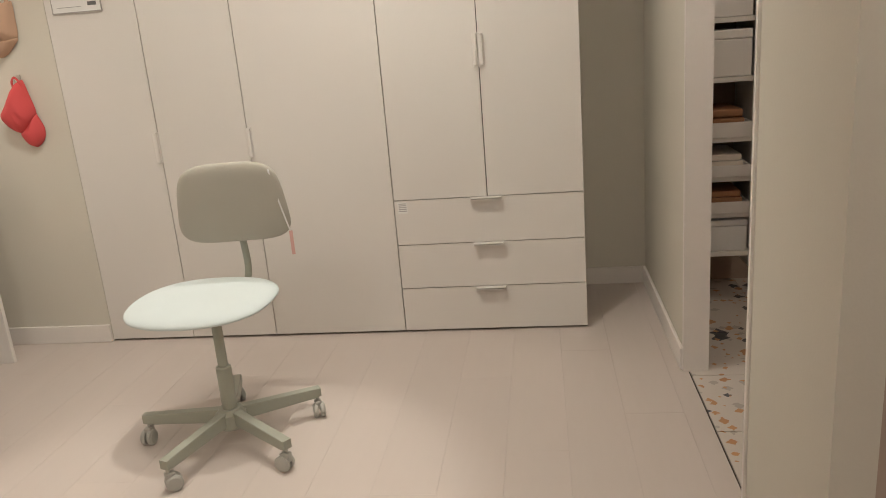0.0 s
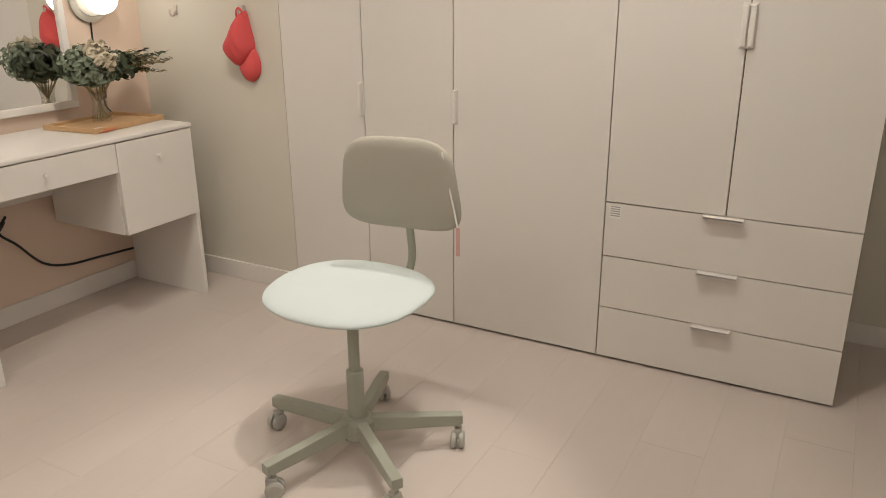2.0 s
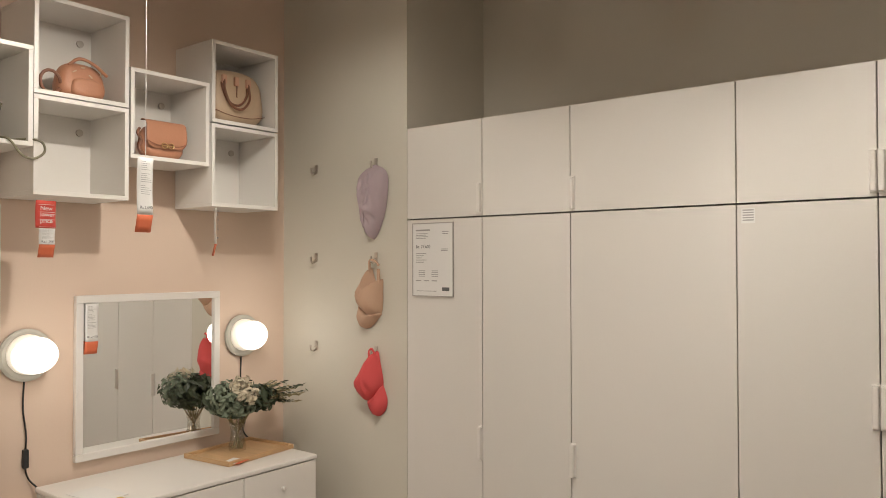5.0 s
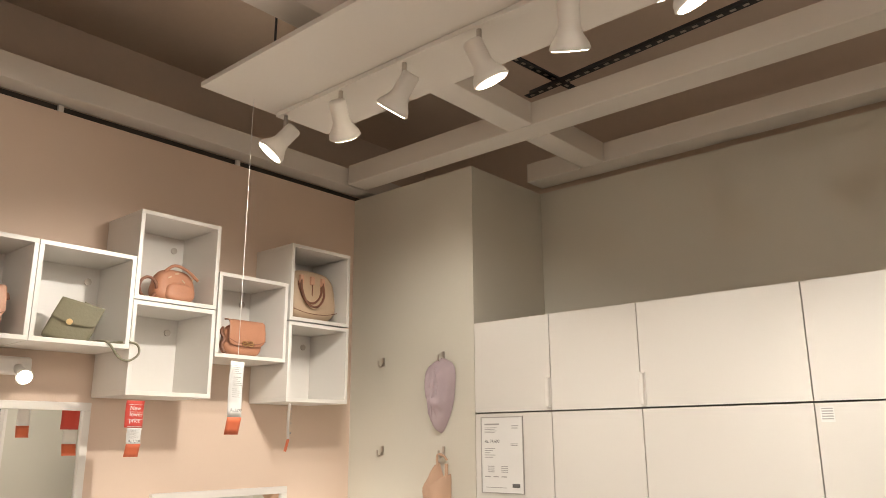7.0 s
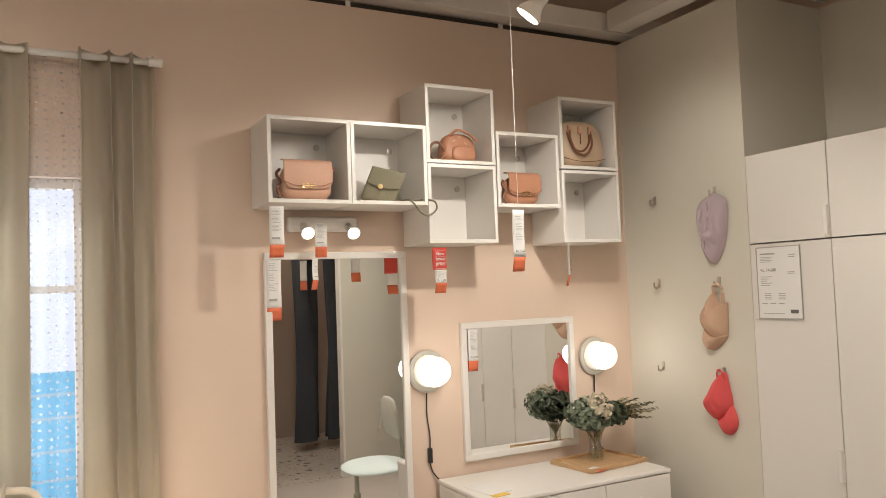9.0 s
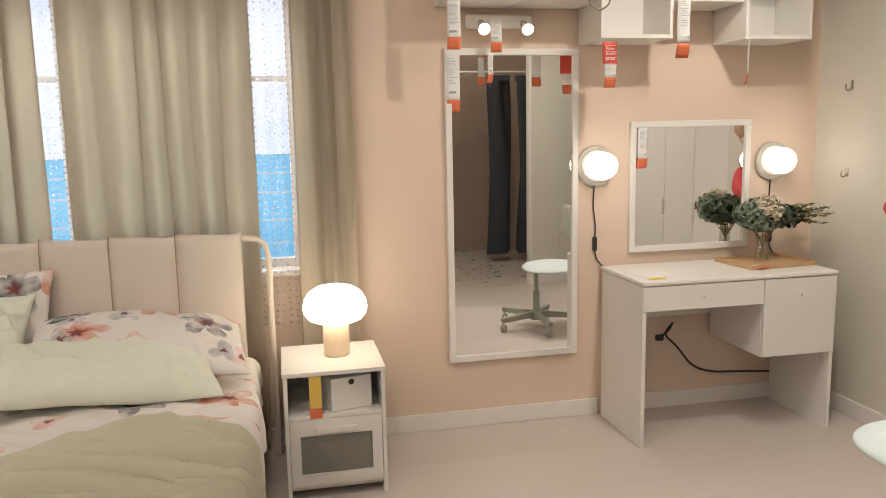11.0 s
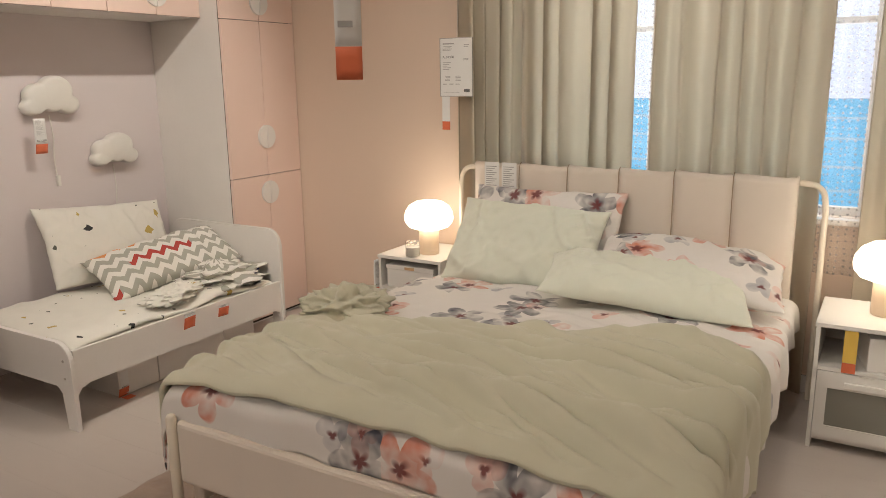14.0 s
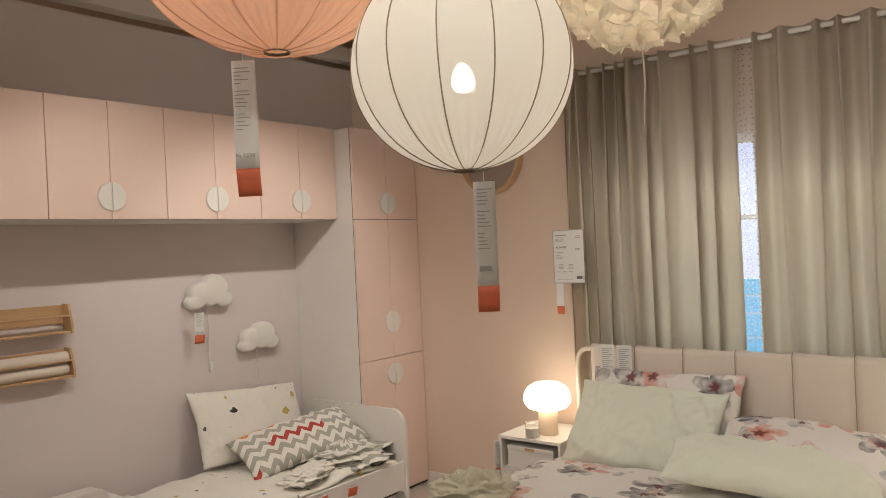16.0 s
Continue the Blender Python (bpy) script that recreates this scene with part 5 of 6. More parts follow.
for x, z in ((1.437, 0.568), (1.437, 1.762), (1.437, 1.22)):
    if z == 1.22:
        continue
    t = thing("sticker", (x, -0.0005, z), "small printed warning sticker on the wardrobe front", "sticker", "wardrobe stickers")
    part("paper", box(-0.021, 0.021, -0.001, 0, -0.024, 0.024), M_PAPER, t)
    bars(t, [(-0.017, 0.016 - 0.008 * k, 0.034, 0.004) for k in range(5)], Matrix.Translation((0, -0.001, 0)), M_INKL)
for y in (-4.40, -4.30):
    t = thing("bed_tag", (BX0 + 0.012, y, 1.05), "white paper tag over the headboard edge", "tag", "headboard tags", 92)
    part("paper", box(-0.042, 0.042, -0.0015, 0, -0.17, 0.0), M_PAPER, t)
    bars(t, [(-0.032, -0.025 - 0.011 * k, 0.06 - 0.012 * (k % 3), 0.004) for k in range(11)], Matrix.Translation((0, -0.002, 0)))


# ---- hooks and hats on the green wall ----
def wall_hook(x, z):
    t = thing("wall_hook", (x, -0.002, z), "small brushed metal wall hook", "hook", "wall hooks")
    part("plate", box(-0.009, 0.009, -0.004, 0.0, -0.022, 0.022, 0.002), M_STEEL, t)
    part("prong", tube(arc([(0, -0.003, -0.008), (0, -0.018, -0.024), (0, -0.034, -0.018), (0, -0.036, 0.004)], 5), 0.0048, 8), M_STEEL, t)
    return t


for x in (-0.577, -0.182):
    for z in (2.065, 1.64, 1.22):
        wall_hook(x, z)
M_HATRED = mat("red_cap_cotton", (0.66, 0.085, 0.088), 0.8, 0.08, 8, 0.2, 500)
M_HATTAN = mat("tan_cap_cotton", (0.56, 0.37, 0.26), 0.85, 0.08, 8, 0.2, 500)
M_HATLILAC = mat("lilac_hat_cotton", (0.45, 0.365, 0.395), 0.85, 0.08, 8, 0.2, 500)


def puffy(ctrl, depth, seed, rings=9, wrinkle=0.008, back=0.003):
    """A soft shape over a smooth outline through a few points, lying against the wall."""
    pts = [(p.x, p.z) for p in arc([(x, 0, z) for x, z in ctrl] + [(ctrl[0][0], 0, ctrl[0][1])], 6)][:-1]
    cx, cz = sum(p[0] for p in pts) / len(pts), sum(p[1] for p in pts) / len(pts)
    bm = bmesh.new()
    rows = []
    for k in range(rings + 1):
        s = 1 - k / rings * 0.97
        row = []
        for x, z in pts:
            px, pz = cx + (x - cx) * s, cz + (z - cz) * s
            y = -back - depth * (1 - s * s) ** 0.5
            y -= wrinkle * (1.6 * abs(smooth_noise(px * 20 + seed, pz * 8 + px * 10, seed)) ** 0.6 + ridge(px * 26 + seed, pz * 9 + px * 12, seed) + 0.6 * smooth_noise(px * 22, pz * 22, seed)) * (1 - s ** 4)
            row.append(bm.verts.new((px, y, pz)))
        rows.append(row)
    n = len(pts)
    for a, b2 in zip(rows, rows[1:]):
        for i in range(n):
            bm.faces.new((a[i], b2[i], b2[(i + 1) % n], a[(i + 1) % n])).smooth = True
    bm.faces.new(rows[-1])
    bmesh.ops.recalc_face_normals(bm, faces=bm.faces)
    return bm


t = thing("cap", (-0.182, -0.001, 1.232), "red cotton baseball cap hung on a hook", "cap", "hats on hooks")
part("crown", puffy([(-0.02, -0.035), (0.012, -0.012), (0.03, -0.07), (0.046, -0.165), (0.005, -0.225), (-0.04, -0.24), (-0.108, -0.175), (-0.07, -0.11)], 0.075, 1.0), M_HATRED, t, "", True)
part("brim", puffy([(0.046, -0.16), (0.07, -0.22), (0.06, -0.27), (0.02, -0.302), (-0.015, -0.285), (-0.038, -0.238), (0.0, -0.21)], 0.045, 2.0, 7, 0.002), M_HATRED, t, "curved brim", True)
part("strap", tube(arc([(-0.02, -0.02, -0.06), (-0.018, -0.03, -0.02), (0.0, -0.034, 0.0), (0.014, -0.028, -0.02), (0.02, -0.02, -0.06)], 5), 0.005, 6), M_HATRED, t)
t = thing("cap", (-0.182, -0.001, 1.632), "tan cotton baseball cap hung on a hook", "cap", "hats on hooks")
part("crown", puffy([(-0.022, -0.04), (0.0, -0.10), (0.022, -0.118), (0.043, -0.09), (0.045, -0.15), (0.038, -0.235), (-0.005, -0.265), (-0.09, -0.21), (-0.098, -0.15), (-0.055, -0.085)], 0.075, 4.0), M_HATTAN, t, "", True)
part("brim", puffy([(-0.088, -0.20), (-0.105, -0.26), (-0.075, -0.312), (-0.03, -0.308), (0.02, -0.265), (0.036, -0.24), (-0.02, -0.235)], 0.05, 5.0, 7, 0.002), M_HATTAN, t, "curved brim", True)
part("strap", tube(arc([(-0.02, -0.02, -0.06), (-0.015, -0.03, -0.02), (0.0, -0.036, -0.004), (0.025, -0.03, -0.012), (0.034, -0.02, -0.03)], 5), 0.006, 6), M_HATTAN, t)
part("strap_end", box(0.028, 0.044, -0.03, -0.022, -0.11, -0.045, 0.003), M_HATTAN, t)
t = thing("hat", (-0.184, -0.001, 2.06), "lilac fabric sun hat folded on a hook", "hat", "hats on hooks")
part("cloth", puffy([(0.0, 0.0), (-0.07, -0.035), (-0.082, -0.12), (-0.062, -0.25), (-0.03, -0.325), (0.0, -0.335), (0.045, -0.26), (0.072, -0.16), (0.07, -0.045)], 0.06, 7.0, 14, 0.02), M_HATLILAC, t, "", True)
part("inner_fold", tube(arc([(0.015, -0.072, -0.05), (0.018, -0.076, -0.13), (-0.012, -0.074, -0.22), (-0.02, -0.060, -0.285)], 7), [0.004] * 7 + [0.010] * 7 + [0.005] * 8, 8), M_HATLILAC, t, "overlapping fold edge", True)


# ---- wall lamps beside the mirror ----
M_LAMPGREY = mat("pale_grey_lamp_metal", (0.50, 0.48, 0.43), 0.4, 0.03)


def wall_lamp(y, z):
    t = thing("wall_lamp", (WX, y, z), "round wall lamp with glowing opal globe", "wall lamp", "mirror wall lamps")
    part("back_disc", lathe([(0.002, 0.0), (0.094, 0.0), (0.098, 0.004), (0.098, 0.014), (0.088, 0.018), (0.002, 0.018)], 40, pose(0, 0, 0.0, 0, 90, 0)), M_LAMPGREY, t)
    part("reflector", lathe([(0.074, 0.018), (0.074, 0.03), (0.062, 0.05), (0.002, 0.06)], 40, pose(0, 0, 0.004, 0, 90, 0)), M_GLOWSOFT, t, "softly lit opal inner bowl", True)
    prof = [(0.002 + 0.070 * math.sin(math.pi * k / 16), 0.085 - 0.034 * math.cos(math.pi * k / 16)) for k in range(17)]
    part("globe", lathe(prof, 40, Matrix.Diagonal((1, 1.16, 0.95, 1)) @ pose(0, 0, 0.004, 0, 90, 0)), M_GLOWWALL, t, "glowing opal globe", True)
    part("cord", tube(arc([(0.006, -0.005, -0.09), (0.006, -0.008, -0.2), (0.006, 0.004, -0.30), (0.006, 0.0, -0.40), (0.006, 0.012, -0.46), (0.02, 0.04, -0.50)], 6), 0.0035, 6), M_BLACKC, t, "black fabric cord")
    part("switch", box(0.0, 0.02, -0.010, 0.010, -0.42, -0.35, 0.004), M_BLACKC, t, "black inline switch")
    return t


wall_lamp(-1.232, 1.272)
wall_lamp(-0.255, 1.272)
point_lamp("wall_lamp_glow", (WX + 0.20, -1.232, 1.272), 0.8, 0.06)
point_lamp("wall_lamp_glow", (WX + 0.20, -0.255, 1.272), 0.8, 0.06)

t = thing("mirror_lamp", (WX, -1.72, 1.955), "white wall bar with two lit spot bulbs", "wall lamp")
part("bar", box(0.001, 0.035, -0.16, 0.16, -0.035, 0.03, 0.012, 3), M_WHITE, t)
for y in (-0.093, 0.113):
    part("socket", lathe([(0.016, 0.0), (0.02, 0.05), (0.03, 0.075), (0.028, 0.077)], 24, pose(0.03, y, -0.01, 0, 118, 0)), M_WHITE, t, "", True)
    part("bulb", lathe([(0.002, 0.07), (0.025, 0.070), (0.024, 0.083), (0.002, 0.088)], 24, pose(0.03, y, -0.01, 0, 118, 0)), M_BULB, t, "glowing bulb face", True)

# ---- dressing table things ----
t = thing("bamboo_tray", (-0.62, -0.41, 0.7765), "bamboo serving tray on the dressing table", "tray", "", 6)
part("base", box(-0.135, 0.135, -0.185, 0.185, 0, 0.008, 0.002), M_WOOD, t)
for a, b, c, d in ((-0.14, 0.14, -0.19, -0.178), (-0.14, 0.14, 0.178, 0.19), (-0.14, -0.128, -0.178, 0.178), (0.128, 0.14, -0.178, 0.178)):
    part("rim", box(a, b, c, d, 0, 0.02, 0.002), M_WOOD, t)
M_STEM = mat("brown_green_stem", (0.26, 0.21, 0.10), 0.7, 0.1)
M_LEAFD = mat("dark_green_leaf", (0.045, 0.06, 0.03), 0.55, 0.3, 30)
M_LEAFB = mat("blue_green_petal", (0.19, 0.23, 0.16), 0.7, 0.3, 30)
M_LEAFO = mat("olive_leaf", (0.27, 0.23, 0.12), 0.65, 0.3, 30)
M_PETALW = mat("cream_petal", (0.62, 0.55, 0.42), 0.7, 0.1, 30)


def leaf_cloud(rng, centre, radius, count, size, shell=0.6):
    """Many small bent leaves round a centre."""
    bm = bmesh.new()
    for k in range(count):
        d = Vector((rng.gauss(0, 1), rng.gauss(0, 1), rng.gauss(0, 1))).normalized()
        r = rng.uniform(shell, 1.08)
        p = Vector(centre) + Vector((d.x * radius[0], d.y * radius[1], d.z * radius[2])) * r
        nrm = (d + Vector((rng.uniform(-.6, .6), rng.uniform(-.6, .6), rng.uniform(-.6, .6)))).normalized()
        q = nrm.to_track_quat("Z", "Y") @ Euler((0, 0, rng.uniform(0, 6.28))).to_quaternion()
        s = size * rng.uniform(0.6, 1.25)
        pts = [(0, -1, 0.0), (0.5, -0.3, 0.12), (0.42, 0.4, 0.10), (0, 1, -0.12), (-0.42, 0.4, 0.10), (-0.5, -0.3, 0.12)]
        vs = [bm.verts.new(p + q @ (Vector(c) * s)) for c in pts]
        bm.faces.new((vs[0], vs[1], vs[2], vs[3]))
        bm.faces.new((vs[0], vs[3], vs[4], vs[5]))
    return bm


rng = random.Random(11)
fv = thing("flower_vase", (-0.64, -0.41, 0.785), "glass vase with a mixed green and white bouquet", "vase of flowers")
part("vase", lathe([(0.03, 0.0), (0.036, 0.003), (0.040, 0.02), (0.030, 0.06), (0.028, 0.09), (0.038, 0.13), (0.036, 0.13), (0.026, 0.09), (0.028, 0.06), (0.036, 0.02), (0.002, 0.006)], 32, None, False), M_THINGLASS, fv, "clear glass vase", True).visible_shadow = False
for k in range(16):
    a = rng.uniform(0, 6.28)
    part("stem", tube(arc([(0.024 * math.cos(a), 0.024 * math.sin(a), 0.012), (-0.006 * math.cos(a), -0.006 * math.sin(a), 0.085), (-0.05 * math.cos(a), -0.06 * math.sin(a), 0.17)], 4), 0.0026, 5), M_STEM, fv)
for c, r, n, s, m_ in (((0.02, -0.07, 0.24), (0.08, 0.085, 0.075), 420, 0.015, M_LEAFB), ((0.05, 0.085, 0.225), (0.07, 0.075, 0.055), 160, 0.019, M_LEAFD), ((-0.03, -0.03, 0.22), (0.09, 0.11, 0.06), 170, 0.026, M_LEAFD), ((0.0, 0.03, 0.25), (0.07, 0.06, 0.06), 150, 0.018, M_LEAFD), ((0.03, -0.02, 0.19), (0.07, 0.10, 0.04), 120, 0.022, M_LEAFB)):
    part("foliage", leaf_cloud(rng, c, r, n, s), m_, fv, "", False)
for c in ((0.075, -0.02, 0.27), (0.07, 0.03, 0.255), (0.085, 0.0, 0.235), (0.05, 0.0, 0.305), (0.07, -0.06, 0.29), (0.06, -0.03, 0.305), (0.09, -0.045, 0.255)):
    part("blossom", leaf_cloud(rng, c, (0.032, 0.032, 0.027), 55, 0.016, 0.3), M_PETALW, fv, "cream blossom")
for k in range(26):
    a0 = rng.uniform(-0.5, 0.7)
    ln = rng.uniform(0.14, 0.27)
    tip = Vector((0.02 + rng.uniform(-0.08, 0.12), 0.05 + ln * math.cos(a0), 0.19 + ln * math.sin(a0) * 0.45 + 0.02))
    base = Vector((0, 0.0, 0.15))
    pts = arc([base, base.lerp(tip, 0.5) + Vector((0, 0, 0.03)), tip], 7)
    bm = bmesh.new()
    add_tube(bm, pts, 0.0013, 4)
    for i, p in enumerate(pts[4:]):
        for sgn in (-1, 1):
            q = Euler((rng.uniform(-0.5, 0.5), rng.uniform(-0.6, 0.6), rng.uniform(0, 6.28))).to_quaternion()
            s = rng.uniform(0.012, 0.022)
            vs = [bm.verts.new(p + q @ (Vector(c2) * s) + Vector((sgn * 0.008, 0, 0.004 * sgn))) for c2 in ((0, -1, 0), (0.4, 0, 0.1), (0, 1, 0), (-0.4, 0, 0.1))]
            bm.faces.new(vs)
    part("sprig", bm, M_LEAFO if k % 4 else M_LEAFD, fv, "loose leafy sprig")
t = thing("paper_label", (-0.50, -0.53, 0.785), "small white and orange label card by the tray", "label card", "", 20)
part("card", box(-0.03, 0.03, -0.04, 0.04, 0.0, 0.002), M_PAPER, t)
part("red_end", box(0.0305, 0.045, -0.04, 0.04, 0.0, 0.002), M_ORANGE, t)
t = thing("paper_leaflet", (-0.52, -1.11, 0.7768), "folded paper leaflet lying on the dressing table", "leaflet", "", 8)
part("sheet_of_paper", box(-0.10, 0.09, -0.05, 0.07, 0.0, 0.0015), M_PAPER, t)
part("yellow_strip", box(0.092, 0.13, -0.05, 0.03, 0.0, 0.002), M_YELLOW, t)
t = thing("power_cable", (WX + 0.02, -0.8, 0.2), "black power cable hanging under the dressing table", "cable")
wp("cord", tube(arc([(WX + 0.02, -0.80, 0.455), (WX + 0.03, -0.845, 0.40), (WX + 0.03, -0.78, 0.33), (WX + 0.03, -0.69, 0.225), (WX + 0.03, -0.58, 0.18), (WX + 0.03, -0.42, 0.165), (WX + 0.03, -0.235, 0.15)], 8), 0.0055, 8), M_BLACKC, t, "", True)
wp("plug", box(WX + 0.018, WX + 0.045, -0.90, -0.86, 0.37, 0.40, 0.006), M_BLACKC, t)
wp("plug_cord", tube(arc([(WX + 0.03, -0.875, 0.39), (WX + 0.03, -0.84, 0.41), (WX + 0.03, -0.815, 0.44)], 5), 0.006, 8), M_BLACKC, t)

# ---- handbags ----
M_TAN = mat("tan_leather", (0.60, 0.35, 0.245), 0.5, 0.12, 8, 0.12, 120)
M_TAN3 = mat("brown_tan_leather", (0.44, 0.205, 0.12), 0.5, 0.12, 8, 0.12, 120)
M_TAN2 = mat("dark_tan_leather", (0.20, 0.085, 0.05), 0.5, 0.15, 8, 0.12, 120)
M_OLIVE = mat("olive_leather", (0.20, 0.18, 0.115), 0.5, 0.12, 8, 0.12, 120)
M_BEIGE = mat("beige_leather", (0.54, 0.40, 0.275), 0.5, 0.1, 8, 0.12, 120)
M_GOLD = mat("gold_metal", (0.75, 0.55, 0.28), 0.3, 0.05, metal=1)


def bag_body(w, h, d, round_b=0.45, taper=0.0, n=4.0):
    def fn(u, v):
        a, t2 = 2 * math.pi * u, math.pi * v
        e = (abs(math.cos(a)) ** n + abs(math.sin(a)) ** n) ** (-1 / n)
        y, z = w / 2 * e * math.cos(a), h / 2 * e * math.sin(a)
        if z < 0:
            y *= 1 + round_b * 0.12 - round_b * 0.5 * (2 * z / h) ** 4 * 0.4
        y *= 1 - taper * (z / h + 0.5)
        r = math.sin(t2) ** 0.35
        return (d / 2 * math.cos(t2) * (1 - 0.25 * (z / h + 0.5)), y * r, h / 2 + z * r)
    return sheet(fn, 48, 18, (w, h), True)


def saddle_bag(at, w, h, rz, material, label):
    b = thing("handbag", at, label, "handbag", "bags on the wall cubes", rz)
    part("body", bag_body(w, h, 0.085, 0.25, 0.06, 3.4), material, b, "", True)

    def flap_at(u, v):
        # rolls over the top edge, then hangs down the front with round lower corners
        side = abs(2 * u - 1)
        drop = h * (0.66 - 0.10 * side ** 5)
        if v < 0.25:
            a = math.pi * (1 - v / 0.25) * 0.6
            return (0.034 * math.cos(a) + 0.012, (u - 0.5) * w * 0.93, h * 0.965 + 0.022 * math.sin(a))
        k = (v - 0.25) / 0.75
        return (0.046 + 0.004 * math.sin(math.pi * k), (u - 0.5) * w * (0.93 + 0.03 * k - 0.10 * max(0, k - 0.8) * 5 * side), h * 0.965 - k * drop)
    solid(part("flap", sheet(flap_at, 24, 20, (w, h)), material, b, "front flap", True), 0.003)
    for s in (-1, 1):
        part("seam", tube(arc([(0.0535, s * w * 0.47, h * 0.50), (0.0535, s * w * 0.28, h * 0.40), (0.0535, s * w * 0.12, h * 0.385)], 5), 0.0012, 5), M_TAN2, b)
        part("buckle_ring", tube([(0.0565, s * w * 0.075 + 0.0125 * math.cos(k * 0.6), h * 0.385 + 0.0105 * math.sin(k * 0.6)) for k in range(12)], 0.002, 6), M_GOLD, b, "gold ring")
    part("buckle_bar", tube([(0.057, -w * 0.12, h * 0.385), (0.057, w * 0.12, h * 0.385)], 0.0022, 6), M_GOLD, b, "gold bit bar")
    part("strap", tube(arc([(0, -w * 0.48, h * 0.86), (0.012, -w * 0.56, h * 0.72), (0.02, -w * 0.50, h * 0.5), (0.025, -w * 0.57, h * 0.3), (0.035, -w * 0.53, h * 0.1), (0.05, -w * 0.57, 0.012)], 6), 0.006, 8), M_TAN2, b, "folded dark strap", True)
    part("strap_tab", tube(arc([(0.0, w * 0.45, h * 0.86), (0.01, w * 0.53, h * 0.93), (0.02, w * 0.54, h * 0.80)], 5), 0.005, 8), material, b, "", True)
    return b


saddle_bag((-0.65, -1.842, 2.033), 0.22, 0.155, 0, M_TAN, "tan leather saddle bag with gold buckle")
saddle_bag((-0.65, -0.785, 2.033), 0.19, 0.14, 0, M_TAN3, "small brown saddle bag with gold buckle")
b = thing("handbag", (-0.67, -1.50, 2.033), "olive green leather shoulder bag leaning with loose strap", "handbag", "bags on the wall cubes", 0)
lean = pose(0, -0.015, 0.004, -14, 0, -20)
bm = box(-0.034, 0.034, -0.075, 0.075, 0, 0.15, 0.012, 3)
for v in bm.verts:
    v.co.y += 0.14 * v.co.z
bmesh.ops.transform(bm, matrix=lean, verts=bm.verts)
part("body", bm, M_OLIVE, b, "", True)
bm = sheet(lambda u, v: (0.037 + 0.003 * math.sin(math.pi * u), (u - 0.5) * 0.148 + 0.14 * (0.148 - v * 0.085), 0.148 - v * (0.075 + 0.012 * math.sin(math.pi * u))), 16, 10, (0.15, 0.1))
bmesh.ops.transform(bm, matrix=lean, verts=bm.verts)
solid(part("flap", bm, M_OLIVE, b, "front flap", True), 0.003)
bm = tube(arc([(0.0, 0.05, 0.155), (0.01, 0.085, 0.13), (0.02, 0.085, 0.06), (0.03, 0.06, 0.008), (0.08, 0.06, 0.004), (0.128, 0.09, 0.0), (0.136, 0.13, -0.05), (0.136, 0.17, -0.06), (0.136, 0.205, -0.035), (0.135, 0.20, -0.003), (0.12, 0.17, 0.008), (0.06, 0.12, 0.006)], 7), 0.0042, 7)
part("strap", bm, M_OLIVE, b, "loose hanging strap", True)
bm = lathe([(0.011, 0), (0.011, 0.004), (0.002, 0.005)], 14, pose(0.041, -0.002, 0.068, 0, 90, 0))
bmesh.ops.transform(bm, matrix=lean, verts=bm.verts)
part("clasp", bm, M_GOLD, b, "round gold clasp")
b = thing("handbag", (-0.66, -1.115, 2.2205), "round brown leather bag with a top strap", "handbag", "bags on the wall cubes")
part("body", bag_body(0.20, 0.14, 0.10, 0.1, 0.22, 3.0), M_TAN3, b, "", True)
part("front_pocket", bag_body(0.13, 0.075, 0.05, 0.1, 0.1, 3.0), M_TAN3, b, "", True).matrix_local = Matrix.Translation((0.04, 0.01, 0.006))
part("strap", tube(arc([(0.02, -0.05, 0.125), (0.045, -0.02, 0.150), (0.055, 0.03, 0.135), (0.055, 0.08, 0.10)], 6), 0.006, 8), M_TAN3, b, "top strap", True)
part("ring_strap", tube([(0.03, -0.118 + 0.036 * math.cos(k * 0.45), 0.05 + 0.042 * math.sin(k * 0.45)) for k in range(14)], 0.006, 8), M_TAN2, b, "looped side strap", True)
for y, z, a in ((-0.04, 0.10, 30), (0.02, 0.09, -40), (0.06, 0.105, 70), (-0.01, 0.118, 10)):
    bm = box(-0.001, 0.001, -0.008, 0.008, -0.0025, 0.0025)
    bmesh.ops.transform(bm, matrix=Matrix.Translation((0.0505 - 0.06 * (z - 0.07), y, z)) @ Matrix.Rotation(radians(a), 4, "X"), verts=bm.verts)
    part("printed_mark", bm, M_BEIGE, b, "small pale print mark")
b = thing("handbag", (-0.645, -0.4385, 2.2225), "large beige leather handbag with two handles", "handbag", "bags on the wall cubes")
part("body", bag_body(0.305, 0.24, 0.14, 0.1, 0.14, 3.4), M_BEIGE, b, "", True)
for dx, dz in ((0.0, 0.0), (-0.02, 0.02)):
    x = 0.058 + dx
    part("handle", tube(arc([(x, -0.085, 0.19), (x + 0.022, -0.095, 0.13 + dz), (x + 0.032, -0.07, 0.07 + dz), (x + 0.032, -0.015, 0.06 + dz), (x + 0.025, 0.03, 0.11 + dz), (x, 0.04, 0.19)], 8), 0.0055, 8), M_TAN2, b, "drooping handle", True)
for y in (-0.085, -0.022, 0.04):
    part("tab", box(0.050, 0.066, y - 0.011, y + 0.011, 0.165, 0.205, 0.004), M_TAN, b)
part("piping", tube(arc([(0.055, -0.135, 0.05), (0.062, -0.05, 0.032), (0.062, 0.05, 0.032), (0.055, 0.135, 0.05)], 6), 0.0018, 6), M_TAN2, b)
part("zip", box(0.060, 0.0645, -0.024, -0.021, 0.09, 0.165), M_TAN2, b)

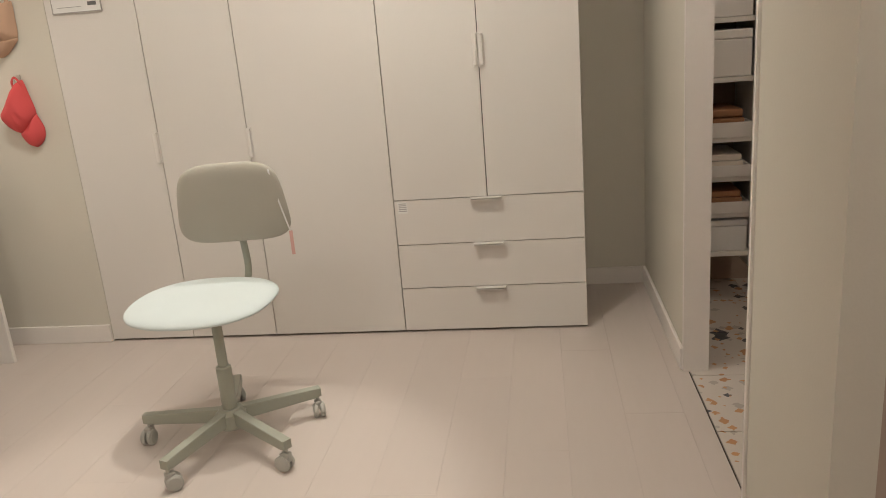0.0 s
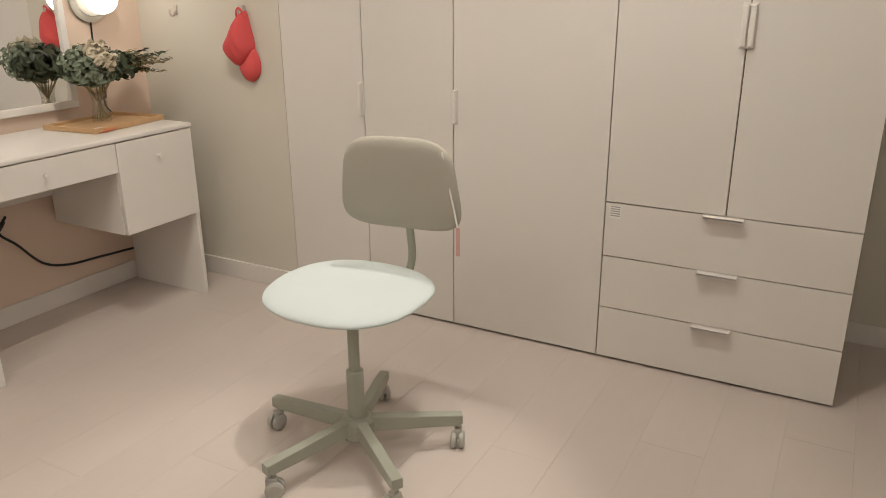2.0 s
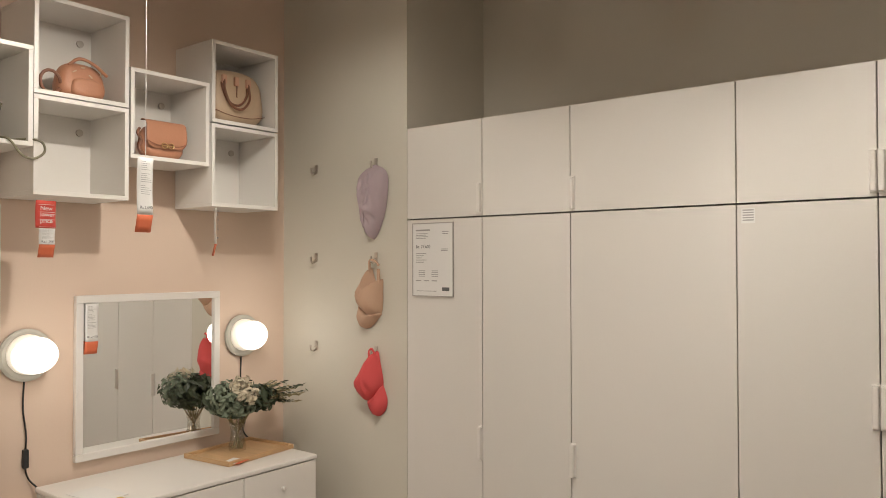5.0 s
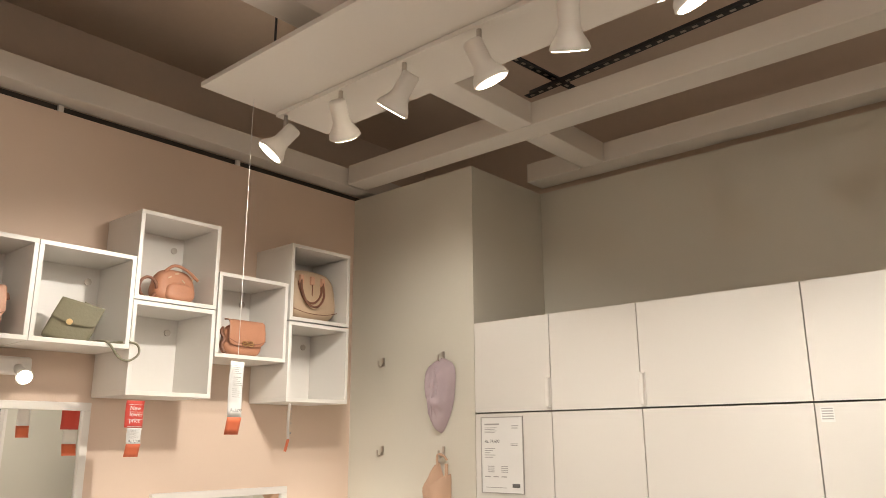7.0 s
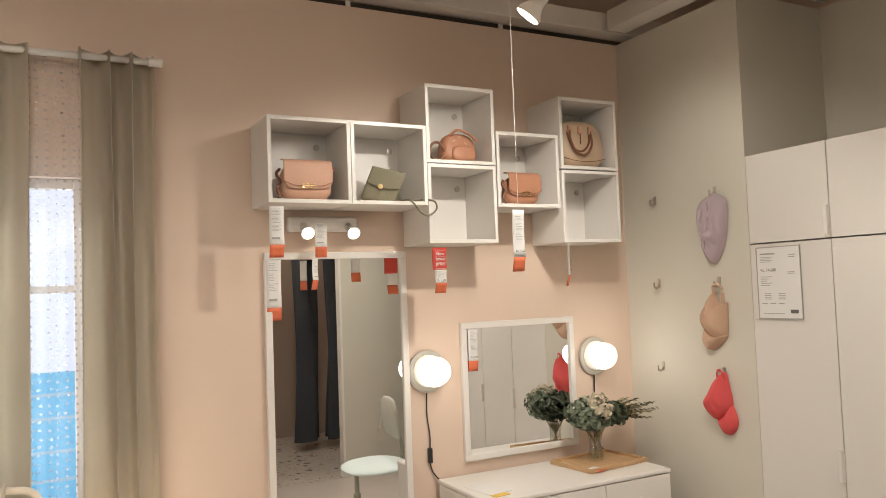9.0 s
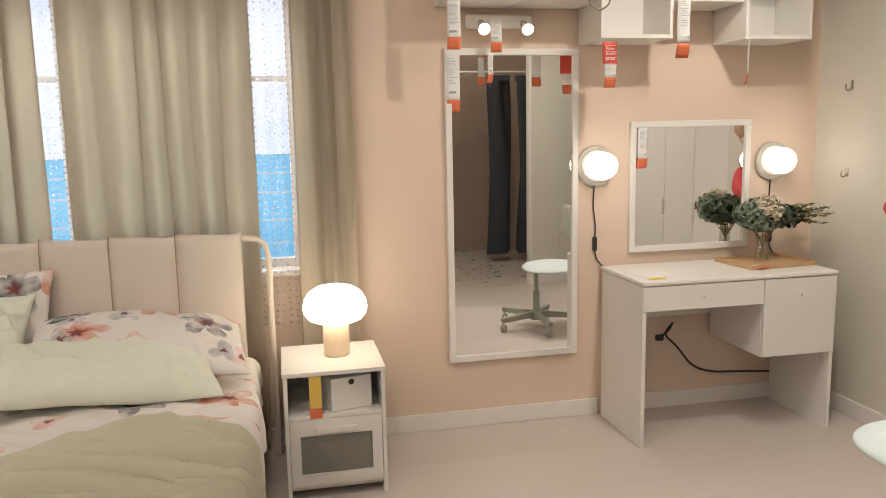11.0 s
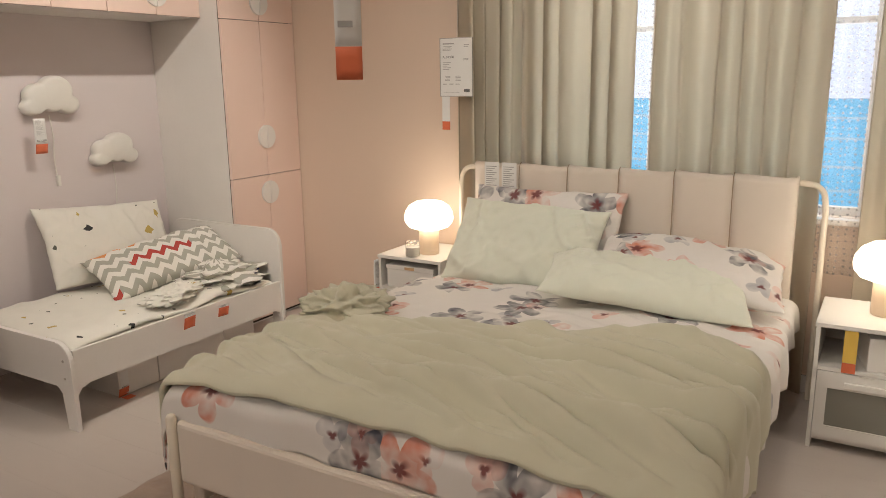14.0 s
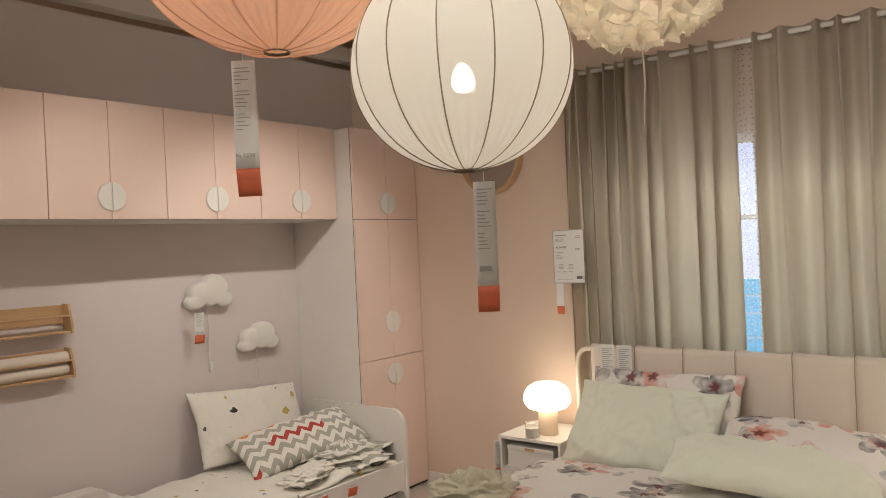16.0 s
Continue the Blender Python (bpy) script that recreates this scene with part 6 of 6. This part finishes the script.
# ---- night stand things ----
t = thing("storage_box", (-0.36, -2.53, 0.351), "white cardboard box with a round hole", "storage box", "", 12)
part("box", box(-0.10, 0.10, -0.085, 0.085, 0, 0.135, 0.003), M_WHITE, t)
# near-black disc on the front paints the shade inside a finger hole
part("hole", lathe([(0.012, 0), (0.012, 0.001), (0.002, 0.0012)], 18, pose(0.1002, 0.0, 0.115, 0, 90, 0)), M_GAP, t, "dark disc painted as shade in the finger hole")
t = thing("shelf_tag", (-0.228, -2.655, 0.51), "yellow and orange price strip on the night stand", "price tag", "", 90)
part("paper", box(-0.024, 0.024, -0.001, 0, -0.13, 0.0), M_YELLOW, t)
part("red_end", box(-0.024, 0.024, -0.0012, 0, -0.172, -0.131), M_ORANGE, t)
t = thing("candle", (-0.44, -4.80, 0.5305), "white candle in a clear glass jar", "candle")
part("jar", lathe([(0.036, 0), (0.04, 0.004), (0.043, 0.085), (0.040, 0.085), (0.037, 0.008), (0.002, 0.006)], 28, None, False), M_THINGLASS, t, "", True).visible_shadow = False
part("wax", lathe([(0.002, 0.0065), (0.0355, 0.0065), (0.038, 0.055), (0.002, 0.056)], 24), M_TRIM, t)
t = thing("storage_box", (-0.55, -4.81, 0.351), "white lidded box on the night stand shelf", "storage box")
part("box", box(-0.13, 0.13, -0.15, 0.15, 0, 0.10, 0.003), M_WHITE, t)
part("lid", box(-0.133, 0.133, -0.153, 0.153, 0.101, 0.125, 0.003), M_WHITE, t)
part("label_holder", box(0.1335, 0.136, -0.03, 0.03, 0.105, 0.12), M_WOOD, t)

# ---- on the lilac wall ----
M_CLOUD = mat("white_lamp_plastic", (0.74, 0.71, 0.66), 0.5, 0.02)


def cloud_lamp(xc, z0, w, h, label):
    t = thing("cloud_lamp", (xc, LY, z0), label, "wall lamp", "cloud wall lamps")
    pts = []
    lobes = ((-0.30, 0.30, 0.21), (-0.10, 0.62, 0.30), (0.20, 0.50, 0.26), (0.36, 0.26, 0.17))
    n = 72
    for k in range(n):
        a = 2 * math.pi * k / n
        d = Vector((math.cos(a), math.sin(a)))
        o = Vector((0.0, 0.35))
        best = 0.0
        for lx, lz, r in lobes:
            c = Vector((lx, lz)) - o
            b2 = c.dot(d)
            disc = b2 * b2 - (c.length_squared - r * r)
            if disc > 0:
                best = max(best, b2 + disc ** 0.5)
        p = o + d * max(best, 0.2)
        pts.append((p.x * w, max(p.y, 0.08) * h / 0.92))
    bm = bmesh.new()
    rings = []
    for y, s in ((0.006, 0.96), (0.02, 1.0), (0.05, 0.99), (0.068, 0.93), (0.074, 0.80)):
        rings.append([bm.verts.new((x * s, y, h * 0.45 + (z - h * 0.45) * s)) for x, z in pts])
    for a, b2 in zip(rings, rings[1:]):
        for i in range(n):
            bm.faces.new((a[i], a[(i + 1) % n], b2[(i + 1) % n], b2[i]))
    bm.faces.new(rings[-1])
    bmesh.ops.recalc_face_normals(bm, faces=bm.faces)
    part("body", bm, M_CLOUD, t, "", True)
    part("cord", tube(arc([(0.0, 0.012, 0.02), (-0.01, 0.01, -0.10), (0.0, 0.01, -0.22), (-0.012, 0.01, -0.36)], 5), 0.003, 6), M_CLOUD, t, "white cord")
    part("switch", box(-0.018, 0.002, 0.004, 0.022, -0.36, -0.30, 0.004), M_CLOUD, t)
    return t


cloud_lamp(0.50, 1.30, 0.31, 0.225, "white plastic cloud wall lamp, unlit")
cloud_lamp(0.15, 1.005, 0.29, 0.20, "smaller white plastic cloud wall lamp, unlit")


def spice_rack(z, rolled):
    t = thing("wooden_rack", (1.55, LY, z), "small light wood wall rack", "wall rack", "wooden wall racks")
    for x in (-0.21, 0.198):
        part("end_panel", outline_at([(0.0, 0.0), (0.095, 0.0), (0.095, 0.04), (0.06, 0.15), (0.0, 0.15)], 0.012, x), M_WOOD, t)
    part("shelf", box(-0.197, 0.197, 0.0, 0.09, 0.004, 0.014, 0.001), M_WOOD, t)
    part("back_panel", box(-0.197, 0.197, 0.001, 0.010, 0.05, 0.145, 0.001), M_WOOD, t)
    part("front_rod", tube([(-0.2, 0.085, 0.09), (0.21, 0.085, 0.09)], 0.006, 10), M_WOOD, t)
    if rolled:
        for k, (y, zz) in enumerate(((0.045, 0.045), (0.05, 0.105))):
            r = thing("paper_roll", (1.55, LY + y, z + zz), "rolled white cloth in the wooden rack", "roll", "rolls in the rack")
            part("roll", lathe([(0.002, -0.188), (0.028, -0.188), (0.03, -0.18), (0.03, 0.18), (0.028, 0.188), (0.002, 0.188)], 20, pose(0, 0, 0, 0, 90, 0)), M_CREAM, r, "", True)
    return t


def outline_at(pts, d, x):
    bm = outline(pts, d, "x", 0.001)
    bmesh.ops.transform(bm, matrix=Matrix.Translation((x, 0, 0)), verts=bm.verts)
    return bm


spice_rack(1.275, False)
spice_rack(1.05, True)
t = thing("wall_clock", (WX, -5.24, 2.17), "round wall clock with taupe face and wooden hoop frame", "clock")
part("frame", lathe([(0.202, 0.0), (0.225, 0.0), (0.225, 0.05), (0.221, 0.055), (0.208, 0.055), (0.202, 0.05), (0.202, 0.0)], 64, pose(0.002, 0, 0, 0, 90, 0), False), M_WOOD, t, "thin wood hoop frame")
part("dial", lathe([(0.002, 0.0), (0.203, 0.0), (0.203, 0.012), (0.002, 0.0121)], 56, pose(0.002, 0, 0, 0, 90, 0)), M_DIAL, t, "plain taupe dial")
for ln, w, deg in ((0.12, 0.006, 80), (0.085, 0.008, -150)):
    bm = box(0.0165, 0.0185, -w / 2, w / 2, -0.02, ln, 0.0005)
    bmesh.ops.transform(bm, matrix=Matrix.Rotation(radians(-deg), 4, "X"), verts=bm.verts)
    part("hand", bm, M_INK, t)
part("hub", lathe([(0.008, 0.0), (0.008, 0.006), (0.002, 0.007)], 16, pose(0.0145, 0, 0, 0, 90, 0)), M_INK, t)

# ---- child table and chair ----
t = thing("child_table", (1.72, -6.16, 0), "low white child table against the lilac wall", "table")
wp("tabletop", box(1.275, 2.12, -6.42, -5.915, 0.452, 0.472, 0.004), M_TRIM, t)
wp("side_panel", box(1.29, 1.308, -6.41, -5.925, 0.02, 0.4515, 0.003), M_TRIM, t)
wp("side_panel", box(2.085, 2.103, -6.41, -5.925, 0.02, 0.4515, 0.003), M_TRIM, t)
wp("stretcher", box(1.309, 2.084, -6.38, -6.365, 0.25, 0.44, 0.002), M_TRIM, t)
for y in (-6.38, -5.96):
    wp("foot", box(1.284, 1.314, y - 0.02, y + 0.02, 0.0, 0.0195, 0.004), M_TRIM, t)
    wp("foot", box(2.08, 2.11, y - 0.02, y + 0.02, 0.0, 0.0195, 0.004), M_TRIM, t)
c = thing("child_chair", (1.71, -5.90, 0), "chunky white plastic child chair with slatted back", "chair")
r = 0.05
w2, z0, z1 = 0.185, 0.47, 0.645
pts = []
for cx, cz, a0 in ((w2 - r, z1 - r, 0), (-w2 + r, z1 - r, 90), (-w2 + r, z0 + r, 180), (w2 - r, z0 + r, 270)):
    pts += [(cx + r * math.cos(radians(a0 + 15 * k)), cz + r * math.sin(radians(a0 + 15 * k))) for k in range(7)]
bm = outline(pts, 0.035, "y", 0.008)
bmesh.ops.transform(bm, matrix=Matrix.Translation((0, 0.13, 0)), verts=bm.verts)
part("top_rail", bm, M_TRIM, c)
for x in (-0.11, 0.0, 0.11):
    part("slat", box(x - 0.024, x + 0.024, 0.137, 0.162, 0.27, 0.472, 0.006), M_TRIM, c)
part("seat", box(-0.17, 0.17, -0.16, 0.165, 0.25, 0.29, 0.015, 3), M_TRIM, c)
for x in (-0.14, 0.14):
    for y in (-0.13, 0.14):
        part("leg", lathe([(0.034, 0), (0.036, 0.01), (0.026, 0.255)], 16, Matrix.Translation((x, y, 0))), M_TRIM, c, "", True)
price_tag((1.55, -5.752, 0.49), 0.05, (0.02, 0.055), 200, "orange tag on the child chair")

# ---- closet behind the doorway ----
su = thing("closet_shelf", (3.05, 0.38, 0), "white open closet shelf filled with folded things", "shelf")
for x in (2.66, 2.925):
    wp("side_panel", box(x, x + 0.018, 0.22, 0.578, 0.16, 2.2, 0.002), M_WHITE, su)
for z in (0.225, 0.40, 0.56, 0.73, 0.98, 1.22, 1.5, 1.8):
    wp("shelf", box(2.679, 2.924, 0.225, 0.578, z, z + 0.02, 0.001), M_WHITE, su)
M_CARD = mat("brown_cardboard", (0.30, 0.14, 0.065), 0.7, 0.15)


def closet_tray(z, h, material, label):
    """A shallow pull-out tray with a white rim and folded goods inside."""
    t = thing("closet_tray", (2.80, 0.39, z), label, "tray", "trays on the closet shelf")
    part("bottom", box(-0.11, 0.11, -0.165, 0.15, 0.0, 0.008, 0.001), M_CARD, t)
    part("front", box(-0.112, 0.112, -0.175, -0.166, 0.0, h * 0.42, 0.002), M_TRIM, t, "white tray front")
    for x in (-0.112, 0.104):
        part("side", box(x, x + 0.008, -0.165, 0.15, 0.0, h * 0.42, 0.001), M_TRIM, t)
    for k in range(3):
        part("folded_cloth", box(-0.095 + 0.004 * k, 0.095 - 0.006 * k, -0.15 + 0.006 * k, 0.13, 0.009 + k * h * 0.24, 0.006 + (k + 1) * h * 0.24, 0.006), material, t, "folded textile")
    return t


for z, h, m_, lab in ((0.421, 0.12, M_CARD, "white tray of brown folded things"), (0.581, 0.12, M_CREAM, "white tray of cream folded textiles"), (0.751, 0.15, M_CARD, "white tray with brown boxes")):
    closet_tray(z, h, m_, lab)
for z, h, m_, lab in ((0.246, 0.14, M_PAPER, "white fabric storage box"), (1.001, 0.19, M_WHITE, "white storage box"), (1.241, 0.12, M_WHITE, "white storage box")):
    c = thing("closet_box", (2.80, 0.395, z), lab + " on the closet shelf", "storage box", "boxes on the closet shelf")
    part("box", box(-0.11, 0.11, -0.155, 0.155, 0.0, h * 0.8, 0.006), m_, c)
    part("lid", box(-0.1115, 0.1115, -0.157, 0.157, h * 0.8 + 0.001, h, 0.005), m_, c)
rl = thing("clothes_rail", (3.9, -0.3, 2.1), "white clothes rail in the closet", "clothes rail")
wp("rail", tube([(3.9, -1.6, 2.10), (3.9, 0.5, 2.10)], 0.012, 10), M_WHITE, rl)
for y in (-1.5, -0.6, 0.4):
    wp("hanger_rod", tube([(3.9, y, 2.10), (4.72, y, 2.10)], 0.006, 8), M_WHITE, rl)
M_DENIM = mat("dark_grey_trouser_cloth", (0.05, 0.055, 0.065), 0.9, 0.15, 6, 0.2, 300)
for y, rz in ((-0.36, 5), (-0.03, -8)):
    t = thing("trousers", (3.9, y, 2.05), "dark grey trousers hanging on the rail", "trousers", "hanging trousers", rz)
    for s in (-1, 1):
        def leg(u, v, s=s):
            a = 2 * math.pi * u
            wv = 0.085 + 0.05 * v + 0.008 * math.sin(3 * a + 4 * v)
            return (s * 0.06 * (0.5 + v) + 0.045 * math.sin(a), s * 0.04 + wv * math.cos(a) * 0.9 + 0.02 * math.sin(4 * v + s), -v * 1.95)
        part("leg", sheet(leg, 24, 20, (0.4, 1.9), True), M_DENIM, t)
    part("waistband", box(-0.07, 0.07, -0.12, 0.12, -0.05, 0.01, 0.01), M_DENIM, t)
    part("hook", tube([(0, 0, 0.01), (0, 0, 0.045)], 0.003, 6), M_STEEL, t)
# fixture and point lamp added out of view to brighten the closet
tl = thing("closet_fill_lamp", (3.4, -0.9, 2.9), "unseen round ceiling lamp, added to light the closet", "ceiling lamp")
part("stem", tube([(0, 0, 0.13), (0, 0, 0.655)], 0.008, 8), M_BEAM, tl)
part("disc", lathe([(0.002, 0), (0.14, 0), (0.15, 0.02), (0.15, 0.14)], 28), M_GLOWLAMP, tl)
point_lamp("closet_fill_glow", (3.4, -0.9, 2.75), 18, 0.12)

M_PINKTIP = mat("pink_ribbon", (0.62, 0.36, 0.32), 0.7, 0.05)
# ribbon label on the desk chair
t = thing("chair_tag", (1.118, -0.672, 0.875), "thin paper ribbon hanging from the chair back", "tag")
solid(part("ribbon", sheet(lambda u, v: (0.006 * (u - 0.5) + 0.05 * v ** 1.5, 0.012 * math.sin(3 * v), -0.22 * v), 2, 14, (0.01, 0.2)), M_PAPER, t), 0.0006)
part("ribbon_tip", box(0.046, 0.058, -0.003, -0.002, -0.30, -0.215), M_PINKTIP, t, "pale pink end of the ribbon")


# ---- ruffled pendant ----
t = thing("pendant_lamp", (1.545, -3.20, 2.235), "white ruffled paper pendant, lit", "pendant lamp")
rng = random.Random(5)
N = 260
for k in range(N):
    z = 1 - 2 * (k + 0.5) / N
    a = k * 2.39996
    d = Vector(((1 - z * z) ** 0.5 * math.cos(a), (1 - z * z) ** 0.5 * math.sin(a), z))
    p = Vector((d.x * 0.205, d.y * 0.205, d.z * 0.165))
    q = d.to_track_quat("Z", "Y") @ Euler((rng.uniform(-0.5, 0.5), rng.uniform(-0.5, 0.5), rng.uniform(0, 6.28))).to_quaternion()
    s = rng.uniform(0.026, 0.038)
    bm = bmesh.new()
    rim = []
    c0 = bm.verts.new(p - d * 0.012)
    for i in range(9):
        b2 = 2 * math.pi * i / 9
        rim.append(bm.verts.new(p + q @ Vector((s * math.cos(b2), s * math.sin(b2), 0.010 * math.sin(3 * b2 + k) + rng.uniform(-0.003, 0.006)))))
    for i in range(9):
        bm.faces.new((c0, rim[i], rim[(i + 1) % 9]))
    part("ruffle", bm, M_FEATHER, t)
part("bulb", lathe([(0.002, -0.04), (0.03, -0.02), (0.035, 0.0), (0.03, 0.02), (0.012, 0.05)], 18), M_BULB, t, "", True)
part("cord", tube([(0, 0, 0.05), (0, 0, 0.79)], 0.003, 6), M_WHITE, t)
solid(part("ribbon", sheet(lambda u, v: ((u - 0.5) * 0.01, 0.004 * math.sin(4 * v), -0.165 - 0.22 * v), 2, 12, (0.01, 0.2)), M_CREAM, t, "cream hanging ribbon"), 0.0008)
for at, watts in (((1.931, -3.422, 1.992), 1.05), ((2.098, -3.80, 2.30), 1.4), ((1.545, -3.20, 2.235), 1.4)):
    point_lamp("pendant_glow", (at[0], at[1], at[2] + 0.03), watts, 0.035, (1.0, 0.95, 0.86))
lantern((1.931, -3.422, 1.992), 0.228, 0.94, 14, M_LANTERN, "round cream fabric lantern with dark ribs, lit", 0.015, M_RIB)
lantern((2.098, -3.80, 2.30), 0.30, 0.78, 14, M_LANTPINK, "salmon pink fabric lantern with gathered base, lit", 0.035, M_LANTPINK)


# ---- ceiling spot board ----
board = thing("spot_board", (1.2, -1.12, 2.85), "white ceiling board with a row of spotlights", "light board")
wp("panel", box(-0.02, 2.4, -1.425, -0.87, 2.85, 2.868, 0.002), M_BEAM, board)
wp("rail", box(0.0, 2.38, -1.128, -1.093, 2.832, 2.8495, 0.002), M_BEAM, board)
for x in (0.3, 1.2, 2.1):
    for y in (-1.36, -0.94):
        wp("hanger", tube([(x, y, 2.868), (x, y, 3.04)], 0.004, 6), M_BLACKM, board)


def spotlight(x, y, z, aim, rise=0.0):
    s = thing("spotlight", (x, y, z), "white track spotlight with glowing face", "spotlight", "track spotlights")
    part("stem", tube([(0, 0, rise), (0, 0, -0.07)], 0.008, 10), M_STEEL, s)
    d = (Vector(aim) - Vector((x, y, z - 0.08))).normalized()
    m = Matrix.Translation((0, 0, -0.085)) @ d.to_track_quat("-Z", "Y").to_matrix().to_4x4()
    part("head", lathe([(0.002, 0.05), (0.025, 0.05), (0.029, 0.045), (0.029, -0.02), (0.034, -0.035), (0.051, -0.062), (0.055, -0.076), (0.051, -0.079)], 28, m), M_BEAM, s, "", True)
    part("face", lathe([(0.002, -0.0792), (0.049, -0.0792), (0.047, -0.081), (0.002, -0.0815)], 28, m), M_BULB, s, "glowing lamp face")
    return Vector((x, y, z - 0.085)) + d * 0.12


AIMS = ((0.036, (-0.82, -2.1, 1.2), 7, 95), (0.335, (-0.3, 0.1, 1.2), 22, 105), (0.633, (-0.82, -1.25, 0.9), 52, 106), (0.932, (1.5, 0.0, 0.4), 24, 105), (1.23, (0.5, 0.0, 0.5), 16, 105), (1.53, (2.3, -0.2, 0.6), 46, 110), (1.84, (-0.82, -2.4, 0.9), 17, 95))
for x, aim, watts, angle in AIMS:
    p = spotlight(x, -1.11, 2.832, aim)
    spot_lamp("spot_beam", p, aim, watts, angle, 0.75, 0.025)
# extra spotlight hidden in the void, added for the chair's light pool and shadow
p = spotlight(1.2, -0.47, 3.3, (1.0, -1.3, 0.0), 0.252)
spot_lamp("spot_beam", p, (1.0, -1.3, 0.0), 105, 34, 0.6, 0.010)
# board out of view: one spot follows a chair shadow, the rest are fill
board3 = thing("spot_board", (1.6, -3.0, 2.9), "unseen white ceiling board with spotlights added over the middle", "light board")
wp("panel", box(0.6, 2.8, -3.2, -2.7, 2.95, 2.968, 0.002), M_BEAM, board3)
for x, aim, watts, angle in ((0.9, (-0.82, -3.4, 1.0), 25, 110), (0.75, (0.9, -0.5, 0.1), 34, 75), (2.1, (2.4, -0.3, 0.8), 30, 115), (2.6, (0.6, -3.9, 0.5), 18, 125)):
    p = spotlight(x, -2.95, 2.949, aim)
    spot_lamp("spot_beam", p, aim, watts, angle, 0.8, 0.025)
board2 = thing("spot_board", (1.6, -5.0, 2.9), "white ceiling board with spotlights above the beds", "light board")
wp("panel", box(0.2, 3.2, -4.95, -4.45, 2.95, 2.968, 0.002), M_BEAM, board2)
for x, aim, watts, angle in ((0.5, (0.3, -6.4, 0.6), 62, 80), (1.2, (0.1, -3.7, 0.5), 33, 115), (1.9, (1.0, -6.4, 0.7), 50, 80), (2.6, (0.8, -3.5, 0.4), 28, 125), (3.0, (-0.82, -5.0, 1.3), 32, 100)):
    p = spotlight(x, -4.70, 2.949, aim)
    spot_lamp("spot_beam", p, aim, watts, angle, 0.8, 0.025)
# daylight behind the drawn curtains, from outside above and below the opening
for z in (2.38, 0.58):
    d = bpy.data.lights.new("window_daylight", "AREA")
    d.shape, d.size, d.size_y, d.energy, d.color = "RECTANGLE", 1.9, 0.25, 36, (0.82, 0.93, 1.0)
    ob = new("window_daylight", d)
    ob.matrix_world = look((WX - 0.28, -3.64, z), (WX + 0.12, -3.64, 1.49))
# unseen area lamp added as fill from the open shop side
d = bpy.data.lights.new("shop_side_fill", "AREA")
d.shape, d.size, d.size_y, d.energy, d.color = "RECTANGLE", 3.0, 1.2, 28, WARM
ob = new("shop_side_fill", d)
ob.matrix_world = look((5.2, -3.9, 2.75), (1.0, -3.2, 1.0))


# ---- flooring ----
def plank_grid(parent):
    rng = random.Random(4)
    w, ln = 0.193, 1.285
    x, col = WX + 0.002, 0
    while x < RX:
        off = (col * 0.41) % 1.0 * ln
        y = LY - off
        while y < 0.57:
            y0, y1 = max(y, LY + 0.001), min(y + ln, 0.578)
            x1 = min(x + w, RX)
            if x1 > 2.53 and y1 > -1.82:
                if x < 2.53:
                    part("plank", box(x + 0.0002, 2.534, max(y0, -1.8), y1, -0.012, 0.0), M_FLOOR, parent)
                y1 = min(y1, -1.801)
            if y1 - y0 > 0.02:
                bm = bmesh.new()
                e = 0.0003
                add_box(bm, x + 0.0002, x1 - 0.0002, y0 + 0.0002, y1 - 0.0002, -0.012, 0.0, e, 1)
                part("plank", bm, M_FLOOR, parent)
            y += ln
        x += w
        col += 1


fl = tagged(link_mesh("floor", box(WX - 0.02, RX, LY, 0.58, -0.02, -0.013), M_GAP), "white-washed laminate plank floor", "floor", "", "structure")
tz = tagged(link_mesh("closet_floor", box(2.535, 4.72, -1.70, 0.58, -0.0128, -0.006), M_GAP), "terrazzo tile floor of the closet", "floor", "", "structure")
T = 0.4
for i in range(6):
    for j in range(6):
        x0, y0 = 2.54 + i * T, -1.70 + j * T
        x1, y1 = min(x0 + T - 0.003, 4.72), min(y0 + T - 0.003, 0.58)
        if x1 - x0 > 0.02 and y1 - y0 > 0.02:
            part("tile", box(x0, x1, y0, y1, -0.0059, 0.001, 0.0008, 1), M_TERRAZZO, tz)
plank_grid(fl)
